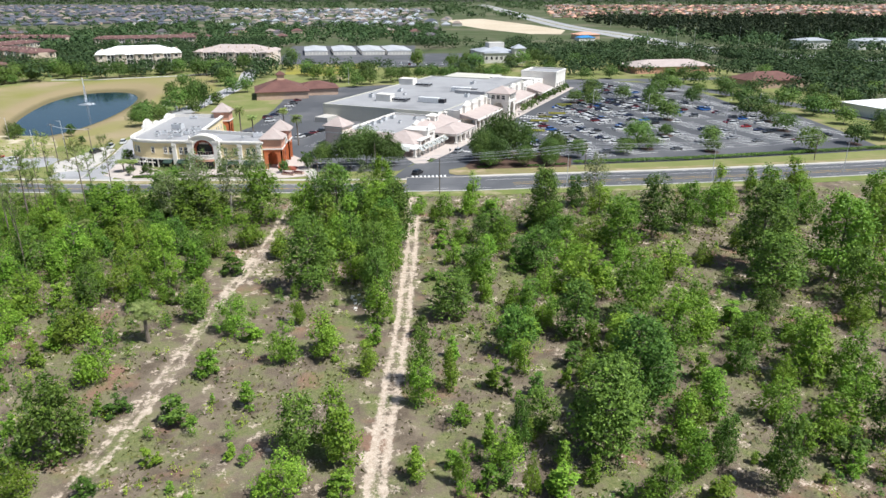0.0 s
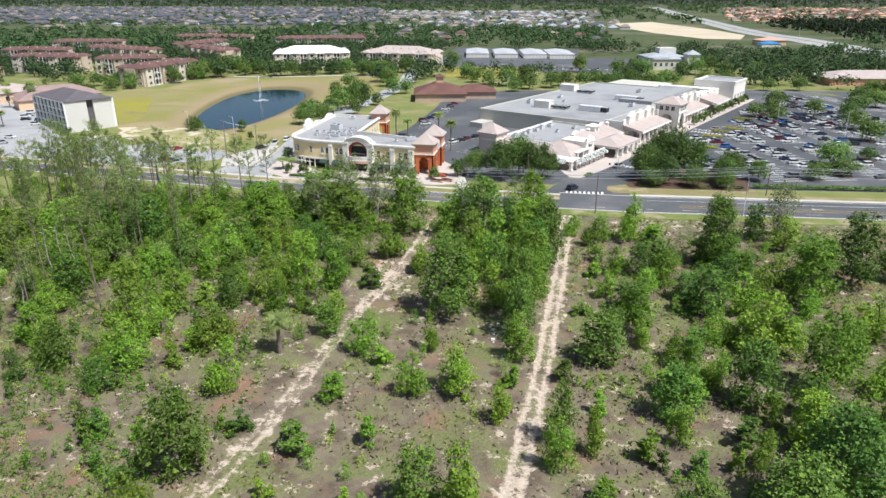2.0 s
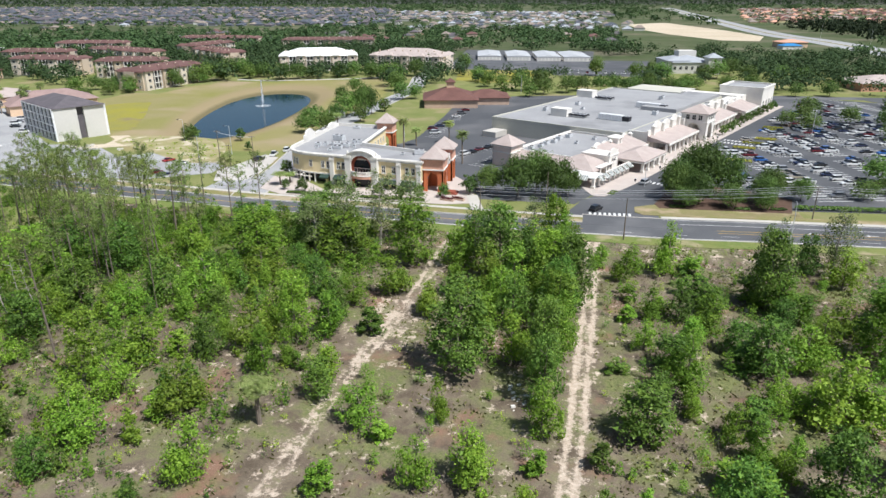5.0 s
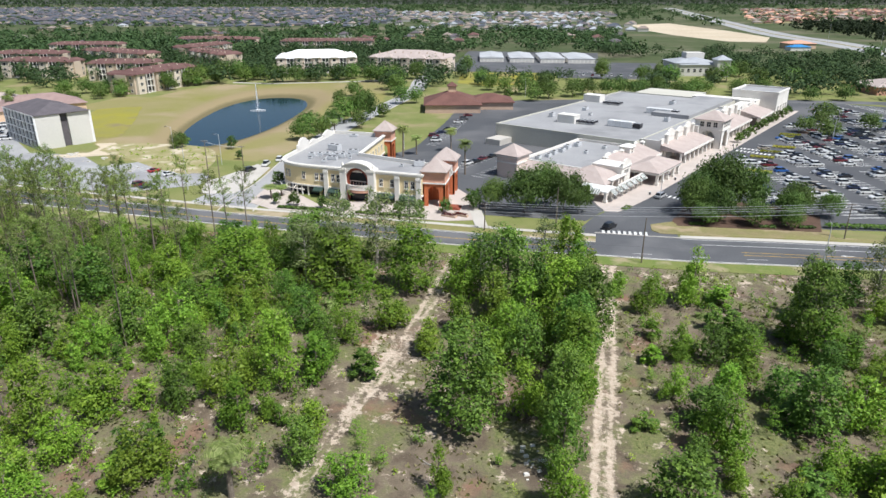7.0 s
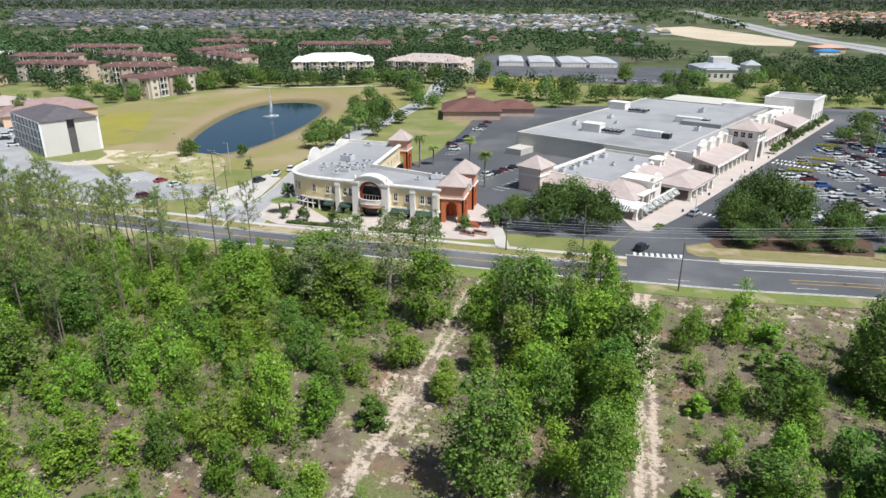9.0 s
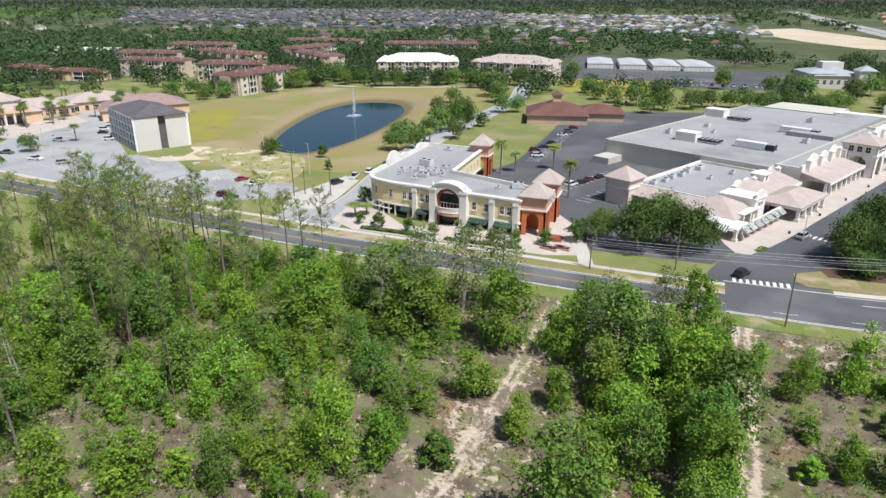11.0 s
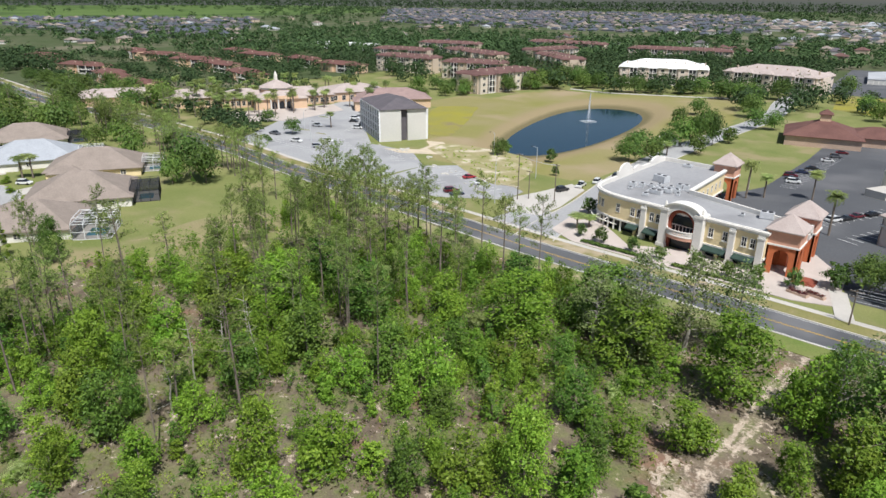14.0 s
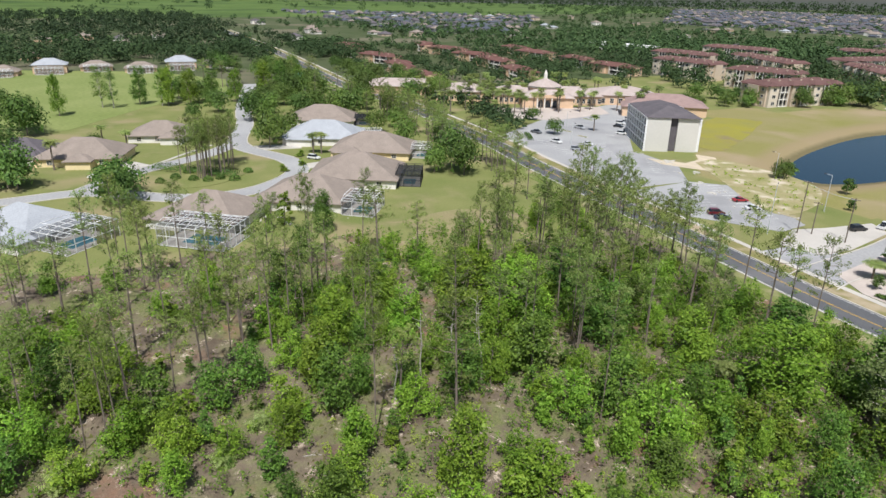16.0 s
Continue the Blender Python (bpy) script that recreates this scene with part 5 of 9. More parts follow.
def shopping_centre():
    big = thing("supermarket", PLAZA, "large flat-roofed store with warm grey walls and a white front", "store")
    part("wall", Shape().box(0, -62, 0, 126, 0, 6.6, 0), M["greyw"], big)
    part("roof", Shape().box(0.5, -61.5, 6.6, 125.5, -0.5, 6.9), M["flat"], big, "flat grey membrane roof")
    part("parapet", parapet_ring([(0, -62), (126, -62), (126, 0), (0, 0)], 6.6, 7.35, 0.45, out=0.03), M["greyw"], big)
    part("front_wall", Shape().box(3, -70.4, 0, 97.8, -69.8, 8.6).box(3, -69.8, 0, 3.6, -62.05, 8.0).box(97.2, -69.8, 0, 97.8, -62.05, 8.0), M["trimw"], big, "white stucco front wall")
    part("front_roof", Shape().box(3.6, -69.8, 6.9, 97.2, -62.05, 7.1), M["flat"], big)
    part("rear_dock", Shape().box(-9, -8, 0, -0.05, -1, 2.4), M["concrete"], big)
    part("step_roof", Shape().box(60, -61.0, 6.92, 125, -44, 8.6), M["flat"], big)
    for x, y, l in ((14, 327, 14.0), (33, 363, 14.5)):
        long_unit(x, y, 6.9, -27, l)
    for x, y in ((-1.5, 333.0), (12, 389)):
        condenser_rack(x, y, 6.9, -27)
    for x, y, l, w in ((-9, 335, 8, 5), (3, 398, 9, 6)):
        ob = part("roof_room", Shape().box(-l / 2, -w / 2, 0, l / 2, w / 2, 3.4).box(-l / 2 - 0.12, -w / 2 - 0.12, 3.2, l / 2 + 0.12, w / 2 + 0.12, 3.45), M["trimw"])
        ob.matrix_basis = pose(x, y, 6.9, 0, 0, -27)
        tagged(ob, "pale box-shaped plant room on the flat store roof", "plant room", "roof plant rooms")
    for a, b, l, w, h in ((55, 14, 3, 2, 1.5), (30, 10, 2.5, 2, 1.8), (50, 55, 3, 2, 1.8), (72, 50, 3, 2, 1.6), (98, 40, 4, 2.4, 1.8), (44, 22, 2, 1.4, 1.0)):
        x, y = plaza_xy(a, b)
        roof_unit(x, y, 6.9, math.degrees(math.atan2(0.89, 0.456)), l, w, h)
    arcade(big, 3, 36, 70.4, 78.5, 4.8, 7, wall="trimw", rise=1.9)
    arcade(big, 52, 92, 70.4, 78.5, 4.6, 8, wall="trimw", rise=1.9)
    tower(big, 44, -76, 5.4, 11.2, 14.4, "trimw", band="trimw", open_h=4.4)
    for k in (-2.6, 0, 2.6):
        window(big, 44 + k, -81.42, 0, 9.6, 1.5, 1.9)
        window(big, 38.58, -76 + k, -90, 9.6, 1.5, 1.9)
    part("entrance_wing", Shape().box(37, -72.5, 0, 51, -70.45, 8.9), M["trimw"], big)
    for a, w, h in ((12, 9, 2.8), (22, 8, 2.2), (31, 8, 2.8), (58, 9, 2.8), (69, 8, 2.2), (80, 9, 2.8), (90, 8, 2.2)):
        gable_sign(big, a, 70.55, w, 8.5, h)
    for a in (6.8, 17, 26.5, 34.5, 53.5, 63.5, 74.5, 85, 95):
        pier(big, a, 70.9, 9.6)
    end = thing("anchor_store", PLAZA, "tall white corner store with stepped parapet", "store")
    part("wall", Shape().box(134, -80, 0, 158, -58, 11.2), M["trimw"], end)
    part("roof", Shape().box(134.6, -79.4, 11.2, 157.4, -58.6, 11.35), M["flat"], end)
    part("parapet", parapet_ring([(134, -80), (158, -80), (158, -58), (134, -58)], 11.2, 12.2, 0.5, out=0.3), M["trimw"], end)
    part("link_wall", Shape().box(126.1, -72, 0, 133.9, -40, 8.2), M["trimw"], end)
    part("front_wing", Shape().box(98, -72, 0, 126, -64.5, 7.4), M["trimw"], end)
    part("rear_wing", Shape().box(126.1, -39.9, 0, 150, -8, 7.2), M["greyw"], end)
    arcade(end, 100, 124, 72, 80.5, 4.4, 5, wall="trimw", rise=2.4)
    for a in (105, 118):
        gable_sign(end, a, 72.2, 9, 7.2, 2.6)
    for a in (138, 144, 150, 155):
        window(end, a, -80, 0, 3.2, 2.2, 3.4, rows=3)
    rt = thing("shop_row", PLAZA, "row of pale pink shops with striped awnings and clay tile roofs", "shops")
    part("wall", Shape().box(-43, -63, 0, -0.4, -39, 4.9), M["pinkw"], rt)
    part("roof", Shape().box(-42.4, -62.4, 4.9, -1, -39.6, 5.05), M["flat"], rt, "flat grey roof behind the parapet")
    part("parapet", parapet_ring([(-43, -63), (-0.4, -63), (-0.4, -39), (-43, -39)], 4.9, 5.8, 0.4, out=0.1), M["trimw"], rt)
    for a, bb, l, w, h in ((-38, 43, 2.2, 1.6, 1.2), (-33, 44, 2.2, 1.6, 1.2), (-28, 43.5, 2.4, 1.8, 1.3), (-23, 44, 2.4, 1.8, 1.3), (-17, 43, 2.8, 2.0, 1.4), (-11, 44, 2.8, 2.0, 1.4), (-20, 52, 1.6, 1.2, 1.0), (-9, 54, 2.0, 1.4, 1.1)):
        x, y = plaza_xy(a, bb)
        roof_unit(x, y, 5.05, math.degrees(math.atan2(0.89, 0.456)), l, w, h)
    tower(rt, -45.5, -37.5, 3.9, 7.6, 10.9, "pinkw", arch=(0, 0, 0, 0), band="trimw")
    s = Shape()
    s.face([(-47.5, -66, 3.3), (-47.5, -41.5, 3.3), (-43.05, -41.5, 5.6), (-43.05, -62, 5.6)][::-1])
    s.face([(-47.5, -66, 3.3), (-43.05, -62, 5.6), (-30, -62, 5.6), (-30, -66, 3.3)][::-1])
    s.face([(-47.5, -66, 3.05), (-47.5, -41.5, 3.05), (-43.05, -41.5, 3.05), (-43.05, -66, 3.05)])
    s.face([(-47.5, -66, 3.05), (-47.5, -66, 3.3), (-47.5, -41.5, 3.3), (-47.5, -41.5, 3.05)])
    part("skirt_roof", s, M["pinkroof"], rt, "pink clay tile skirt roof")
    hp = Shape().hip(-49.5, -73, -35.5, -58, 3.7, 3.5, 0.8)
    part("corner_wall", Shape().box(-47, -71, 0, -38.2, -63.1, 3.7), M["pinkw"], rt)
    part("corner_canopy", Shape().box(-57, -77.4, 3.3, -49.2, -67, 3.6, taper=0.1), M["awning"], rt, "white corner canopy")
    for a, b in ((-56.4, 76.8), (-53, 76.8), (-49.8, 76.8), (-56.4, 68)):
        part("column", Shape().box(a - 0.4, -b - 0.4, 0, a + 0.4, -b + 0.4, 3.3).box(a - 0.6, -b - 0.6, 0, a + 0.6, -b + 0.6, 0.9), M["trimw"], rt)
    part("gable_house", Shape().box(-38, -73.4, 0, -31, -63.1, 6.6).box(-38.3, -73.7, 6.3, -30.7, -63.1, 6.75), M["trimw"], rt)
    gable_sign(rt, -34.5, 73.5, 6.6, 6.7, 2.2)
    window(rt, -34.5, -73.42, 0, 5.0, 3.2, 1.0)
    porch = Shape().hip(-29, -82, -9, -70.5, 4.4, 2.3, 0.6)
    part("porch_roof", porch, M["pinkroof"], rt, "pink tiled hipped porch roof")
    part("porch_fascia", parapet_ring([(-29.4, -82.4), (-8.6, -82.4), (-8.6, -70.4), (-29.4, -70.4)], 3.5, 4.38, 0.3), M["trimw"], rt)
    for k in range(5):
        a = -28.4 + 4.7 * k
        part("column", Shape().box(a - 0.4, -82, 0, a + 0.4, -81.2, 3.6).box(a - 0.6, -82.2, 0, a + 0.6, -81, 1.0), M["trimw"], rt)
    part("corner_roof", hp, M["pinkroof"], rt)
    arcade(rt, -30.5, -1, 63, 71.5, 4.5, 7, wall="trimw", rise=2.6)
    for a, w, h in ((-26, 7, 2.4), (-20, 6, 2.0), (-8, 7, 2.4), (-2.5, 5, 2.2)):
        gable_sign(rt, a, 63.3, w, 5.6, h)
    for a in (-30.2, -17.2, -11, 1.0):
        pier(rt, a, 64.0, 7.0)
    cu = Shape().box(-16, -66.5, 4.2, -12, -62.5, 8.4)
    part("cupola_wall", cu, M["trimw"], rt)
    window(rt, -14, -66.5, 0, 7.0, 1.1, 1.5)
    part("cupola_roof", pyramid(Shape(), -14, -64.5, 2, 8.4, 1.0, 0.4), M["trimw"], rt)
    for k in range(9):
        a = -57.2 if k < 2 else -55.5 + (k - 2) * 3.7
        bx = Shape()
        if k < 2:
            y = -75.5 + k * 3.6
            bx.face([(a, y, 4.2), (a, y + 3, 4.2), (a - 1.7, y + 3, 3.0), (a - 1.7, y, 3.0)]).face([(a, y, 4.1), (a, y + 3, 4.1), (a - 1.7, y + 3, 2.9), (a - 1.7, y, 2.9)][::-1])
        else:
            y = -77.6
            bx.face([(a, y, 4.0), (a + 2.8, y, 4.0), (a + 2.8, y - 1.7, 2.8), (a, y - 1.7, 2.8)][::-1]).face([(a, y, 3.9), (a + 2.8, y, 3.9), (a + 2.8, y - 1.7, 2.7), (a, y - 1.7, 2.7)])
        aw = part("awning", bx, M["awning"], rt, "white and dark striped awning")
        st = Shape()
        for j in range(4):
            if k < 2:
                y0 = y + 0.2 + j * 0.75
                st.face([(a - 0.01, y0, 4.22), (a - 0.01, y0 + 0.33, 4.22), (a - 1.71, y0 + 0.33, 3.02), (a - 1.71, y0, 3.02)])
            else:
                x0 = a + 0.2 + j * 0.7
                st.face([(x0, y - 0.01, 4.02), (x0 + 0.33, y - 0.01, 4.02), (x0 + 0.33, y - 1.71, 2.82), (x0, y - 1.71, 2.82)][::-1])
        part("stripe", st, M["awning_dark"], aw)
    part("shop_windows", Shape().box(-36, -63.12, 0.4, -4, -63.02, 3.2), M["pane"], rt)
    for k in range(5):
        a = -46 + 3.7 * k
        part("column", Shape().box(a - 0.3, -77.7, 0, a + 0.3, -77.1, 4.1), M["trimw"], rt)
    part("porch_beam", Shape().box(-49, -77.7, 3.75, -30.6, -77.2, 4.15), M["trimw"], rt)
    for a in (-46, -41.5, -37):
        part("column", Shape().box(a, -74.1, 0, a + 0.8, -73.3, 4.1), M["trimw"], rt)
    part("porch_roof", Shape().box(-46.4, -74.3, 4.1, -36, -66, 4.4), M["trimw"], rt)
    sheet("shop_pavement", [plaza_xy(*q) for q in ((-52, 62), (-53, 70), (-60, 76), (-64, 80.5), (-62.5, 83.5), (-54, 84.6), (-44, 85.2), (160, 86), (160, 72), (40, 66), (-43, 60))], 0.17, M["paver"], "pale pink concrete walk along the shop fronts", "pavement")


shopping_centre()


# ---- hotel ----
def hotel():
    ang = 59.0
    h = thing("hotel", pose(-216, 272, 0, 0, 0, ang), "four-storey pale grey hotel under construction with dark windows", "hotel")
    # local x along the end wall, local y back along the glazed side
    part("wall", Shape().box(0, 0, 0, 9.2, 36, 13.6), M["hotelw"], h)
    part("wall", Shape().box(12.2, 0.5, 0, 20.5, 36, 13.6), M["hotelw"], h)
    part("groove", Shape().box(9.2, 1.6, 0, 12.2, 35, 13.4), M["slate"], h, "dark recessed strip between the two blocks")
    part("roof", Shape().hip(0, 0, 20.5, 36, 13.7, 3.4, 0.5), M["slate"], h, "dark grey hipped shingle roof")
    glass = Shape().box(-0.06, -1.95, -1.35, 0.04, 1.95, 1.35).mesh("pane", M["pane"])
    bars = Shape().box(-0.2, -0.07, -1.35, -0.08, 0.07, 1.35).box(-0.22, -1.95, -0.5, -0.1, 1.95, -0.4).mesh("glazing_bar", M["whitemetal"])
    for fl in range(4):
        for k in range(8):
            p = part("pane", glass, parent=h)
            p.matrix_basis = pose(0, 2.35 + k * 4.45, 1.75 + fl * 3.3)
            part("glazing_bar", bars, parent=p)
        for k in range(7):
            window(h, 20.52, 2.6 + k * 4.0, 90, 1.9 + fl * 3.3, 1.8, 2.1, "whitemetal", 1, 2)
    for fl in range(5):
        part("floor_band", Shape().box(-0.62, -0.1, fl * 3.3 + 0.02, -0.02, 36.0, fl * 3.3 + 0.42), M["whitemetal"], h)
    for k in range(9):
        part("mullion", Shape().box(-0.7, -0.06 + k * 4.45, 0.0, -0.02, 0.36 + k * 4.45, 13.62), M["whitemetal"], h)
    # white balcony frames down the other long side
    for k in range(4):
        part("balcony_frame", Shape().box(20.5, 1.2 + k * 9.0, 0, 21.7, 1.5 + k * 9.0, 13.5).box(20.5, 5.2 + k * 9.0, 0, 21.7, 5.5 + k * 9.0, 13.5), M["whitemetal"], h)
        for fl in range(4):
            part("balcony_slab", Shape().box(20.55, 1.5 + k * 9.0, fl * 3.3 + 0.1, 21.6, 5.2 + k * 9.0, fl * 3.3 + 0.35), M["whitemetal"], h)


hotel()


# ---- apartments, church, sheds and other blocks ----
def apartment(x, y, rot, l, w, h, roof="brownroof", wall="beige", storeys=3, label="three-storey beige apartment house with a brown tile roof", bays=None):
    """Projecting bays under their own hips stand between stacks of balconies with white columns; dark sheets paint the
    balconies' shade.
    """
    b = thing("apartment_building", pose(x, y, 0, 0, 0, rot), label, "building", "apartment houses")
    part("wall", Shape().box(-l / 2, -w / 2, 0, l / 2, w / 2, h), M[wall], b)
    n = bays or max(3, int(l / 7.5) | 1)
    step, sh = l / n, h / storeys
    part("roof", Shape().hip(-l / 2, -w / 2, l / 2, w / 2, h, w * 0.17, 1.0), M[roof], b)
    for k in range(0, n, 2):
        cx = -l / 2 + step * (k + 0.5)
        part("bay_roof", Shape().hip(cx - step * 0.42, -w / 2 - 2.2, cx + step * 0.42, w / 2 + 2.2, h + 0.5, 1.9, 0.7), M[roof], b)
    vents = Shape()
    for k in range(n):
        cx = -l / 2 + step * (k + 0.7)
        vents.box(cx - 0.4, -w * 0.22, h + w * 0.06, cx + 0.4, -w * 0.22 + 0.8, h + w * 0.17 * 0.62 + 0.8)
    tagged(part("roof_vents", vents, M["beige"], b), kind="stuff")
    for k in range(n):
        cx, half = -l / 2 + step * (k + 0.5), step * 0.40
        if k % 2 == 0:
            for s in (-1, 1):
                part("bay", Shape().box(cx - half, min(s * w / 2, s * (w / 2 + 2.0)), 0, cx + half, max(s * w / 2, s * (w / 2 + 2.0)), h + 0.45), M["baywall" if k % 4 == 0 and wall == "beige" else wall], b)
            for f in range(storeys):
                window(b, cx, -w / 2 - 2.02, 0, sh * (f + 0.55), 2.2, 1.8, "trimw", 1, 2, True)
        else:
            # flat dark sheet on the wall, painting the shade inside the balconies
            part("balcony_recess", Shape().box(cx - half, -w / 2 - 0.08, 0.2, cx + half, -w / 2 + 0.02, h - 0.5), M["dark"], b, "dark sheet painted as the shade in the balcony openings")
            g = Shape()
            for f in range(storeys):
                g.box(cx - half, -w / 2 - 1.6, sh * f + 0.05, cx + half, -w / 2 - 0.08, sh * f + 0.35)
                g.box(cx - half, -w / 2 - 1.6, sh * f + 1.1, cx + half, -w / 2 - 1.5, sh * f + 1.25)
            for px in (cx - half + 0.2, cx, cx + half - 0.2):
                g.box(px - 0.2, -w / 2 - 1.65, 0, px + 0.2, -w / 2 - 1.25, h - 0.1)
            part("balcony_stack", g, M["trimw"], b, "white balcony slabs and columns")
    for s in (-1, 1):
        part("end_bay", Shape().box(min(s * l / 2, s * (l / 2 + 1.2)), -w * 0.22, 0, max(s * l / 2, s * (l / 2 + 1.2)), w * 0.22, h), M[wall], b)
        for f in range(storeys):
            for v in (-0.36, 0.36):
                window(b, s * (l / 2 + 0.02), v * w, 90 * s, sh * (f + 0.55), 1.6, 1.7, "trimw", 1, 2, True)
    return b


apartment(-282, 452, 82, 58, 19, 11.8)
apartment(-335, 497, 14, 48, 18, 11.8)
apartment(-408, 500, 2, 56, 18, 11.8)
apartment(-404, 588, -22, 84, 18, 11.8)
apartment(-318, 596, -38, 64, 18, 11.8)
apartment(-470, 560, 10, 56, 18, 11.8)
apartment(-372, 672, 80, 62, 18, 11.8)
apartment(-276, 764, 14, 100, 18, 11.8)
apartment(-412, 776, 2, 92, 18, 11.8)
apartment(-500, 670, 12, 70, 18, 11.8)
apartment(-215, 574, 20, 62, 32, 11.8, "whiteroof", "pinkw", label="three-storey cream apartment house with a bright white roof")
apartment(-138, 588, -8, 62, 32, 11.4, "pinkroof", "pinkw", label="three-storey apartment house with a half-tiled pink roof")
pav = thing("garden_pavilion", pose(-352, 540, 0, 0, 0, 14), "small pavilion with a bright red tile roof", "pavilion")
part("wall", Shape().box(-10, -7, 0, 10, 7, 7.5), M["cream"], pav)
part("roof", Shape().hip(-10, -7, 10, 7, 7.5, 3.0, 0.8), M["salmon"], pav)
sheet("pond_path", [(-246, 488), (-217, 487), (-172, 505), (-140, 521), (-141, 525), (-173, 509), (-218, 491), (-247, 492)], 0.08, M["concrete"], "pale footpath along the pond's far side", "path")
tent = thing("marquee", pose(-121, 352, 0, 0, 0, 20), "small white marquee beside the street", "tent")
part("canopy", Shape().hip(-4, -3, 4, 3, 2.8, 2.0, 0.2), M["whiteroof"], tent)
part("side_wall", Shape().box(-3.9, -2.9, 0, 3.9, 2.9, 2.6), M["whiteroof"], tent)


def blocky(name, x, y, rot, l, w, h, wall, roof, rise, label, category, hips=()):
    b = thing(name, pose(x, y, 0, 0, 0, rot), label, category)
    part("wall", Shape().box(-l / 2, -w / 2, 0, l / 2, w / 2, h), M[wall], b)
    r = Shape().hip(-l / 2, -w / 2, l / 2, w / 2, h, rise, 0.9)
    part("roof", r, M[roof], b)
    for cx, cy, hl, hw, hh, rr in hips:
        part("wing_wall", Shape().box(cx - hl, cy - hw, 0, cx + hl, cy + hw, hh), M[wall], b)
        part("wing_roof", Shape().hip(cx - hl, cy - hw, cx + hl, cy + hw, hh, rr, 0.9), M[roof], b)
    return b


ch = blocky("bank_building", -72, 403, 12, 29, 28, 4.4, "brick", "redroof", 6.0, "low brick building with a red-brown hipped roof and lantern", "building", ((21, 7, 12, 10, 4.0, 3.6),))
part("lantern_wall", Shape().box(-2.1, -2.1, 8.0, 2.1, 2.1, 12.6), M["peach"], ch)
part("lantern_roof", pyramid(Shape(), 0, 0, 2.1, 12.6, 2.0, 0.7), M["redroof"], ch)
for k in range(4):
    window(ch, -9 + k * 6, -13, 0, 2.2, 1.6, 1.7)
for k, (x, w, l) in enumerate(((-88, 22, 60), (-60, 22, 60), (-32, 22, 60), (-6, 24, 60))):
    s = thing("storage_shed", pose(x, 706, 0, 0, 0, 8), "long white metal-roofed storage shed", "shed", "storage sheds")
    part("wall", Shape().box(-w / 2, -l / 2, 0, w / 2, l / 2, 4.0), M["trimw"], s)
    part("roof", Shape().hip(-w / 2, -l / 2, w / 2, l / 2, 4.0, 1.4, 0.3, ridge=0.5), M["metalroof"], s)
    for j in range(6):
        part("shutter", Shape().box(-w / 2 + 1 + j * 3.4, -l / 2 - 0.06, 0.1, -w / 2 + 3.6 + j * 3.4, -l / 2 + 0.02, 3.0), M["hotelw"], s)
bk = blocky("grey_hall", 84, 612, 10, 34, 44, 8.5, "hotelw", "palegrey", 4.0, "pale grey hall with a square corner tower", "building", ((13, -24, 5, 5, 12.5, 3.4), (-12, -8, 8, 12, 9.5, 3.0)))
for k in range(5):
    window(bk, -15 + k * 4.5, -22.02, 0, 4.2, 2.0, 2.6)
part("stair_block", Shape().box(-6, 0, 8.5, 8, 12, 15.5), M["hotelw"], bk)
tp = thing("site_tent", pose(235, 872, 0, 0, 0, 10), "low shed with a bright blue tarpaulin roof", "shed")
part("wall", Shape().box(-11, -7, 0, 11, 7, 4), M["trimw"], tp)
part("roof", Shape().hip(-11, -7, 11, 7, 4, 2.4, 0.6), mat("blue_tarpaulin", (0.05, 0.24, 0.52), (0.04, 0.2, 0.45), 0.5, scale=0.3, fine=2.0), tp)
for x, y, r, l, w, h, wl, rf, ri, lb in ((206, 520, 8, 66, 30, 5.0, "salmon", "pinkroof", 4, "low building with a broad pink tile roof"),
                                          (238, 430, 10, 40, 24, 5.0, "brick", "redroof", 4.5, "low restaurant with a red-brown hipped roof"),
                                          (256, 318, 15, 60, 34, 5.6, "trimw", "whiteroof", 0.5, "white flat-roofed shop beyond the car park"),
                                          (448, 730, 6, 34, 20, 9.0, "trimw", "palegrey", 2.5, "white two-storey house beside the highway"),
                                          (520, 720, 4, 60, 18, 9.0, "trimw", "palegrey", 2.5, "row of pale town houses below the pines"),
                                          (600, 700, 4, 60, 18, 9.0, "trimw", "palegrey", 2.5, "row of pale town houses below the pines"),
                                          (244, 905, 10, 30, 24, 6.0, "peach", "salmon", 3.0, "low building site shed with orange roof")):
    blocky("low_building", x, y, r, l, w, h, wl, rf, ri, lb, "building")


sheet("weed_patch", curve([(-262, 366), (-246, 380), (-234, 362), (-221, 340), (-210, 318), (-203, 302), (-213, 300), (-236, 325), (-256, 352)], 3), 0.055, M["weed"], "yellow weedy grass beside the hotel", "grass")
for poly in ([(-284, 131), (-281, 149), (-273, 147), (-276, 131)], [(-248, 140), (-250, 151), (-242, 149), (-241, 139)], [(-278, 78), (-274, 87), (-266, 92), (-262, 86)]):
    sheet("driveway", poly, 0.048, M["concrete"], "pale concrete driveway of a house", "driveway")
tagged(part("footway", ribbon(curve([(-262, 88), (-270, 97), (-280, 106), (-291, 117)], 3), 1.9, 0.7, 0.085), M["concrete"]), "pale concrete footway along the loop street", "pavement", kind="structure")
sheet("yellow_lawn", [(-88, 514), (-62, 502), (-30, 528), (-28, 588), (-70, 584), (-98, 588)], 0.06, M["weed"], "yellow-green lawn before the storage sheds", "lawn")
sheet("building_site", curve([(-193, 276), (-193, 288), (-176, 292), (-152, 288), (-138, 268), (-136, 249), (-150, 252), (-167, 262)], 3), 0.058, M["site"], "rough sandy building site with weeds", "ground")
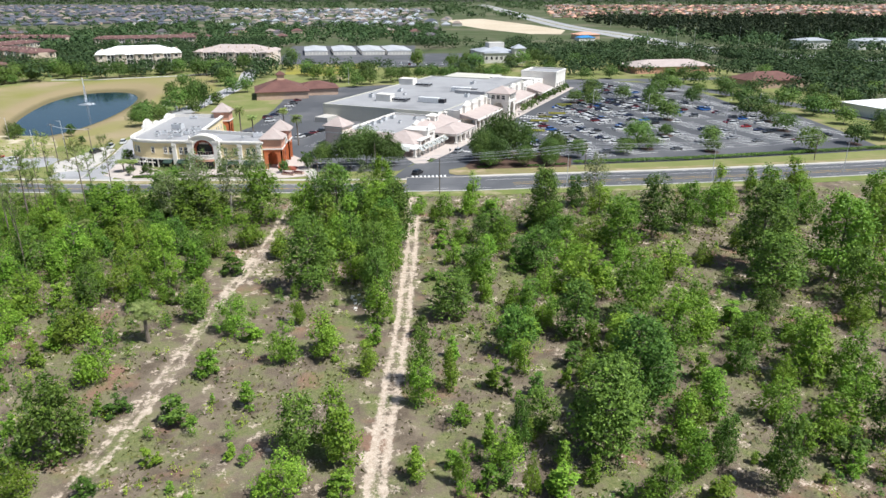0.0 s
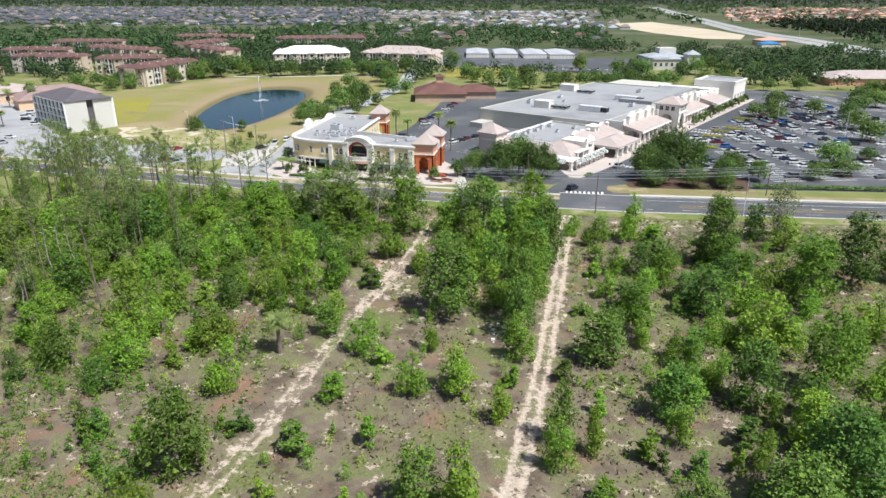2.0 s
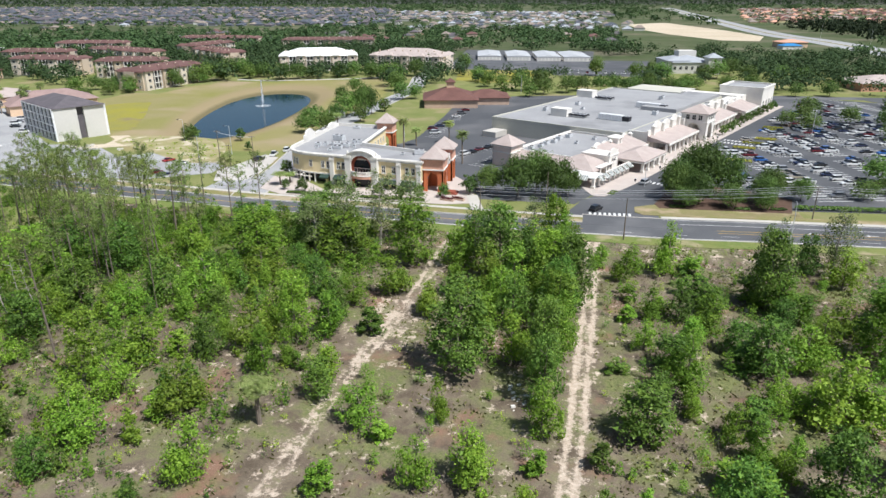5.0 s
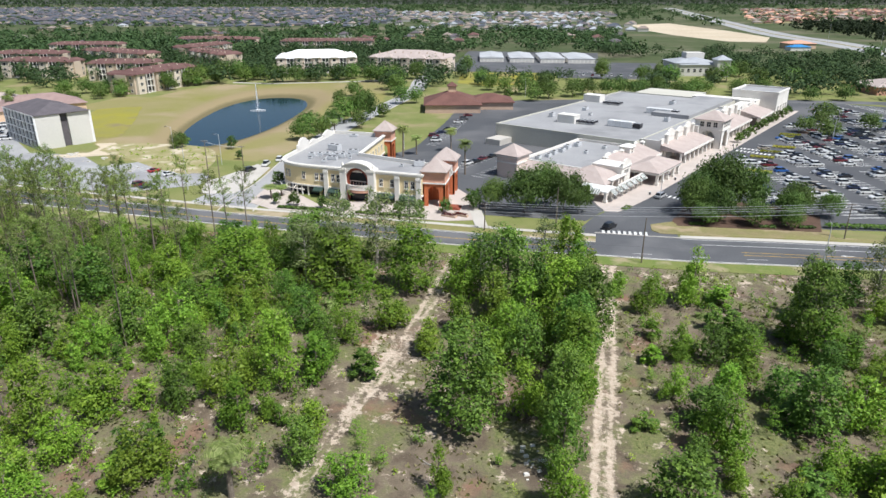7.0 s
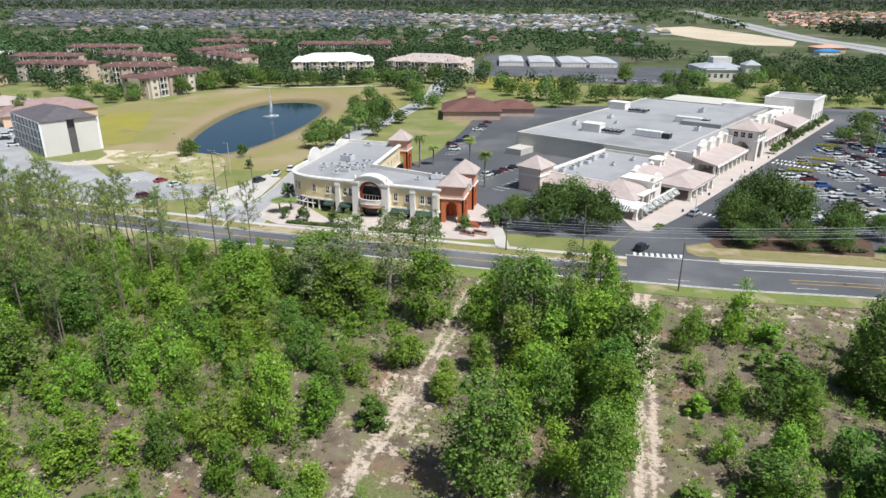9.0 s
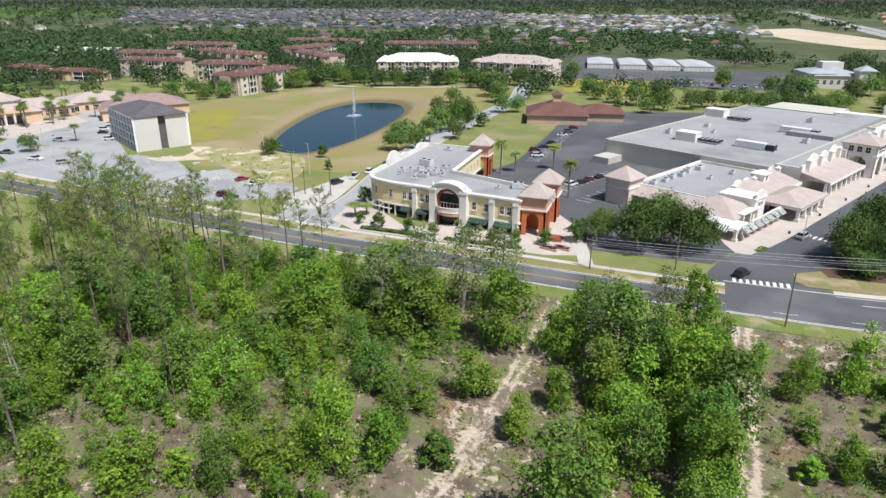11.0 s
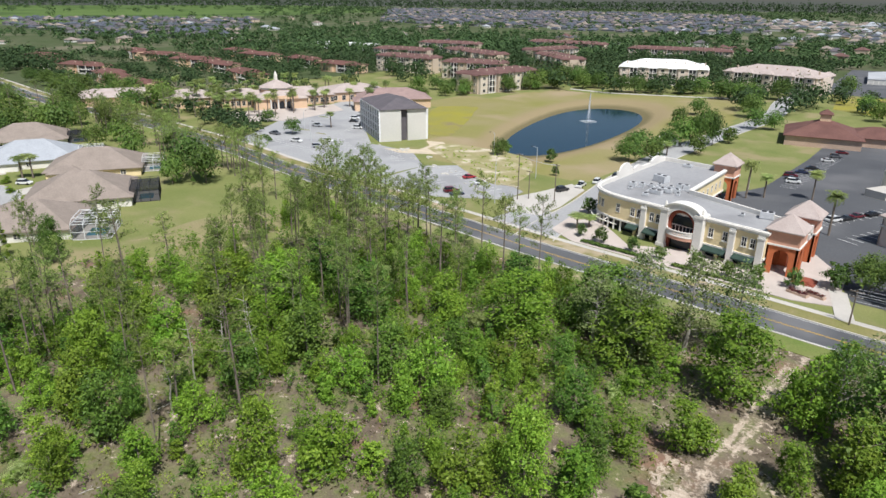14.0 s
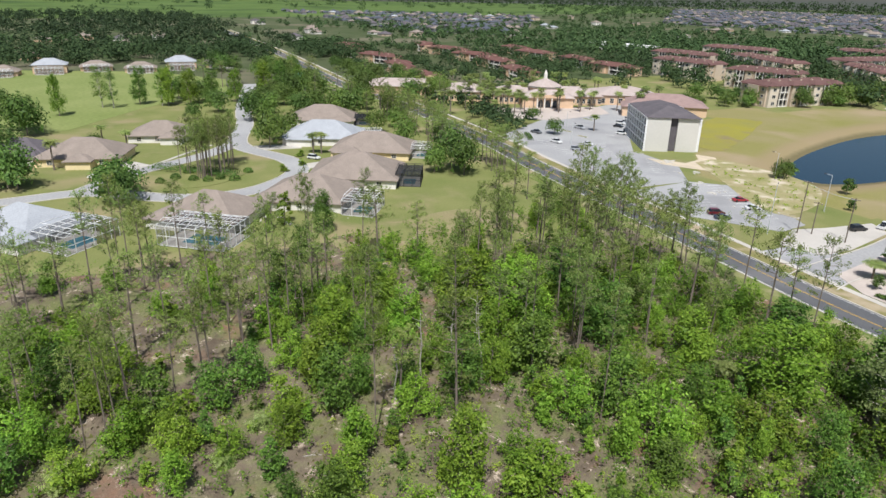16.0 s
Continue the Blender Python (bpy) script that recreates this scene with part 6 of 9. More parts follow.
# ---- clubhouse ----
def clubhouse():
    c = thing("clubhouse", pose(-330, 305, 0, 0, 0, 62), "peach stucco clubhouse with tile roofs and a domed entrance lantern", "clubhouse")
    part("wall", Shape().box(-32, 0, 0, 32, 22, 5.2), M["peach"], c)
    part("roof", Shape().hip(-32, 0, 32, 22, 5.2, 4.0, 0.9), M["pinkroof"], c)
    for x0, x1, y0, y1 in ((-62, -30, 6, 30), (30, 66, 4, 30), (-14, 14, -12, 2)):
        part("wing_wall", Shape().box(x0, y0, 0, x1, y1, 5.6), M["peach"], c)
        part("wing_roof", Shape().hip(x0, y0, x1, y1, 5.6, 3.6, 0.9), M["pinkroof"], c)
    oct_ = [(9 * math.cos(a), 4 + 9 * math.sin(a)) for a in np.linspace(0, 2 * math.pi, 8, endpoint=False) + 0.39]
    part("drum", Shape().prism(oct_, 0, 10.5), M["peach"], c)
    part("drum_band", parapet_ring(oct_, 9.4, 10.3, 0.2, out=0.4), M["trimw"], c)
    r = Shape()
    o2 = [(x * 1.12, 4 + (y - 4) * 1.12) for x, y in oct_]
    for i in range(8):
        r.face([(*o2[i], 10.4), (*o2[(i + 1) % 8], 10.4), (0, 4, 14.6)])
    part("drum_roof", r, M["pinkroof"], c)
    part("lantern", Shape().tube([(0, 4, 13.8), (0, 4, 16.5), (0, 4, 17.2), (0, 4, 19.0)], [1.0, 1.0, 0.8, 0.1], 8), M["trimw"], c)
    for k in range(4):
        part("column", Shape().tube([(-6 + k * 4, -12.8, 0), (-6 + k * 4, -12.8, 5.4)], [0.45, 0.38], 8), M["trimw"], c)
    for k in range(3):
        ar = [(-4 + 4 * k + 1.4 * math.cos(q), 2.9 + 1.4 * math.sin(q)) for q in np.linspace(math.pi, 0, 9)]
        part("portico_arch", Shape().face([(x, -12.08, z) for x, z in [(-5.4 + 4 * k, 0.2)] + ar + [(-2.6 + 4 * k, 0.2)]][::-1]), M["pane"], c)
    part("portico_parapet", Shape().box(-9, -13.2, 5.5, 9, -12.2, 7.2), M["peach"], c)
    for k in range(6):
        window(c, -28 + k * 3.0, -0.02, 0, 2.4, 1.6, 2.4)
        window(c, 16 + k * 3.0, -0.02, 0, 2.4, 1.6, 2.4)
        window(c, -58 + k * 5, 5.98, 0, 2.4, 2.0, 2.6)
        window(c, 34 + k * 5, 3.98, 0, 2.4, 2.0, 2.6)


clubhouse()
blocky("club_annexe", -285, 352, 50, 40, 24, 5.0, "peach", "dustyroof", 5.0, "peach annexe with a dusty pink tile roof", "building", ((-14, -12, 9, 8, 5.2, 3.2),))
blocky("club_annexe", -404, 250, 62, 50, 24, 5.0, "peach", "pinkroof", 3.5, "peach annexe with a pink tile roof", "building")
sheet("club_forecourt", [(-330, 268), (-300, 262), (-286, 280), (-292, 320), (-312, 330), (-322, 300)], 0.066, M["paver"], "pale pink paved forecourt of the clubhouse", "pavement")


# ---- houses by the loop street ----
def house(x, y, rot, l, w, roof="shingle", wall="trimw", storeys=1, screen=None, wings=(), label="single-storey house with a hipped shingle roof"):
    b = thing("house", pose(x, y, 0, 0, 0, rot), label, "house", "neighbourhood houses")
    h = 3.0 * storeys
    part("wall", Shape().box(-l / 2, -w / 2, 0, l / 2, w / 2, h), M[wall], b)
    rf = Shape().hip(-l / 2, -w / 2, l / 2, w / 2, h, min(l, w) * 0.27, 0.8)
    for cx, cy, hl, hw in wings:
        part("wing_wall", Shape().box(cx - hl, cy - hw, 0, cx + hl, cy + hw, h - 0.1), M[wall], b)
        rf.hip(cx - hl, cy - hw, cx + hl, cy + hw, h - 0.05, min(hl, hw) * 0.45, 0.7)
    part("roof", rf, M[roof], b)
    for s, wy, a in ((-1, -w / 2 - 0.02, 0), (1, w / 2 + 0.02, 180)):
        for k in range(3):
            window(b, -l / 2 + l * (k + 0.6) / 3.2, wy, a, 1.6, 1.5, 1.3)
    part("garage_door", Shape().box(-l / 2 - 0.08, -2.5, 0.1, -l / 2 + 0.02, 2.5, 2.3), M["whitemetal"], b)
    for k in range(2):
        part("roof_vent", Shape().tube([(-2 + 4 * k, 2, h + 0.6), (-2 + 4 * k, 2, h + 2.2)], [0.12, 0.12], 6), M["whitemetal"], b)
    if screen:
        sx, sy, sl, sw, sh, dark = screen
        pool_cage(b, sx, sy, sl, sw, sh, dark)
    return b


def pool_cage(parent, x, y, l, w, h, dark):
    """A screened pool cage: thin beams, a hipped top, a pool inside."""
    f = Shape()
    r = 0.06
    nx, ny = max(2, int(l / 2.4)), max(2, int(w / 2.4))
    for i in range(nx + 1):
        px = x - l / 2 + l * i / nx
        for py in (y - w / 2, y + w / 2):
            f.box(px - r, py - r, 0, px + r, py + r, h)
        f.box(px - r, y - w / 2, h - r, px + r, y + w / 2, h + r)
    for j in range(ny + 1):
        py = y - w / 2 + w * j / ny
        for px in (x - l / 2, x + l / 2):
            f.box(px - r, py - r, 0, px + r, py + r, h)
        f.box(x - l / 2, py - r, h - r, x + l / 2, py + r, h + r)
    for z in (0.1, h / 2):
        for py in (y - w / 2, y + w / 2):
            f.box(x - l / 2, py - r, z - r, x + l / 2, py + r, z + r)
        for px in (x - l / 2, x + l / 2):
            f.box(px - r, y - w / 2, z - r, px + r, y + w / 2, z + r)
    part("pool_cage", f, M["dark" if dark else "whitemetal"], parent, "screened pool enclosure frame")
    # sloping shoulders up to a raised middle
    up = Shape()
    m, e = min(l, w) * 0.28, h + 1.0
    for i in range(nx + 1):
        px = x - l / 2 + l * i / nx
        for sy in (-1, 1):
            up.tube([(px, y + sy * w / 2, h), (px, y + sy * (w / 2 - m), e)], [r, r], 4)
        up.box(px - r, y - w / 2 + m, e - r, px + r, y + w / 2 - m, e + r)
    for sy in (-1, 1):
        up.box(x - l / 2, y + sy * (w / 2 - m) - r, e - r, x + l / 2, y + sy * (w / 2 - m) + r, e + r)
    part("cage_top", up, M["dark" if dark else "whitemetal"], parent, "raised frame of the screened roof")
    s = Shape()
    s.face([(x - l / 2, y - w / 2, h - 0.1), (x + l / 2, y - w / 2, h - 0.1), (x + l / 2, y + w / 2, h - 0.1), (x - l / 2, y + w / 2, h - 0.1)])
    for px in (x - l / 2 + 0.02, x + l / 2 - 0.02):
        s.face([(px, y - w / 2, 0.1), (px, y + w / 2, 0.1), (px, y + w / 2, h - 0.1), (px, y - w / 2, h - 0.1)])
    for py in (y - w / 2 + 0.02, y + w / 2 - 0.02):
        s.face([(x - l / 2, py, 0.1), (x + l / 2, py, 0.1), (x + l / 2, py, h - 0.1), (x - l / 2, py, h - 0.1)])
    part("screen", s, M["mesh" if dark else "net"], parent, "dark insect screen")
    part("pool_deck", Shape().box(x - l / 2, y - w / 2, 0.02, x + l / 2, y + w / 2, 0.14), M["concrete"], parent)
    part("pool", Shape().box(x - l / 4, y - w / 4, 0.1, x + l / 4, y + w / 4, 0.16), M["pool"], parent, "blue pool water")


house(-222, 151, 60, 28, 23, screen=(17.5, -2, 8, 12, 4.2, True), wings=((-9, 9, 5, 5),), label="white house with a broad grey-brown shingle roof")
house(-254, 170, 58, 29, 21, wall="cream", screen=(18.2, 0, 7, 11, 3.6, False), wings=((-8, -9, 5, 4),), label="cream house with a grey-brown shingle roof")
house(-284, 160, 62, 30, 21, "palegrey", screen=(19.2, 2, 8, 11, 3.6, False), wings=((-8, -9, 5, 4),), label="white house with a pale grey roof")
house(-322, 172, 66, 29, 21, screen=(18.2, -1, 7, 10, 3.6, True), wings=((8, -8, 5, 4),))
house(-204, 130, 52, 25, 20, screen=(17.2, -5, 9, 12, 4.2, False), wings=((-8, -8, 5, 4),), label="white house with a screened pool at the back")
house(-199, 101, 50, 23, 19, screen=(7, -15.6, 18, 12, 5.0, False), wings=((-7, -8, 5, 4),), label="white house with a large screened pool cage")
house(-206, 58, 40, 22, 18, "palegrey", screen=(16.5, 0, 11, 15, 4.6, False), wings=((7, -8, 5, 4),), label="house with a blue-grey roof and a white pool cage")
house(-283, 72, 70, 27, 20, "shingle", "cream", wings=((2, -10, 4, 4), (-8, 8, 5, 4)), label="cream house with a brown shingle roof and gables")
house(-312, 100, 72, 22, 17, wings=((6, -9, 4, 4),), screen=(-1, 12, 9, 7, 3.2, True))
house(-296, 52, 70, 20, 16, "slate", "trimw", wings=((6, -8, 4, 4),))
for k in range(9):
    house(-566 - 9 * (k % 3), -62 + 29 * k, 84 + 3 * (k % 3), 21, 15, ("shingle", "palegrey", "shingle")[k % 3], "peach", 1 + (k % 3 == 1), (0, -11.5, 17, 8, 4.2, False), label="peach house with a white pool cage on the golf course")


# ---- plants ----
def quads(name, c, u, v, material, corners=3):
    """A mesh of loose leaves, pointed or four-cornered: centres c, half axes u and v."""
    n, k = len(c), corners
    if k == 3:
        pts = np.stack((c - 1.3 * u - 0.7 * v, c + 1.3 * u - 0.7 * v, c + 1.7 * v), 1).reshape(-1, 3)
    else:
        pts = np.stack((c - 1.25 * u, c - 1.25 * v, c + 1.25 * u, c + 1.25 * v), 1).reshape(-1, 3)
    me = bpy.data.meshes.new(name)
    me.vertices.add(k * n)
    me.vertices.foreach_set("co", pts.astype(np.float32).ravel())
    me.loops.add(k * n)
    me.loops.foreach_set("vertex_index", np.arange(k * n, dtype=np.int32))
    me.polygons.add(n)
    me.polygons.foreach_set("loop_start", np.arange(0, k * n, k, dtype=np.int32))
    me.materials.append(material)
    me.update(calc_edges=True)
    return me


def unit(a):
    return a / np.maximum(np.linalg.norm(a, axis=1, keepdims=True), 1e-6)


def leaf_axes(rng, out, size, slim=0.62, wild=0.75):
    """Half axes of leaves that face roughly outwards and up."""
    n = len(out)
    nrm = unit(out + np.array((0, 0, 0.35)) + wild * rng.normal(size=(n, 3)))
    u = unit(np.cross(nrm, rng.normal(size=(n, 3))))
    v = np.cross(nrm, u)
    s = size * rng.uniform(0.65, 1.35, (n, 1)) / 2
    return u * s, v * s * slim


def crown_points(rng, n, w, h, z0, lumps, taper, shell=0.75, fat=1.0, stems=1):
    """Leaf places on a crown made of many overlapping lumps: uneven outline and gaps between."""
    c = []
    base = [(0.30 * w * math.cos(2.1 * s + 0.5) * (s > 0), 0.30 * w * math.sin(2.1 * s + 0.5) * (s > 0), 1.0 if s == 0 else rng.uniform(0.55, 0.95)) for s in range(stems)]
    for k in range(lumps):
        f = (k // stems + 0.5) / (lumps / stems)
        sx, sy, sh = base[k % stems]
        rad = 0.5 * w * (1 - taper * abs(f - 0.34) ** 1.15 / 0.66 ** 1.15)
        a = k * 2.4 + rng.uniform(-0.7, 0.7)
        r = rad * rng.uniform(0.15, 1.0) ** 0.6 * 0.86
        if stems > 1:
            r *= 0.62
        lump = fat * w * rng.uniform(0.085, 0.20) * (1 - 0.4 * taper * max(0, f - 0.4))
        z = z0 + lump * 0.5 + (h * sh - z0 - lump * 1.3) * min(1.0, max(0.0, f + rng.normal() * 0.06))
        c.append((sx + r * math.cos(a), sy + r * math.sin(a), z, lump))
    c = np.array(c)
    pick = rng.choice(len(c), n, p=c[:, 3] ** 1.7 / (c[:, 3] ** 1.7).sum())
    d = unit(rng.normal(size=(n, 3)))
    d[:, 2] = np.where(d[:, 2] < -0.35, -d[:, 2] * 0.6, d[:, 2])
    d = unit(d)
    r = c[pick, 3:4] * (shell + (1.2 - shell) * rng.random((n, 1)))
    p = c[pick, :3] + d * r * np.array((1, 1, 1.2))
    p[:, 2] = np.maximum(p[:, 2], 0.08)
    # shading follows the lump and the whole crown
    mid = np.array((0, 0, z0 + 0.4 * (h - z0)))
    d = unit(d + 0.6 * unit(p - mid))
    return p, d, c


def core(rng, c, n, size):
    """Broad leaf clumps deep inside a crown, which keep its inside dark."""
    pick = rng.integers(0, len(c), n)
    p = c[pick, :3] + rng.normal(size=(n, 3)) * c[pick, 3:4] * 0.32
    p[:, 2] = np.maximum(p[:, 2], 0.25)
    u, v = leaf_axes(rng, rng.normal(size=(n, 3)), size, 0.8)
    return p, u, v


def trunk_shape(rng, h, r, limbs, reach, start=0.25, sides=6):
    s = Shape()
    pts = [Vector((0, 0, -0.15))]
    for k in range(1, 5):
        pts.append(Vector((rng.normal() * 0.012 * h, rng.normal() * 0.012 * h, h * k / 4)))
    s.tube(pts, [r * 1.25, r * 0.9, r * 0.7, r * 0.45, r * 0.15], sides)
    for k in range(limbs):
        f = start + (0.95 - start) * (k + rng.random()) / limbs
        i = min(3, int(f * 4))
        b = pts[i].lerp(pts[i + 1], f * 4 - i)
        a = k * 2.4 + rng.uniform(-0.4, 0.4)
        l = reach * rng.uniform(0.6, 1.0) * (1.1 - 0.5 * f)
        m = b + Vector((math.cos(a) * l * 0.5, math.sin(a) * l * 0.5, l * 0.25))
        e = b + Vector((math.cos(a) * l, math.sin(a) * l, l * rng.uniform(0.4, 0.75)))
        s.tube([b, m, e], [r * 0.4, r * 0.26, r * 0.08], 3)
    return s


def make_tree(name, seed, w, h, n, leaf, material, z0, lumps, taper, label, bark="bark", shell=0.72, limbs=7, wild=0.75, dense=0.12, fat=1.0, stems=1):
    """A plant prototype with trunk and crown, returned with its size."""
    rng = np.random.default_rng(seed)
    p, d, c = crown_points(rng, n, w, h, z0, lumps, taper, shell, fat, stems)
    u, v = leaf_axes(rng, d, leaf, wild=wild)
    if dense:
        q, a, b = core(rng, c, int(n * dense), leaf * 2.1)
        p, u, v = np.concatenate((p, q)), np.concatenate((u, a)), np.concatenate((v, b))
    t = trunk_shape(rng, h * 0.9, 0.014 * h + 0.03, limbs, w * 0.42).mesh("trunk", M[bark])
    return (name, w, h, t, quads("crown", p, u, v, M[material]), label)


def plant(proto, x, y, h, w, label="", category="tree", group="", turn=None, z=None):
    name, pw, ph, trunk, crown, lab = proto
    rng = PLACE
    ob = thing(name, pose(x, y, ground_z(x, y) if z is None else z, rng.uniform(-2, 2), rng.uniform(-2, 2), rng.uniform(0, 360) if turn is None else turn), label or lab, category, group)
    ob.scale = (w / pw, w / pw, h / ph)
    part("trunk", trunk, parent=ob)
    part("crown", crown, parent=ob)
    return ob


PLACE = random.Random(7)
YOUNG = "leafy young tree with bright green foliage down to the ground"
SMALL = [make_tree("sapling", 10 + k, 2.9, 5.2, 1000, 0.20, "leaf" if k % 5 else "leaf_dark", 0.15, 24, 0.72, "leafy sapling with bright green foliage to the ground", shell=0.68, limbs=3, wild=0.68, stems=1 + k % 3) for k in range(6)]
MID = [make_tree("young_tree", 20 + k, 7.0, 9.2, 2600, 0.248, "leaf" if k % 4 else "leaf_dark", 0.3, 56, 0.62, YOUNG, shell=0.74, wild=0.7, stems=1 + k % 4) for k in range(8)]
TALL = [make_tree("broadleaf_tree", 30 + k, 10.0, 16.0, 4600, 0.31, "leaf_dark" if k % 3 == 0 else "leaf", 1.0, 70, 0.5, "tall broadleaf tree with a dense green crown", limbs=12, shell=0.76, wild=0.6) for k in range(6)]
AIRY = [make_tree("broadleaf_tree", 40 + k, 9.0, 15.0, 2300, 0.32, "leaf_grey" if k else "leaf_dark", 2.4, 44, 0.5, "tall thin-leaved tree with pale grey branches", "pale_bark", 0.4, 30, dense=0) for k in range(4)]
OAK = [make_tree("oak_tree", 50 + k, 11.0, 8.6, 4200, 0.31, "oak_leaf", 1.9, 60, 0.42, "broad dark green oak tree", limbs=9, shell=0.74, wild=0.6, fat=1.15) for k in range(4)]
FAR_OAK = [make_tree("oak_tree", 54 + k, 11.0, 8.6, 1250, 0.56, "oak_leaf" if k % 2 else "hedge", 1.1, 34, 0.46, "broad green tree", limbs=5, shell=0.75, fat=1.4, wild=0.4, dense=0.05) for k in range(5)]
STREET_TREE = [make_tree("street_tree", 60 + k, 6.0, 7.0, 900, 0.4, "oak_leaf" if k % 2 else "hedge", 1.2, 24, 0.35, "rounded green street tree") for k in range(4)]


def make_pine(seed, h=20.0, bare=0.58):
    rng = np.random.default_rng(seed)
    s = Shape()
    bend = rng.normal(size=2) * 0.35
    pts = [Vector((bend[0] * f * f, bend[1] * f * f, -0.2 + h * f)) for f in np.linspace(0, 1, 7)]
    s.tube(pts, [0.21, 0.19, 0.17, 0.15, 0.12, 0.08, 0.03], 6)
    P, D = [], []
    n = 19
    for k in range(n):
        f = bare + (0.985 - bare) * (k / (n - 1)) ** 0.85
        i = min(5, int(f * 6))
        b = pts[i].lerp(pts[i + 1], f * 6 - i)
        a = k * 2.4 + rng.uniform(-0.6, 0.6)
        l = (0.5 + 2.7 * math.sin(math.pi * min(1, (1 - f) / (1 - bare) * 0.7 + 0.1))) * rng.uniform(0.5, 1.15)
        e = b + Vector((math.cos(a) * l, math.sin(a) * l, l * rng.uniform(0.15, 0.7)))
        s.tube([b, b.lerp(e, 0.5) + Vector((0, 0, -0.1)), e], [0.055, 0.04, 0.015], 3)
        for q, r in ((0.55, 0.7), (1.0, 0.95)):
            m = int(40 * r)
            d = unit(rng.normal(size=(m, 3)) + np.array((0, 0, 0.3)))
            P.append(np.array(b.lerp(e, q)) + d * r * rng.uniform(0.3, 1.0, (m, 1)))
            D.append(d)
    P, D = np.concatenate(P), np.concatenate(D)
    u, v = leaf_axes(rng, D, 0.42, 0.26, 0.9)
    # a few dead stubs below the crown
    for k in range(5):
        f = rng.uniform(0.3, bare)
        a = rng.uniform(0, 6.28)
        i = min(5, int(f * 6))
        b = pts[i].lerp(pts[i + 1], f * 6 - i)
        s.tube([b, b + Vector((math.cos(a) * 0.9, math.sin(a) * 0.9, 0.15))], [0.035, 0.01], 4)
    return ("pine_tree", 7.6, h, s.mesh("trunk", M["bark"]), quads("crown", P, u, v, M["needle"]), "tall thin pine with a small open crown")


PINE = [make_pine(70 + k, 20.0, 0.5 + 0.05 * (k % 3)) for k in range(6)]


def make_palm(seed, h, fronds, length, name="palm_tree", label="slender palm tree with arching fronds", trunk_r=0.2):
    rng = np.random.default_rng(seed)
    s = Shape().tube([(0, 0, -0.1), (0.05, 0, h * 0.5), (0, 0.05, h)], [trunk_r * 1.2, trunk_r, trunk_r * 0.9], 8)
    P, U, V = [], [], []
    for k in range(fronds):
        a = k * 2.4
        el = rng.uniform(-0.5, 1.25)
        d = np.array((math.cos(a), math.sin(a), 0.0))
        side = np.array((-d[1], d[0], 0))
        l = length * rng.uniform(0.8, 1.1)
        prev = np.array((0, 0, h), float)
        for j in range(6):
            q = el - 0.32 * j
            step = (d * math.cos(q) + np.array((0, 0, math.sin(q)))) * l / 6
            mid = prev + step / 2
            wid = length * (0.24, 0.34, 0.33, 0.28, 0.2, 0.1)[j]
            for sd in (-1, 1):
                ax = side * sd * wid / 2 + np.array((0, 0, -0.35 * wid / 2))
                for t in (-0.25, 0.25):
                    P.append(mid + step * t + ax)
                    U.append(ax * 0.85)
                    V.append(step * 0.16 + ax * 0.1)
            prev = prev + step
    return (name, 2 * length, h + length * 0.6, s.mesh("trunk", M["bark"]), quads("crown", np.array(P), np.array(U), np.array(V), M["palm_leaf"], 4), label)


PALM = [make_palm(80 + k, 9.0, 30, 2.7) for k in range(2)]
CABBAGE = make_palm(84, 5.2, 34, 1.9, label="cabbage palm with a round shaggy crown")
PALMETTO = [make_palm(86 + k, 0.5, 18, 1.5, "saw_palmetto", "low saw palmetto clump of fan fronds", 0.12) for k in range(2)]


def taken(x, y, gap, spots):
    return any((x - a) ** 2 + (y - b) ** 2 < (gap + r) ** 2 for a, b, r in spots)


SPOTS = []


def grow(trees, kinds=None):
    """Single trees: x, y, height, width."""
    for x, y, h, w in trees:
        set_ = kinds or (TALL if h > 12.5 else MID if h > 5.8 else SMALL)
        plant(set_[PLACE.randrange(len(set_))], x, y, h, w * 1.08, group="trees of the scrubland")
        SPOTS.append((x, y, w * 0.4))


# the dense west
grow(((-89, 101, 8.5, 7), (-110, 102, 11, 7.5), (-101, 102, 10.5, 7.5), (-117, 107, 13, 7), (-95, 112, 7.5, 6.5), (-130, 120, 11, 9), (-116, 120, 10.5, 8.5), (-99, 122, 9, 8), (-105, 132, 11, 8), (-97, 134, 10.5, 9.5), (-123, 136, 13, 12), (-114, 142, 13, 12), (-100, 152, 12, 11), (-120, 158, 10.5, 11), (-88, 160, 10.5, 9), (-86, 182, 8, 10)))
# west, nearer the track
grow(((-62, 104, 4, 4), (-71, 108, 8, 6), (-77, 110, 13, 7), (-60, 110, 5.5, 4.5), (-72, 118, 9.5, 9), (-51, 118, 9, 5.5), (-62, 121, 8.5, 5.5), (-68, 121, 5, 4), (-57, 126, 9.5, 7.5), (-57, 132, 7.5, 4.5), (-85, 133, 8, 7), (-72, 138, 12, 8), (-82, 139, 10.5, 8.5), (-57, 140, 8.5, 7.5), (-54, 148, 9, 6), (-74, 150, 8.5, 7.5), (-68, 154, 8.5, 8.5), (-74, 164, 13, 13), (-54, 168, 13, 13), (-64, 177, 13, 13.5)))
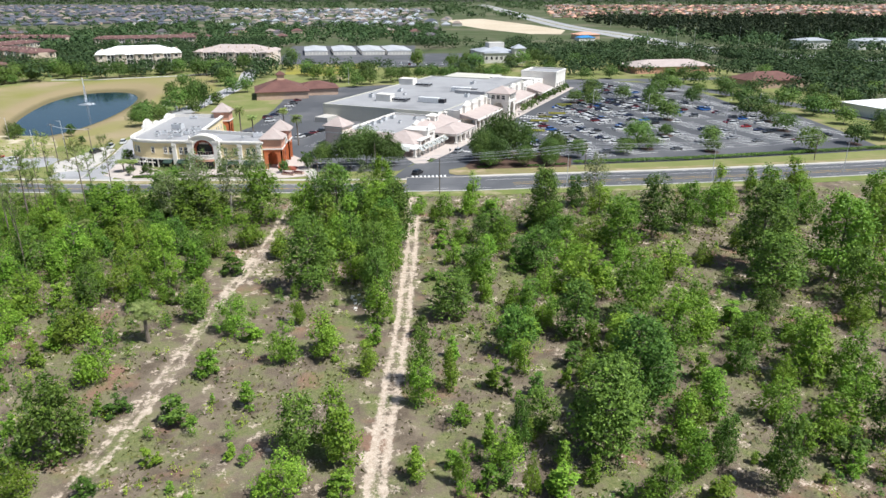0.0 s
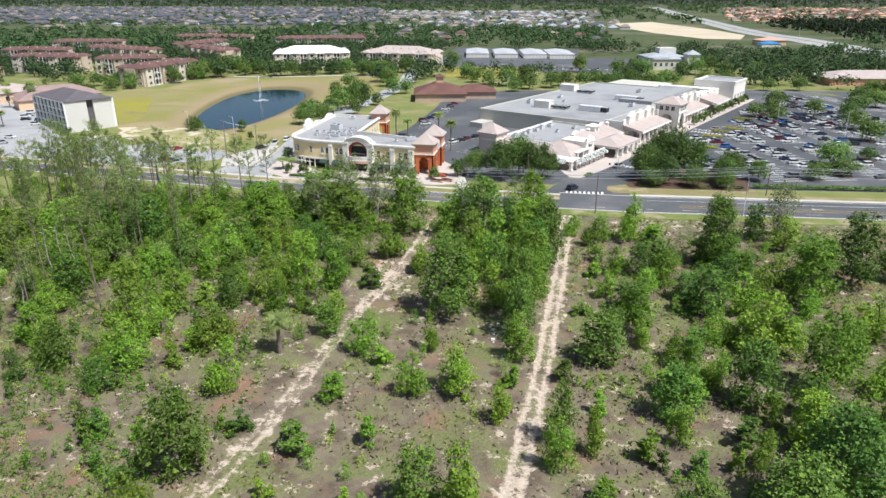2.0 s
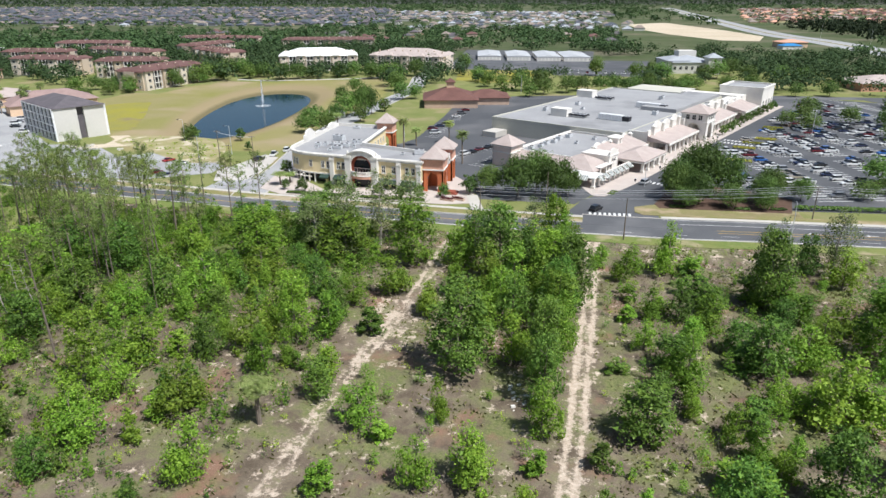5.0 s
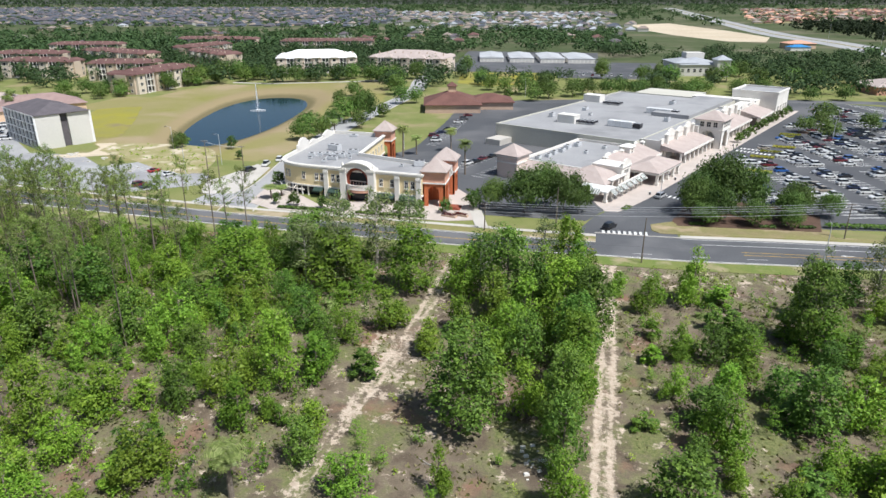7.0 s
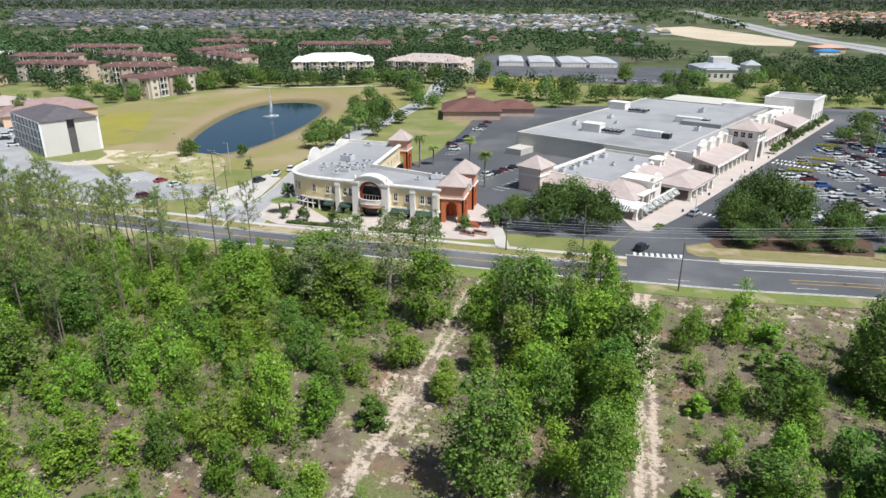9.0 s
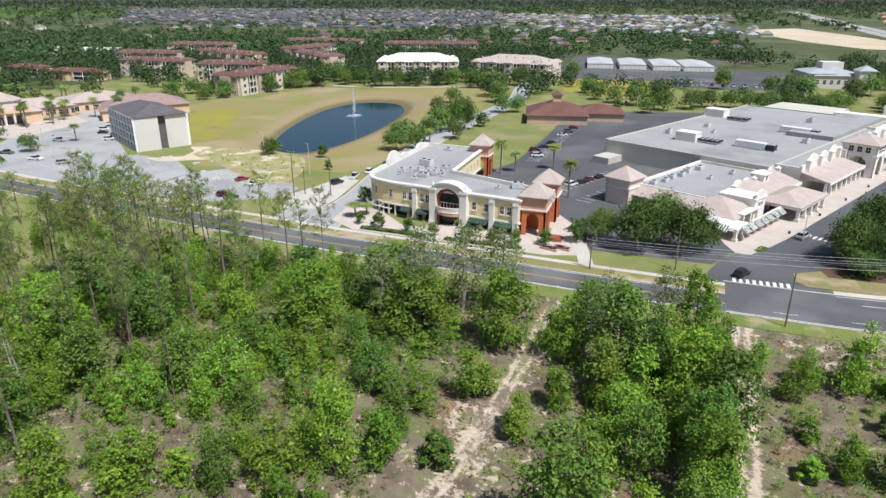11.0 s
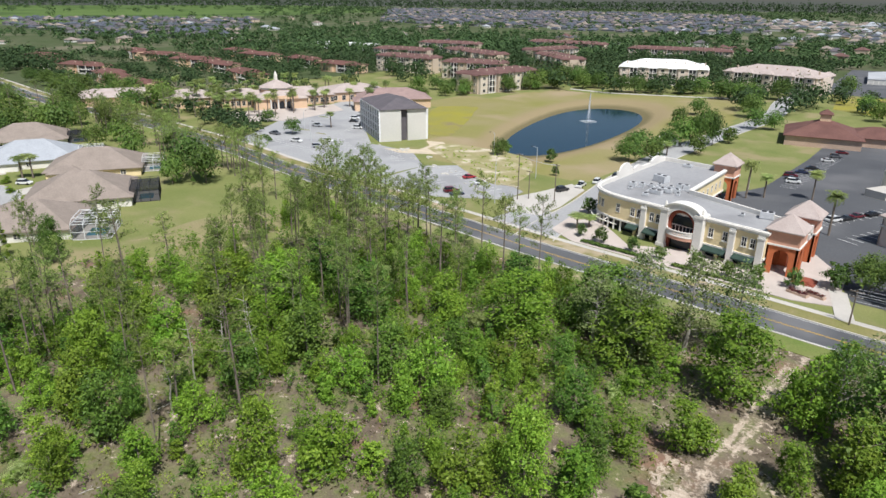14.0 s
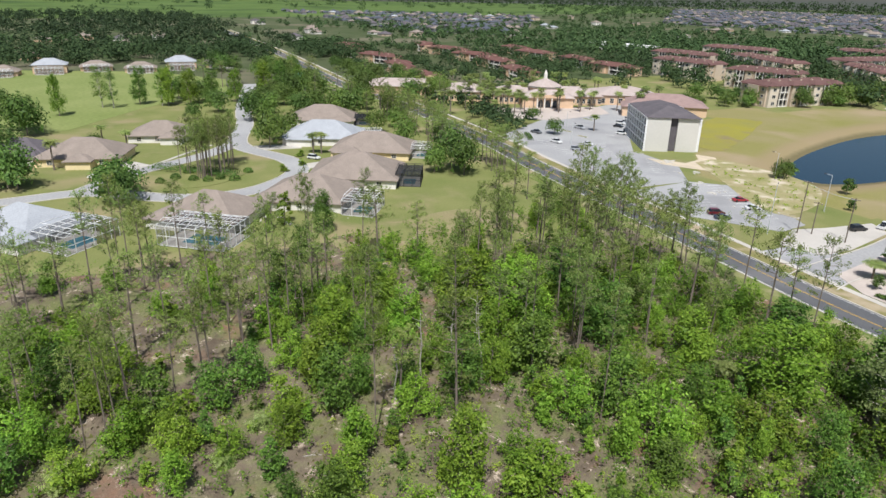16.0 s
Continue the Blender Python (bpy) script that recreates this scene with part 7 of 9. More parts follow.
# about the west track
grow(((-50, 129, 14, 6.5), (-40, 67, 3, 3), (-48, 67, 6.5, 4.5), (-34, 72, 3, 2.5), (-46, 74, 12.5, 8.5), (-34, 81, 4.5, 5), (-43, 84, 3, 3.5), (-49, 93, 9.5, 6), (-32, 94, 5, 4), (-28, 105, 3.5, 4), (-32, 108, 7.5, 6), (-40, 113, 7, 5.5), (-40, 118, 6.5, 6), (-49, 122, 6.5, 4), (-45, 132, 9, 8), (-38, 135, 5, 5.5), (-30, 145, 6.5, 6.5), (-45, 146, 6.5, 6), (-39, 151, 9, 8), (-27, 168, 12, 8), (-38, 168, 14.5, 11.5), (-27, 174, 10, 7.5)))
# between the tracks
grow(((-9, 65, 4, 4), (-16, 65, 7, 6), (-10, 72, 11, 7), (-24, 73, 2.5, 2), (-15, 73, 9.5, 7), (-24, 84, 5, 3), (-7, 92, 6.5, 4.5), (-21, 97, 8.5, 4.5), (-15, 99, 8.5, 7), (-6, 102, 4, 3.5), (-6, 110, 9, 5.5), (-21, 111, 7.5, 3.5), (-7, 123, 15.5, 6.5), (-20, 124, 16.5, 11), (-19, 134, 12.5, 7.5), (-5, 136, 15, 8.5), (-3, 150, 16.5, 9.5), (-7, 158, 14.5, 9), (-18, 164, 17.5, 11), (-3, 168, 12, 7.5), (-7, 177, 16, 7), (-25, 184, 8.5, 8)))
# east of the track, near
grow(((18, 63, 5, 5), (14, 64, 6.5, 2), (9, 65, 4, 3), (6, 66, 7, 2.5), (0, 68, 5, 3), (14, 71, 9.5, 3), (10, 74, 5.5, 2.5), (18, 77, 6.5, 5), (7, 79, 3.5, 3), (1, 83, 9.5, 4), (19, 85, 4, 3), (13, 87, 5.5, 3.5), (6, 87, 8, 3.5), (18, 91, 6.5, 4), (18, 103, 4.5, 8), (2, 105, 4, 3.5), (22, 109, 7.5, 4.5), (8, 112, 9.5, 9.5), (15, 124, 11.5, 7), (14, 131, 6.5, 8), (10, 137, 6.5, 4)))
# east of the track, near
grow(((23, 147, 8, 8), (24, 154, 6, 7), (11, 173, 6.5, 5), (18, 173, 12, 7), (4, 174, 6, 5.5)))
# east, middle
grow(((37, 62, 3.5, 4), (45, 63, 11, 5), (40, 68, 7.5, 3.5), (36, 71, 9, 5), (46, 85, 4, 3), (37, 85, 9, 8), (37, 101, 6.5, 6), (29, 102, 11, 8), (48, 117, 8.5, 7), (38, 120, 10, 6), (28, 132, 10.5, 8.5), (35, 135, 9.5, 7.5), (49, 141, 14.5, 10.5), (48, 178, 9.5, 6.5)))
# far east
grow(((56, 67, 5.5, 4), (64, 71, 11, 6), (52, 77, 7.5, 5.5), (68, 84, 11, 6), (62, 86, 12, 9), (53, 89, 6, 4.5), (68, 100, 6.5, 6), (51, 101, 9, 7), (61, 102, 4.5, 6), (59, 106, 5, 5.5), (89, 107, 14, 8.5), (67, 108, 6, 5.5), (50, 109, 7, 6.5), (74, 118, 13.5, 12.5), (89, 123, 20, 13), (77, 130, 20, 12.5), (104, 131, 18.5, 11.5), (61, 152, 16, 10), (71, 156, 13.5, 8.5), (81, 160, 11, 9)))


grow(((25, 70, 15, 9.5), (32, 79, 16, 10.5), (28, 75, 12, 7.5)), (TALL[0], TALL[3]))
# low thick trees among them
grow(((24, 173, 5.1, 6.5), (20, 163, 4.8, 3.7), (23, 160, 5.0, 6.5), (18, 138, 6.9, 6.4), (26, 139, 6.4, 7.0), (36, 154, 9.0, 9.5), (32, 161, 5.8, 6.6), (26, 133, 5.6, 6.0), (32, 121, 5.9, 6.0), (9, 157, 3.6, 3.6), (14, 153, 3.2, 4.2), (8, 148, 3.4, 4.0), (40, 153, 6.1, 4.7), (5, 129, 2.4, 3.4), (40, 142, 7.4, 6.4)))
# more of the eastern field
grow(((35, 157, 17, 9), (41, 108, 14, 8), (34, 92, 9.5, 9), (53, 171, 10, 7), (47, 135, 6.7, 4.6), (1.4, 89, 9.5, 4.2), (26.5, 92.5, 4.6, 4), (7, 97, 4.2, 3), (36, 120, 11.5, 10), (17.6, 97.5, 9, 7.3), (44, 96, 8, 7), (56, 128, 9, 8), (46, 150, 7, 7), (24, 117, 5, 5), (43, 78, 8, 7), (58, 96, 8, 7)))
grow(((-20, 157, 11, 9), (-25, 152, 7.5, 6), (-16, 147, 10, 8), (-13, 163, 12, 8)))
# the thick south-western corner
grow(((-119, 59, 8.5, 7.5), (-109, 62, 8, 7), (-122, 66, 9.5, 8), (-108, 65, 6.5, 5), (-116, 72, 8.5, 7.5), (-104, 74, 7.5, 6), (-110, 78, 9, 7), (-100, 80, 6.5, 5.5), (-132, 69, 9, 7.5), (-135, 61, 10, 8), (-109, 86, 8, 6), (-97, 86, 6, 4.5), (-103, 60, 7.5, 6), (-99, 67, 6.5, 5.5), (-107, 75, 7, 6), (-123, 74, 8, 7), (-93, 79, 6.2, 5.5), (-96, 93, 7, 5.5), (-84, 98, 7.5, 6), (-113, 92, 8, 6.5)))

# thin-leaved and half-bare trees beside the road
for x, y, h, w in ((-57, 179, 18, 11), (-49, 179, 19, 11), (-42, 183, 18, 10), (-62, 170, 15, 10), (-54, 168, 16, 10), (-66, 180, 13, 9), (-21, 178, 13, 9), (-12, 183, 13, 8), (-24, 170, 14, 9), (53, 178, 16, 9), (35, 160, 18, 8.5), (52, 150, 11, 10)):
    plant(AIRY[PLACE.randrange(4)], x, y, h, w, group="trees of the scrubland")
    SPOTS.append((x, y, w * 0.35))

# pines between the scrub and the houses
for x, y, h, w in ((-93, 105, 22, 5.5), (-82, 136, 21, 5), (-86, 114, 23, 8.5), (-104, 72, 21, 5), (-107, 69, 16, 4.5), (-140, 102, 22, 6.5), (-153, 130, 18, 10), (-99, 161, 23, 7.5), (-101, 174, 19, 9), (-88, 179, 21, 8.5), (-146, 137, 15, 7.5), (-129, 94, 16, 7), (-104, 137, 15, 7), (-115, 167, 23, 9.5), (-131, 169, 22, 11.5), (-135, 162, 20, 10.5), (-148, 159, 20, 11), (-119, 187, 17, 11.5), (-141, 112, 11, 7), (-133, 105, 12, 6.5), (-111, 81, 16, 6), (-129, 77, 19, 8.5), (-152, 66, 15, 9.5), (-145, 60, 15, 8)):
    plant(PINE[PLACE.randrange(6)], x, y, h, w * 0.95, group="pines")
PINE_LAND = [(-80, 186), (-112, 196), (-165, 203), (-205, 211), (-190, 180), (-150, 176), (-136, 150), (-160, 128), (-172, 100), (-176, 44), (-112, 36), (-100, 96), (-86, 150)]
count = 0
while count < 98:
    x, y = PLACE.uniform(-206, -80), PLACE.uniform(36, 212)
    dense = 1.0 if (x + 118) ** 2 / 900 + (y - 168) ** 2 / 900 < 1 else 0.25 if x < -138 and y > 100 else 0.55
    if not inside(x, y, PINE_LAND) or PLACE.random() > dense or line_dist(x, y, ROAD) < 9:
        continue
    plant(PINE[PLACE.randrange(6)], x, y, PLACE.uniform(14, 22), PLACE.uniform(4.6, 6.8), group="pines")
    count += 1
for k in range(30):
    a, r = PLACE.uniform(0, 6.28), PLACE.uniform(0, 1) ** 0.5
    plant(PINE[PLACE.randrange(6)], -250 + 11 * r * math.cos(a) - 4 * math.sin(a), 108 + 11 * r * math.sin(a), PLACE.uniform(15, 21), PLACE.uniform(5, 7), group="pines")
for k in range(38):
    x = PLACE.uniform(-335, -205)
    plant(PINE[PLACE.randrange(6)], x, 197 + 9 * PLACE.random() - 0.03 * (x + 205), PLACE.uniform(10, 17), PLACE.uniform(6, 9), group="pines")

for k in range(18):
    plant(PINE[k % 6], -112 - 2.6 * k + PLACE.uniform(-3, 3), 176 + 0.5 * k + PLACE.uniform(-20, 12), PLACE.uniform(17, 22), PLACE.uniform(5.5, 7.5), group="pines")

# filling of young trees
CLEAR = [(-46, 104, 3.5), (-98, 110, 5), (-88, 95, 5), (-90, 121, 4), (-138, 76, 7), (-116, 80, 4), (-86, 82, 4), (-36, 138, 7), (-22, 115, 5), (-110, 95, 3), (30, 187, 6), (18, 187, 6), (44, 188, 6)]


YOUNG_STUFF, SMALL_MADE = [], [0]


def fill(n, box, lo, hi, gap, ok=lambda x, y: True):
    made = tries = 0
    while made < n and tries < 6000:
        tries += 1
        x, y = PLACE.uniform(box[0], box[2]), PLACE.uniform(box[1], box[3])
        h = PLACE.uniform(lo, hi)
        w = h * (PLACE.uniform(0.5, 0.78) if h < 5.6 else PLACE.uniform(0.62, 0.92))
        if y > 190 or not ok(x, y) or taken(x, y, gap * w * 0.3, SPOTS) or taken(x, y, 0, CLEAR):
            continue
        if -70 < x < 20 and (line_dist(x, y, TRACK_E) < 2.6 + w * 0.4 or line_dist(x, y, TRACK_W) < 2.4 + w * 0.4):
            continue
        if h < 5.6 and len(YOUNG_STUFF) + SMALL_MADE[0] > 170 and (len(YOUNG_STUFF) < 150 and y > 95 or SMALL_MADE[0] > 215):
            YOUNG_STUFF.append((x, y, h, w, ground_z(x, y)))
        else:
            SMALL_MADE[0] += h < 5.6
            set_ = SMALL if h < 5.6 else MID
            plant(set_[PLACE.randrange(len(set_))], x, y, h, w, group="trees of the scrubland")
        SPOTS.append((x, y, w * 0.4))
        made += 1


grow(((-6, 117, 12, 6), (-5, 129, 13.5, 7), (-4.5, 143, 14, 8), (-8, 149, 12, 7), (-5, 163, 13, 8), (-4.5, 173, 12.5, 7), (-12, 128, 10, 6.5), (-13, 142, 11, 7), (-14, 154, 12, 8), (-11, 170, 12, 8)))
THICK = [(-150, 135), (-140, 100), (-122, 92), (-104, 106), (-95, 122), (-80, 130), (-62, 128), (-47, 150), (-44, 186), (-90, 192), (-120, 186), (-128, 160)]
fill(70, (-152, 90, -42, 190), 4.8, 8.5, 0.5, lambda x, y: inside(x, y, THICK))
fill(60, (-152, 90, -42, 190), 3.0, 5.5, 0.2, lambda x, y: inside(x, y, THICK))
fill(38, (-165, 58, -45, 189), 5.6, 9.0, 0.8, lambda x, y: x < -58 or y > 100)
fill(120, (-150, 56, -45, 189), 2.6, 5.5, 0.6)
fill(34, (6, 62, 120, 186), 4.5, 8.0, 1.0)
fill(34, (9, 62, 66, 138), 3.6, 6.6, 0.6)
fill(112, (4, 62, 85, 180), 1.5, 4.4, 0.5)
fill(30, (80, 110, 175, 192), 7.0, 12.0, 1.0)
fill(26, (-42, 62, -6, 175), 1.6, 4.0, 0.8)
for x, y, h, w in ((-46, 105.5, 8.0, 6.4),):
    plant(CABBAGE, x, y, h, w, "cabbage palm with a round shaggy crown on a bare trunk", "palm", "palms")
for x, y, h, w in ((48, 181, 5, 5), (55, 183, 5.5, 5), (-79, 158, 6, 5), (-105, 160, 8, 5.5)):
    plant(CABBAGE, x, y, h, w, "", "palm", "palms")
for x, y, w in ((-100, 66, 6.0), (-96, 85, 5.6), (-102, 91, 6.0), (-51.5, 162.5, 6.5), (-86, 96, 4.5), (-52, 158, 4.5), (-94, 146, 4.5)):
    plant(PALMETTO[PLACE.randrange(2)], x, y, 2.6, w, "broad saw palmetto clump with pale fan fronds", "palmetto", "saw palmettos")
for k in range(39):
    if k % 3 == 0:
        x, y = PLACE.uniform(-130, -52), PLACE.uniform(85, 185)
    elif k % 3 == 1:
        x, y = PLACE.uniform(8, 80), PLACE.uniform(150, 189)
    else:
        x, y = PLACE.uniform(6, 100), PLACE.uniform(70, 170)
    plant(PALMETTO[k % 2], x, y, PLACE.uniform(1.0, 1.8), PLACE.uniform(2.0, 3.6), "", "palmetto", "saw palmettos")
# dead trunks
for x, y, h in ((-102, 122, 14), (-105, 128, 13), (-99.5, 126, 13), (-103.5, 117, 12), (-100, 111, 10)):
    rng = np.random.default_rng(int(-x * 10))
    ob = thing("dead_tree", pose(x, y, ground_z(x, y), PLACE.uniform(-4, 4), PLACE.uniform(-4, 4), 0), "bleached dead tree with bare broken branches", "tree", "dead trees")
    part("trunk", trunk_shape(rng, h, 0.16, 9, 2.2, 0.45), M["pale_bark"], ob)
for k in range(14):
    x, y = ((-98, 110), (-88, 95), (-22, 117), (-138, 76), (20, 72), (30, 140))[k % 6]
    x, y = x + PLACE.uniform(-5, 5), y + PLACE.uniform(-4, 4)
    l = PLACE.uniform(2, 5)
    lg = Shape().tube([(-l / 2, 0, 0.08), (0, 0.15, 0.12), (l / 2, 0, 0.1)], [0.09, 0.1, 0.05], 6)
    lg.tube([(0, 0.1, 0.1), (0.5, 0.8, 0.3)], [0.05, 0.02], 5)
    ob = part("fallen_log", lg, M["pale_bark"])
    ob.matrix_basis = pose(x, y, ground_z(x, y), 0, 0, PLACE.uniform(0, 180))
    tagged(ob, "bleached fallen branch lying on the ground", "log", "fallen branches")


def woods(name, spots, n, leaf, material, label, category="trees", seed=3, wild=0.8, lumps=7, fat=1.0):
    """Many plants that nobody could count, as one object of loose leaf clumps. spots: x, y, height, width, ground."""
    rng = np.random.default_rng(seed)
    P, U, V = [], [], []
    for x, y, h, w, z in spots:
        p, d, c = crown_points(rng, n, w, h, h * 0.08, lumps, 0.5, 0.7, fat)
        u, v = leaf_axes(rng, d, leaf * (0.6 + 0.4 * w / 7), wild=wild)
        P.append(p + np.array((x, y, z)))
        U.append(u)
        V.append(v)
    ob = new(name, quads(name, np.concatenate(P), np.concatenate(U), np.concatenate(V), M[material]))
    return tagged(ob, label, category, kind="stuff")


woods("young_saplings", YOUNG_STUFF, 420, 0.2, "leaf", "crowd of leafy saplings among the young trees", "saplings", 24, 0.55, 20)
rnd = random.Random(21)
low = []
while len(low) < 1900:
    x, y = rnd.uniform(-165, 130), rnd.uniform(54, 190)
    if x > -46 and rnd.random() < 0.25 or taken(x, y, -1.0, CLEAR) and rnd.random() < 0.8:
        continue
    if -70 < x < 15 and (line_dist(x, y, TRACK_E) < 2.4 or line_dist(x, y, TRACK_W) < 2.3):
        continue
    s = rnd.uniform(0.5, 1.1) + rnd.uniform(0.0, 0.9)
    low.append((x, y, s, s * rnd.uniform(1.0, 1.7), ground_z(x, y)))
for k in range(170):
    x, y = rnd.uniform(-196, -134), rnd.uniform(246, 296)
    if inside(x, y, [(-193, 276), (-193, 288), (-176, 292), (-152, 288), (-138, 268), (-136, 249), (-150, 252), (-167, 262)]):
        low.insert(0, (x, y, rnd.uniform(0.3, 0.8), rnd.uniform(0.8, 1.8), 0.05))
east = []
while len(east) < 420:
    x, y = rnd.uniform(4, 120), rnd.uniform(60, 189)
    if noise.noise((x * 0.07, y * 0.07, 9)) + 0.35 < rnd.random() * 0.75 or line_dist(x, y, TRACK_E) < 3 or taken(x, y, -1.5, CLEAR):
        continue
    s_ = rnd.uniform(0.8, 2.6)
    east.append((x, y, s_, s_ * rnd.uniform(0.8, 1.4), ground_z(x, y)))
woods("eastern_scrub", east[:250], 110, 0.24, "leaf", "green shrubs in loose clumps over the dry field", "shrubs", 31)
woods("dark_eastern_scrub", east[250:], 110, 0.24, "leaf_dark", "dark green shrubs in loose clumps over the dry field", "shrubs", 32)
plant(TALL[0], -175.6, 124.3, 11.5, 6.0, "dark dense garden tree behind the house", group="garden trees")
for x, y in ((-241, 131), (-260, 143), (-246, 139), (-229, 137)):
    plant(SMALL[1], x, y, 2.6, 4.2, "rounded green garden shrub", "shrub", "garden shrubs")
woods("low_scrub", low[:1150], 72, 0.23, "bright_leaf", "low green shrubs scattered over the sandy ground", "shrubs", 4)
woods("grey_scrub", [(x, y, h_ * 0.9, w_, z_) for x, y, h_, w_, z_ in low[1550:]], 84, 0.22, "leaf_grey", "low grey-green shrubs among the young trees", "shrubs", 5)
thick = []
while len(thick) < 4300:
    x, y = rnd.uniform(-170, -44), rnd.uniform(54, 190)
    if taken(x, y, 0.5, CLEAR) or line_dist(x, y, TRACK_W) < 4 or noise.noise((x * 0.06, y * 0.06, 4)) + 0.42 + (0.25 if y > 150 else 0) < rnd.random() * 0.8:
        continue
    if not inside(x, y, THICK) and rnd.random() < 0.55:
        continue
    h_ = rnd.uniform(1.2, 2.4) if rnd.random() < 0.5 else rnd.uniform(2.2, 4.4)
    thick.append((x, y, h_, h_ * rnd.uniform(0.55, 0.85), ground_z(x, y)))
woods("thicket", thick[:3500], 64, 0.31, "leaf", "dense undergrowth of young green shoots", "shrubs", 14)
woods("dark_thicket", thick[3500:], 64, 0.315, "leaf_dark", "darker undergrowth below the pines", "shrubs", 15)


def tufts(n):
    """Dry grass blades in loose patches."""
    rng = np.random.default_rng(8)
    c = []
    while len(c) < n:
        x, y = rng.uniform(-150, 130), rng.uniform(58, 192)
        if noise.noise((x * 0.07, y * 0.07, 2)) + 0.25 < rng.random() * 0.6 or (-60 < x < 12 and (line_dist(x, y, TRACK_E) < 1.9 or line_dist(x, y, TRACK_W) < 1.7)):
            continue
        c.append((x, y, ground_z(x, y) + 0.12))
    c = np.array(c)
    a = rng.uniform(0, 6.28, n)
    s = rng.uniform(0.10, 0.32, (n, 1))
    u = np.stack((np.cos(a), np.sin(a), rng.normal(size=n) * 0.2), 1) * s
    v = np.stack((rng.normal(size=n) * 0.5, rng.normal(size=n) * 0.5, np.ones(n)), 1) * s * 0.7
    tagged(new("dry_grass", quads("dry_grass", c, u, v, M["dry"])), "tufts of dry yellow-green grass on the sandy ground", "grass", kind="stuff")


tufts(24000)


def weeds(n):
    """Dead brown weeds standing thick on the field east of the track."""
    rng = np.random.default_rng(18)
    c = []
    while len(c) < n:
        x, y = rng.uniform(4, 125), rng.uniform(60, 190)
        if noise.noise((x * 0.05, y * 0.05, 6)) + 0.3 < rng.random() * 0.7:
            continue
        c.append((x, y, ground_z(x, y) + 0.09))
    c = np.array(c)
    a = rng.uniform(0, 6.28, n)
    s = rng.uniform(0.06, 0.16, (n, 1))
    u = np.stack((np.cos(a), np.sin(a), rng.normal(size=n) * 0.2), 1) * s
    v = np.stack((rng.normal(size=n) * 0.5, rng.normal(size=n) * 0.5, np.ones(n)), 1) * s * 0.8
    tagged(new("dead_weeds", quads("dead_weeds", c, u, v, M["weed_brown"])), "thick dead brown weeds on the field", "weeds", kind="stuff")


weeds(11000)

# rubble beside the east track
rr = random.Random(5)
heap = thing("rubble_heap", pose(-9.7, 118.5, 0, 0, 0, 20), "small heap of white broken rubble on the ground", "rubble")
for k in range(22):
    x, y, s = rr.gauss(0, 1.3), rr.gauss(0, 1.6), rr.uniform(0.15, 0.45)
    part("chunk", Shape().box(x - s, y - s * 0.7, -0.05, x + s, y + s * 0.7, s * 0.8, taper=s * 0.2), M["trimw"], heap)

# ---- trees about the buildings ----
for x, y, h, w in ((33, 227.5, 10, 10), (52, 231, 8.5, 9), (-28, 229, 8.5, 10), (-19, 226, 12.5, 14), (-8.5, 227.5, 12, 13), (-14, 232.5, 13, 13), (-4, 229.5, 8.5, 9), (27, 232, 11, 10), (36, 239, 16.5, 15), (29, 235, 12.5, 11), (43, 237, 13, 12), (34, 247, 11.5, 10), (55, 237, 9.5, 11), (64, 237, 7, 8), (29, 225, 6, 8), (42, 226, 7, 9), (51, 225.5, 5.5, 7)):
    plant(OAK[PLACE.randrange(4)], x, y, h, w, group="oaks")
LOT_TREES = ((95, 367, 7, 10), (114, 401, 9, 13), (130, 338, 9, 13), (127, 312, 9, 13), (95.4, 262.7, 9, 14), (94.9, 250, 6, 11), (167, 408, 9, 13), (173, 384, 8, 11), (168, 316, 10, 15), (174, 304, 8, 11), (168, 282, 8, 11), (156, 242.5, 9, 12), (182, 254, 9, 11), (112, 275, 5, 7), (118, 244, 5, 8), (140, 372, 8, 11), (186, 336, 9, 12), (108, 385, 7, 9))
for x, y, h, w in LOT_TREES + ((204, 319, 10, 15), (209, 276, 10, 13), (185, 356, 10, 15), (168, 428, 9, 16), (204, 345, 10, 15), (214, 330, 9, 13), (148, 473, 9, 12), (231, 363, 10, 14), (200, 262, 9, 12), (205, 296, 8, 11), (240, 345, 9, 12), (200, 410, 9, 14), (186, 462, 9, 14), (128, 470, 8, 10), (224, 280, 8, 12), (190, 384, 9, 12), (196, 436, 10, 14), (83, 242, 6, 9), (101, 354, 8, 10), (126, 377, 8, 11), (151, 391, 9, 12), (159, 360, 8, 10), (207, 387, 9, 12), (268, 368, 10, 13), (192, 451, 10, 13), (254, 462, 10, 13), (271, 425, 10, 13), (310, 444, 10, 13), (217, 326, 9, 12), (124, 259, 7, 9)):
    plant(FAR_OAK[PLACE.randrange(5)], x, y, h, w, "broad green oak on a car park island", group="oaks")
for x, y, h, w in LOT_TREES:
    sheet("planting_bed", [(x + 2.6 * math.cos(q), y + 3.6 * math.sin(q)) for q in np.linspace(0, 2 * math.pi, 10, endpoint=False)], 0.075, M["mulch"], "brown mulch bed of a car park island", "planting bed")
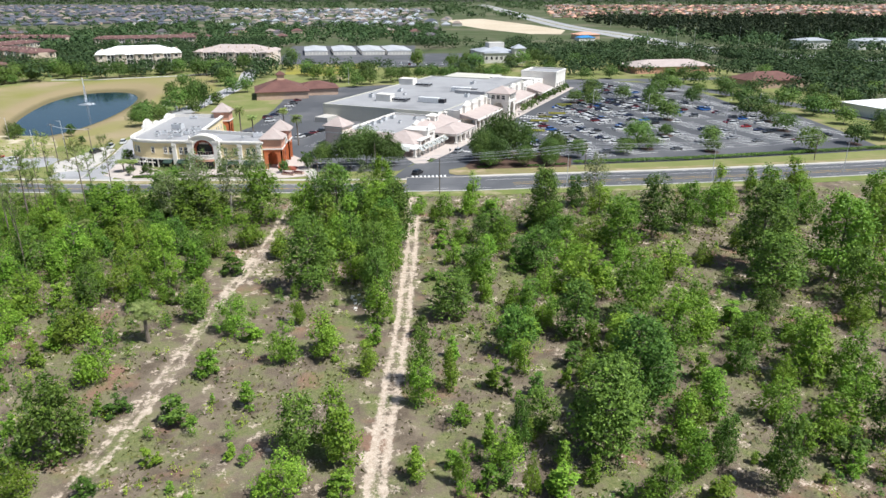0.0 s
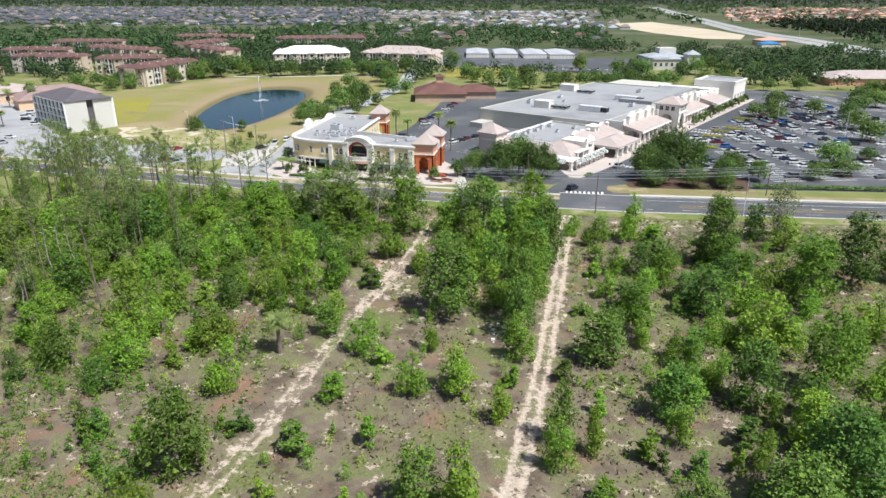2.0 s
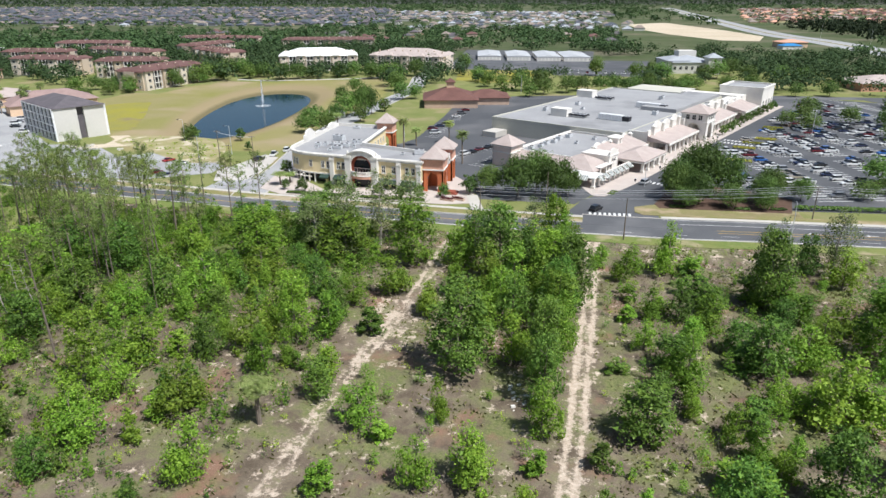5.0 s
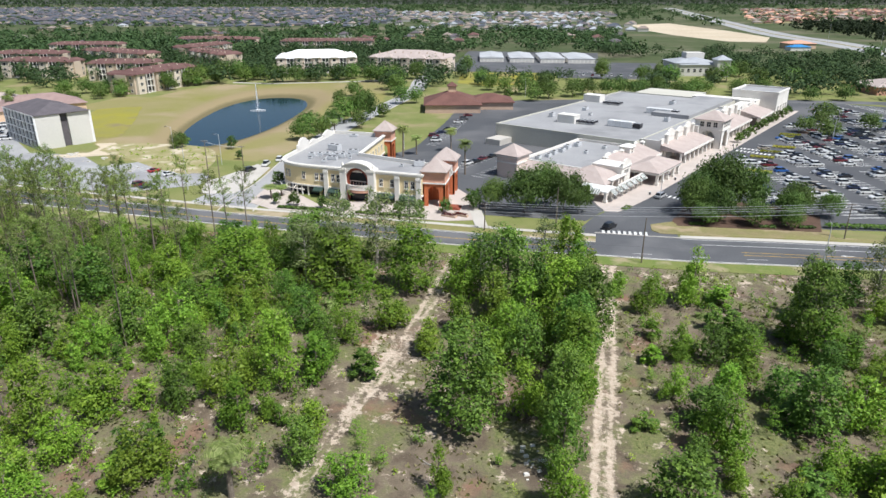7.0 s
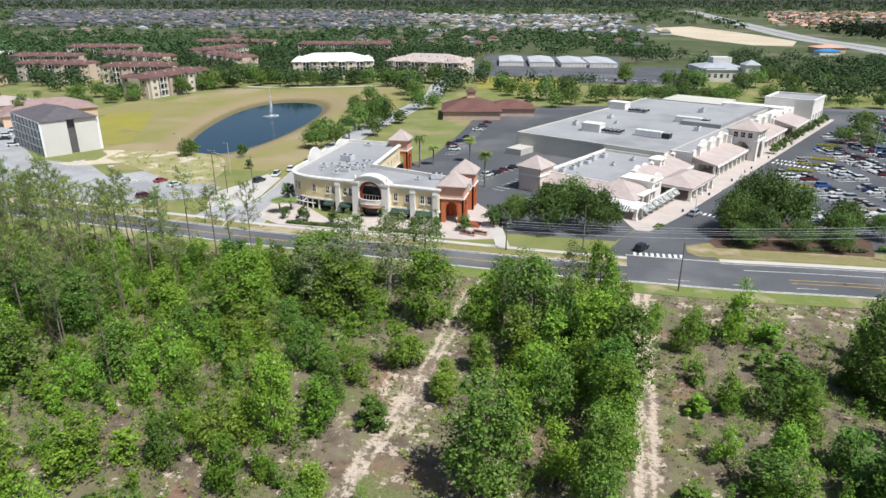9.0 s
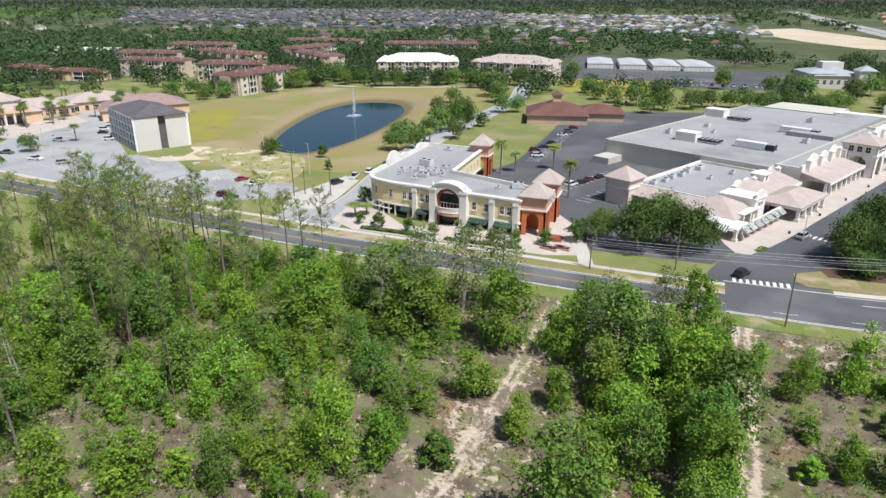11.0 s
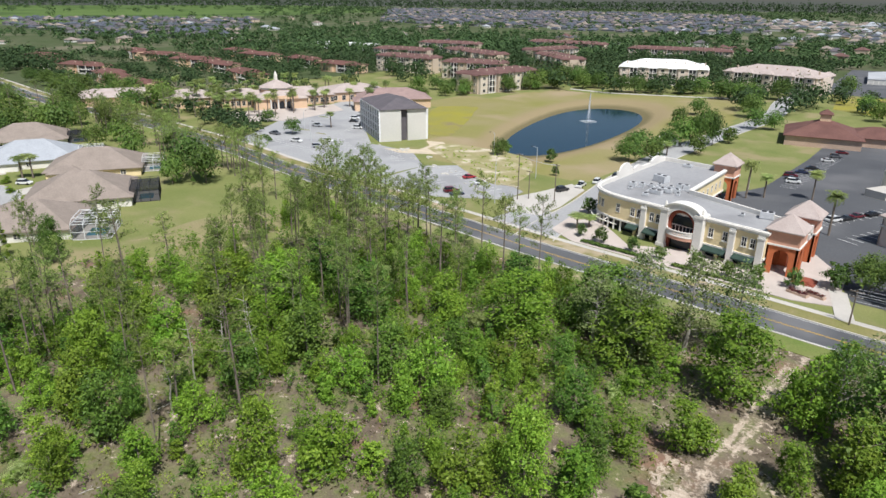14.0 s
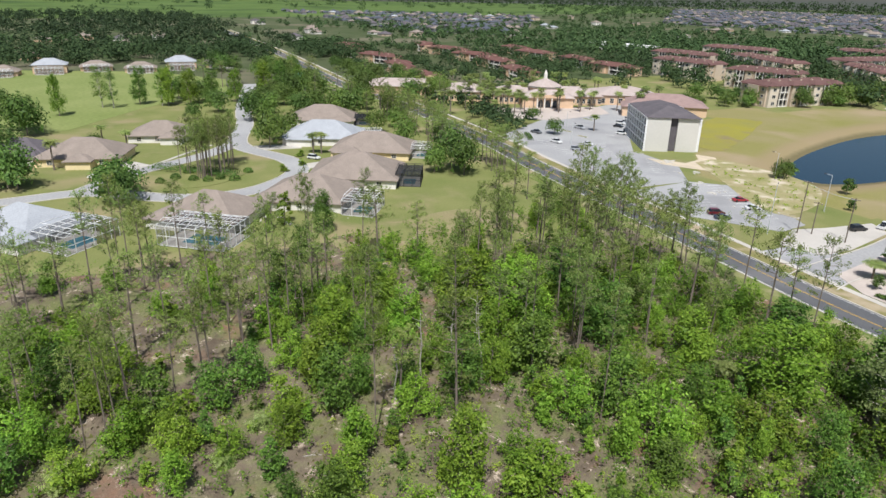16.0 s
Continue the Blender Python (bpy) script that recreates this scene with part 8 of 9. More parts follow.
for x, y, h, w in ((-167, 293, 6, 7), (-141.5, 288, 5.5, 4.5), (-124, 328, 9, 14), (-116, 352, 12, 13), (-105, 340, 8, 9), (-118, 372, 10, 8), (-119, 396, 10, 11), (-103, 416, 10, 11), (-120, 336, 6, 8), (-99, 252, 4.5, 5), (-101, 262, 4, 4), (-106, 300, 4, 5), (-130, 272, 3.5, 3), (-102, 372, 7, 8), (-135, 400, 9, 9),
                   (-96, 420, 9, 10), (-140, 440, 9, 11), (-30, 440, 8, 11), (-22, 452, 10, 13), (-8, 462, 11, 14), (-46, 446, 6, 7), (30, 470, 9, 13), (44, 474, 9, 13), (62, 480, 8, 12), (92, 486, 8, 12), (12, 560, 14, 14), (40, 540, 12, 14), (52, 552, 12, 12), (70, 500, 9, 13)):
    plant((FAR_OAK if w > 8 else STREET_TREE)[PLACE.randrange(4)], x, y, h, w, "green tree beside the pond and lawns", group="garden trees")
for x, y, h, w in ((-320, 413, 9, 11), (-312, 422, 9, 11), (-295, 413, 9, 12), (-285, 420, 10, 12), (-300, 428, 9, 11), (-268, 444, 12, 12), (-269, 468, 12, 14), (-263, 475, 13, 15), (-257, 483, 12, 14), (-266, 516, 13, 15), (-252, 511, 13, 14), (-240, 496, 11, 12), (-234, 507, 11, 13), (-213, 499, 12, 15), (-204, 501, 11, 13), (-177, 519, 11, 13), (-170, 527, 11, 12), (-150, 510, 12, 14), (-140, 512, 11, 13), (-116, 451, 12, 13), (-127, 500, 11, 13), (-123, 534, 13, 15), (-118, 574, 13, 15), (-95, 599, 12, 14),
                   (-109, 357, 16, 9), (-106, 362, 13, 9), (-120, 310, 9, 12), (-114, 316, 8, 9), (-164, 286, 7.5, 7), (-119, 343, 8, 9), (1, 472, 10, 13), (13, 474, 10, 13), (22, 477, 9.5, 12), (35, 486, 9, 11), (46, 500, 9, 11), (56, 483, 8.5, 12), (66, 484, 8, 11), (75, 493, 7, 9), (-26, 475, 12, 15), (-37, 466, 13, 15), (-50, 471, 10, 12), (-61, 482, 10, 12), (-71, 510, 10, 12), (57, 533, 13, 16), (99, 557, 13, 17), (114, 590, 12, 15), (116, 544, 11, 14), (139, 548, 11, 14), (150, 534, 11, 14), (95, 499, 9, 12), (110, 500, 9, 13), (86, 538, 11, 13)):
    plant(FAR_OAK[PLACE.randrange(5)], x, y, h, w, "rounded green tree beside the lots and lawns", group="garden trees")
for x, y, h, w in ((-338, 142, 14, 13), (-335, 150, 13, 12), (-364, 202, 14, 13), (-391, 219, 15, 14), (-220, 185, 15, 14), (-323, 207, 14, 12), (-351, 230, 14, 13), (-424, 232, 13, 14), (-456, 270, 12, 13), (-424, 268, 12, 13)):
    plant(FAR_OAK[PLACE.randrange(5)], x, y, h, w, "broad green tree along the street", group="garden trees")
for x, y, h, w in ((-450, 175, 17, 9), (-460, 187, 17, 9), (-443, 191, 17, 9), (-478, 214, 16, 9), (-350, 212, 17, 9), (-358, 239, 15, 8), (-354, 250, 15, 8), (-330, 253, 14, 8), (-325, 264, 14, 8), (-382, 262, 14, 9), (-405, 115, 20, 9), (-398, 109, 19, 9), (-412, 124, 18, 9), (-453, 139, 18, 10), (-461, 151, 16, 10), (-471, 163, 14, 9), (-402, 81, 21, 8), (-398, 86, 20, 8), (-265, 189, 14, 9), (-259, 202, 14, 8), (-273, 206, 13, 8), (-245, 194, 14, 8), (-280, 200, 13, 8), (-230, 192, 15, 8), (-298, 203, 14, 8), (-312, 203, 15, 8)):
    if line_dist(x, y, ROAD) > 7:
        plant(AIRY[0] if h > 18 else PINE[PLACE.randrange(6)], x, y, h, w, "tall bright green pine beside the street", group="pines")
for x, y, h, w in ((-338, 51, 16, 17), (-250, 53, 14, 13), (-222, 79, 11, 13), (-279, 136, 15, 13), (-402, 36, 12, 14), (-295, 75, 7, 8), (-259, 186, 12, 11), (-291, 186, 10, 10), (-176, 124, 10, 5)):
    plant(FAR_OAK[PLACE.randrange(5)], x, y, h, w, "dark green garden tree near the houses", group="garden trees")
for x, y, h, w in ((-406, 99, 20, 10), (-397, 112, 20, 10), (-397, 123, 19, 10), (-389, 133, 19, 10), (-426, 169, 19, 11), (-416, 177, 20, 11), (-408, 185, 18, 10), (-359, 198, 17, 10), (-370, 236, 16, 10), (-330, 240, 16, 9), (-275, 207, 15, 9), (-383, 62, 20, 8), (-399, 147, 18, 10), (-394, 191, 17, 10), (-411, 210, 16, 10), (-444, 240, 16, 10), (-380, 186, 17, 10), (-344, 194, 15, 9), (-436, 200, 17, 10), (-350, 176, 15, 9), (-312, 190, 15, 9), (-240, 186, 15, 9)):
    plant(TALL[PLACE.randrange(6)] if h > 17 else PINE[PLACE.randrange(6)], x, y, h, w, "tall bright green tree beside the street", group="pines")
EDGE = curve([(-300, 352), (-276, 400), (-266, 440), (-248, 494), (-217, 496), (-172, 514), (-138, 530)], 6)
for k in range(26):
    q = EDGE[PLACE.randrange(len(EDGE))]
    d = PLACE.uniform(0, 16)
    x, y = q[0] - d * 0.7 + PLACE.uniform(-4, 4), q[1] + d * 0.8
    if -296 < x < -268 and y > 420 or inside(x, y, POND_LAWN):
        continue
    plant(FAR_OAK[PLACE.randrange(5)], x, y, PLACE.uniform(6, 10), PLACE.uniform(7, 12), "green tree before the apartment houses", group="garden trees")
# about the houses and the road's west reach
for x, y, h, w in ((-296, 45, 13, 15), (-231, 80, 11.5, 15), (-350, 48, 15, 18), (-254, 50, 11, 16), (-212, 186, 13, 12), (-219, 178, 10, 9), (-292, 142, 10, 11), (-300, 150, 10, 10), (-186, 117, 9, 5), (-183, 112, 7, 4), (-330, 190, 14, 16), (-345, 186, 12, 14), (-300, 200, 9, 11), (-268, 206, 8, 9), (-238, 200, 7, 9), (-262, 30, 11, 14), (-272, 44, 10, 14),
                   (-250, 36, 8, 11), (-258, 258, 7, 9), (-292, 270, 6, 8), (-366, 206, 12, 14), (-385, 190, 14, 17), (-402, 180, 14, 18), (-352, 148, 12, 14), (-368, 132, 11, 13), (-350, 118, 8, 9), (-405, 130, 12, 15), (-420, 120, 12, 14)):
    plant((FAR_OAK if w > 6 else SMALL)[PLACE.randrange(4)], x, y, h, w, "dark green garden tree near the houses", group="garden trees")
for k in range(46):
    x, y = PLACE.uniform(-560, -330), PLACE.uniform(150, 260)
    if line_dist(x, y, ROAD) < 12 or line_dist(x, y, LOOP) < 9:
        continue
    plant((FAR_OAK if k % 3 else OAK)[PLACE.randrange(4)], x, y, PLACE.uniform(9, 15), PLACE.uniform(10, 16), "green tree in the neighbourhood", group="neighbourhood trees")
for x, y, h in ((-70.2, 287.7, 13), (-53.7, 299.4, 10), (-42.6, 265.4, 13), (-66, 292, 8), (-96, 226, 4.5), (-94, 229, 3.6), (-113, 330, 6), (-260.5, 151, 9), (-262.5, 148.5, 8.5), (-272, 62, 11), (-310, 78, 8), (-300, 86, 7), (-257, 280, 8)):
    plant(PALM[PLACE.randrange(2)], x, y, h, 6.2 + 0.1 * h, "", "palm", "palms")
for x, y, h in ((-336, 291, 9), (-313, 285, 11), (-315, 263, 13), (-324, 306, 9), (-330, 280, 10), (-318, 272, 12), (-344, 300, 11), (-350, 282, 12), (-306, 318, 10), (-298, 330, 11), (-340, 268, 11), (-356, 270, 12), (-322, 296, 12), (-310, 300, 11), (-326, 266, 13), (-334, 304, 13), (-346, 290, 13), (-302, 308, 12), (-308, 276, 10), (-362, 284, 12), (-352, 312, 14), (-290, 338, 11), (-318, 322, 13), (-370, 262, 12)):
    plant(PALM[PLACE.randrange(2)], x, y, h, 7.4, "tall palm tree before the clubhouse", "palm", "palms")
for k in range(66):
    a = PLACE.uniform(0, 6.28)
    r = PLACE.uniform(24, 72)
    x, y = -335 + r * math.cos(a), 300 + r * math.sin(a)
    if line_dist(x, y, ROAD) < 10 or inside(x, y, HOTEL_LOT):
        continue
    plant(PALM[k % 2], x, y, PLACE.uniform(9, 14), 7.6, "tall palm tree round the clubhouse", "palm", "palms")


def hedge(x0, y0, x1, y1, w, h, material="hedge", label="clipped green hedge along the car park", n=None):
    l = math.hypot(x1 - x0, y1 - y0)
    n = n or int(l * 60)
    rng = np.random.default_rng(int(abs(x0) * 7 + abs(y0)))
    p = np.stack((rng.uniform(-l / 2, l / 2, n), rng.uniform(-w / 2, w / 2, n), h * rng.uniform(0.15, 1, n) ** 0.5), 1)
    u, v = leaf_axes(rng, np.stack((0 * p[:, 0], p[:, 1] / w * 2, p[:, 2] / h), 1), 0.45)
    ob = new("hedge", quads("hedge", p, u, v, M[material]))
    ob.matrix_basis = pose((x0 + x1) / 2, (y0 + y1) / 2, 0.04, 0, 0, math.degrees(math.atan2(y1 - y0, x1 - x0)))
    return tagged(ob, label, "hedge")


for x, y, h, w in ((-92, 221, 3.5, 3), (-86, 219.5, 4.5, 4), (-77, 219, 4, 3.6), (-70, 218.6, 3.5, 3.2), (-61, 218.4, 4.2, 3.8), (-54, 218.4, 4, 3.6), (-48, 219, 4.5, 3.5), (-41, 221.5, 4.5, 4), (-34, 227, 6, 6), (-100, 240, 5, 5)):
    plant(STREET_TREE[PLACE.randrange(4)], x, y, h, w, "small tree on the forecourt of the yellow building", group="forecourt trees")
hedge(-90, 217.4, -72, 216.8, 1.2, 0.8, "hedge", "low clipped hedge beside the forecourt")
hedge(-66, 216.6, -46, 216.2, 1.2, 0.8, "hedge", "low clipped hedge beside the forecourt")
for x, y in ((-36.5, 219.6), (-39.5, 218.4)):
    pl = thing("brick_planter", pose(x, y, 0.14, 0, 0, -18), "low brick planter with dark red shrubs", "planter", "planters")
    part("box", Shape().box(-2.2, -0.6, 0, 2.2, 0.6, 0.5), M["brick"], pl)
    prng = np.random.default_rng(int(-x))
    pp = np.stack((prng.uniform(-2, 2, 220), prng.uniform(-0.5, 0.5, 220), prng.uniform(0.45, 1.0, 220)), 1)
    pu, pv = leaf_axes(prng, np.tile((0, 0, 1.0), (220, 1)), 0.3)
    part("shrubs", quads("shrubs", pp, pu, pv, M["red_leaf"]), parent=pl)
hedge(60, 227.8, 104, 231.2, 1.6, 1.3)
hedge(104, 231.4, 150, 238.4, 1.6, 1.3)
hedge(150, 238.6, 190, 245.0, 1.6, 1.3)
for x, y in ((64, 310), (77, 330), (57.5, 287), (70, 320), (85, 352), (87, 358)):
    hedge(x - 4, y + 1, x + 4, y - 1, 2.2, 0.9, "gold", "yellow-green clipped shrubs on a car park island", 420)
for x, y in ((27, 223.6), (45, 224.6), (55, 226)):
    hedge(x - 2, y, x + 2, y + 0.3, 1.6, 0.8, "oak_leaf", "low dark shrubs under the corner oaks", 160)
hedge(-262, 92, -240, 116, 7, 1.6, "oak_leaf", "dark shrubs under the pines of the street island", 1500)
for x, y, s in ((-242, 92, 1.5), (-245, 97, 1.7), (-241, 102, 1.6), (-238, 106, 1.6), (-239, 110, 1.5), (-236, 114, 1.8), (-244, 120, 1.6), (-251, 102, 1.9)):
    brng = np.random.default_rng(int(-x * 3 + y))
    bd = unit(brng.normal(size=(420, 3)))
    bd[:, 2] = np.abs(bd[:, 2])
    bu, bv = leaf_axes(brng, bd, 0.34)
    ob = new("clipped_shrub", quads("clipped_shrub", bd * np.array((s, s, s * 0.95)) * brng.uniform(0.88, 1.05, (420, 1)), bu, bv, M["hedge"]))
    ob.matrix_basis = pose(x, y, 0.16)
    tagged(ob, "round clipped dark green shrub under the pines", "shrub", "clipped shrubs")
hedge(-262, 246, -250, 240, 2.5, 1.2, "oak_leaf", "dark clipped hedge beside the hotel car park", 400)
hedge(8.5, 233.6, 10.5, 237.6, 2.0, 0.5, "hedge", "low planting bed at the shop corner", 120)
for k in range(10):
    x, y = plaza_xy(57 + k * 10, 83.4)
    plant(STREET_TREE[k % 4], x, y, 4.6, 4.4, "small tree on the walk before the shops", group="shop front trees")

# ---- cars ----
PAINT = {}


def car_paint(name, col):
    m = mat("car_paint_" + name, col, tuple(c * 0.92 for c in col), 0.28, scale=2.0, fine=8.0, spec=0.5, coords="Object")
    m.node_tree.nodes["Principled BSDF"].inputs["Coat Weight"].default_value = 0.6
    return m


for nm, col in dict(white=(0.78, 0.78, 0.77), silver=(0.42, 0.43, 0.45), black=(0.018, 0.018, 0.02), grey=(0.12, 0.125, 0.135), red=(0.38, 0.02, 0.025), maroon=(0.14, 0.012, 0.02), blue=(0.03, 0.13, 0.42), navy=(0.02, 0.03, 0.08), yellow=(0.75, 0.58, 0.02), tan=(0.38, 0.33, 0.26)).items():
    PAINT[nm] = car_paint(nm, col)
CARS = {}


def car_parts(kind, colour):
    """Meshes of a car: lower body with bonnet and boot, glazed cabin, roof, wheels."""
    L, W, belt, top = dict(saloon=(4.7, 1.82, 0.92, 1.45), suv=(4.8, 1.95, 1.05, 1.78), pickup=(5.6, 2.0, 1.08, 1.85))[kind]
    prof = [(-L / 2, 0.35), (-L / 2 + 0.05, belt - 0.12), (-L / 2 + 0.35, belt)]
    prof += [(L / 2 - 1.35, belt), (L / 2 - 0.25, belt - 0.16), (L / 2, belt - 0.4), (L / 2, 0.35)]
    b = Shape()
    hw = W / 2
    n = len(prof)
    for i in range(n):
        (x0, z0), (x1, z1) = prof[i], prof[(i + 1) % n]
        b.face([(x0, -hw, z0), (x0, hw, z0), (x1, hw, z1), (x1, -hw, z1)][::-1])
    b.face([(x, -hw, z) for x, z in prof]).face([(x, hw, z) for x, z in prof][::-1])
    cab0, cab1 = (-L / 2 + 0.25, L / 2 - 1.15) if kind == "suv" else (-L / 2 + 0.75, L / 2 - 1.2) if kind == "saloon" else (-0.75, L / 2 - 1.3)
    rake0, rake1 = (0.35, 0.75) if kind == "suv" else (0.75, 0.85) if kind == "saloon" else (0.2, 0.7)
    g = Shape()
    lo = [(cab0, -hw + 0.06), (cab1, -hw + 0.06), (cab1, hw - 0.06), (cab0, hw - 0.06)]
    hi = [(cab0 + rake0, -hw + 0.22), (cab1 - rake1, -hw + 0.22), (cab1 - rake1, hw - 0.22), (cab0 + rake0, hw - 0.22)]
    for i in range(4):
        j = (i + 1) % 4
        g.face([(*lo[i], belt), (*lo[j], belt), (*hi[j], top - 0.06), (*hi[i], top - 0.06)])
    b.prism([(x, y) for x, y in hi], top - 0.07, top)
    if kind == "pickup":
        b.box(-L / 2 + 0.15, -hw + 0.12, belt - 0.02, -0.8, -hw + 0.2, belt + 0.06)
        g.face([(-L / 2 + 0.2, -hw + 0.2, belt + 0.012), (-0.85, -hw + 0.2, belt + 0.012), (-0.85, hw - 0.2, belt + 0.012), (-L / 2 + 0.2, hw - 0.2, belt + 0.012)])
    w = Shape()
    for sx in (-L * 0.31, L * 0.31):
        for sy in (-W / 2 + 0.1, W / 2 - 0.1):
            w.tube([(sx, sy - 0.11, 0.34), (sx, sy + 0.11, 0.34)], [0.34, 0.34], 10)
            w.face([(sx + 0.34 * math.cos(a), sy - 0.112, 0.34 + 0.34 * math.sin(a)) for a in np.linspace(0, 2 * math.pi, 10, endpoint=False)])
    return (b.mesh("body", PAINT[colour]), g.mesh("cabin_glass", M["pane"]), w.mesh("wheels", M["tyre"]), L, W)


WORD = dict(saloon="saloon car", suv="sport utility car", pickup="pickup truck")


def car(x, y, rot, kind="saloon", colour="white", z=0.05, where="parked in a marked bay", group="parked cars"):
    key = (kind, colour)
    if key not in CARS:
        b, g, w, L, W = car_parts(kind, colour)
        ob = thing("car", pose(x, y, z, 0, 0, rot), "%s %s %s" % (colour, WORD[kind], where), "car", group)
        part("body", b, parent=ob)
        part("cabin_glass", g, parent=ob)
        part("wheels", w, parent=ob)
        CARS[key] = ob
        return ob
    ob = copy_thing(CARS[key], pose(x, y, z, 0, 0, rot))
    ob["label"] = "%s %s %s" % (colour, WORD[kind], where)
    return ob


MIX = ["white"] * 11 + ["silver"] * 3 + ["black"] * 6 + ["grey"] * 3 + ["red"] * 1 + ["blue"] * 2 + ["maroon"] * 3 + ["navy"] * 2 + ["tan", "silver", "white", "white"]
KINDS = ["saloon"] * 5 + ["suv"] * 4 + ["pickup"]
crng = random.Random(11)
lines = Shape()
full = 0
CAX, RAX = np.array((0.972, 0.235)), np.array((-0.235, 0.972))        # along the cars, along the rows
ISLES = [(x, y) for x, y, h, w in LOT_TREES] + [(64, 310), (77, 330), (57.5, 287), (70, 320), (85, 352), (87, 358), (61, 309), (67, 311), (74, 329), (80, 331)]
for row in range(13):
    for side in (-1, 1):
        for k in range(90):
            base = np.array((40.0, 232.0)) + CAX * (row * 17.6 + side * 2.75) + RAX * (k * 2.75)
            x, y = base
            rel = PLAZA.inverted() @ Vector((x, y, 0))
            b = -rel.y
            if b < 93 or not inside(x, y, P_LOT) or not inside(*(base + CAX * 5 * side), P_LOT) or y < 236 + 0.15 * (x - 56) or k in (19, 20, 45, 46) or inside(x, y, OAK_BED) or any((x - p) ** 2 + (y - q) ** 2 < 20 for p, q in ISLES):
                continue
            p0 = base - CAX * side * 2.75 - RAX * 1.37
            p1 = base + CAX * side * 2.65 - RAX * 1.37
            for o in (-0.28, 0.28):
                a0, a1 = p0 + RAX * o, p1 + RAX * o
                lines.face([(*(a0 + RAX * 0.11), 0.062), (*(a0 - RAX * 0.11), 0.062), (*(a1 - RAX * 0.11), 0.062), (*(a1 + RAX * 0.11), 0.062)])
            if side == 1:
                lines.face([(*(p0 - CAX * 0.08), 0.064), (*(p0 + CAX * 0.08), 0.064), (*(p0 + CAX * 0.08 + RAX * 2.75), 0.064), (*(p0 - CAX * 0.08 + RAX * 2.75), 0.064)])
            chance = 0.66 if b < 122 else 0.34 if b < 152 else 0.20
            if y < 252:
                chance *= 0.5
            if crng.random() < chance and full < 235:
                car(x, y, 13.6 + (0 if crng.random() < 0.5 else 180) + crng.uniform(-2, 2), crng.choice(KINDS), crng.choice(MIX), group="cars in the shop car park")
                full += 1


def bays(x0, y0, x1, y1, n, depth, side, z=0.062):
    """Painted bay lines at n places along a line."""
    d = np.array((x1 - x0, y1 - y0), float)
    d /= np.linalg.norm(d)
    nrm = np.array((-d[1], d[0])) * side
    for s in np.linspace(0, 1, n):
        p0 = np.array((x0 + (x1 - x0) * s, y0 + (y1 - y0) * s))
        p1 = p0 + nrm * depth
        w = d * 0.1
        lines.face([(*(p0 - w), z), (*(p0 + w), z), (*(p1 + w), z), (*(p1 - w), z)])


bays(-66, 310, -63, 372, 24, 5.2, -1)
bays(-47, 268, -31, 300, 13, 5.2, 1)
bays(-40, 264, -28, 292, 11, 5.2, -1)
bays(-166, 258, -134, 245, 13, 5.2, -1)
bays(-166, 240, -140, 228, 11, 5.2, 1)
bays(-205, 262, -188, 250, 8, 5.0, 1)
bays(-243, 282, -262, 318, 14, 5.2, 1)
bays(-262, 243, -212, 238, 17, 5.0, 1)
bays(-236, 262, -214, 250, 9, 5.0, 1)
bays(-10, 575, 54, 578, 22, 5.2, 1)
bays(-10, 600, 12, 601, 8, 5.2, 1)
zeb = Shape()
for k in range(9):
    for a in (41.5, 47):
        q = [plaza_xy(a + da, 87 + k * 1.5 + db) for da, db in ((-1.3, 0), (1.3, 0), (1.3, 0.75), (-1.3, 0.75))]
        zeb.face([(x, y, 0.066) for x, y in q])
for k in range(8):
    q = [plaza_xy(-38 + da, 86.5 + k * 1.4 + db) for da, db in ((-1.2, 0), (1.2, 0), (1.2, 0.7), (-1.2, 0.7))]
    zeb.face([(x, y, 0.066) for x, y in q])
tagged(part("zebra_crossing", zeb, M["white"]), "white crossing bars before the shop entrance", "road marking", kind="structure")
tagged(part("bay_lines", lines, M["white"]), "white painted parking bay lines", "road marking", kind="structure")
for x, y, r, kd, c in ((-144.5, 231.5, 65, "suv", "maroon"), (-140.6, 229.8, 65, "saloon", "navy"), (-150.5, 249, 65, "saloon", "red"), (-143, 245.5, 65, "saloon", "white"), (-63.5, 318, 15, "suv", "white"), (-65, 322.5, 15, "saloon", "black"), (-66.5, 327, 15, "suv", "maroon"), (-64.5, 335, 15, "saloon", "navy"), (-63, 344, 15, "saloon", "black"), (-61.5, 362, 15, "saloon", "white"), (-60.5, 372, 15, "suv", "grey"),
                       (-60, 382, 15, "saloon", "maroon"), (-44, 279.5, 60, "suv", "white"), (-41.5, 283.5, 60, "saloon", "black"), (-39.6, 288, 60, "saloon", "maroon"), (-36.5, 293, 60, "saloon", "black"), (-9.5, 300, -25, "suv", "black"),
                       (-246, 287, 25, "suv", "white"), (-248, 291.5, 25, "saloon", "black"), (-251, 296, 25, "suv", "grey"), (-254, 302, 25, "saloon", "white"), (-257, 308, 25, "saloon", "silver"), (-262, 318, 25, "suv", "grey"), (-264.4, 277.7, 10, "pickup", "silver"), (-266, 304, 25, "suv", "white"), (-260.4, 297.7, 25, "saloon", "black"), (-273, 316, 25, "suv", "white"), (-268, 309, 25, "saloon", "silver"), (-234, 257.8, 10, "saloon", "white"), (-263, 252, 10, "pickup", "grey"), (-243, 248, 10, "pickup", "white"), (-228, 247, 60, "suv", "silver")):
    car(x, y, r, kd, c, where="parked beside a building", group="cars beside the buildings")
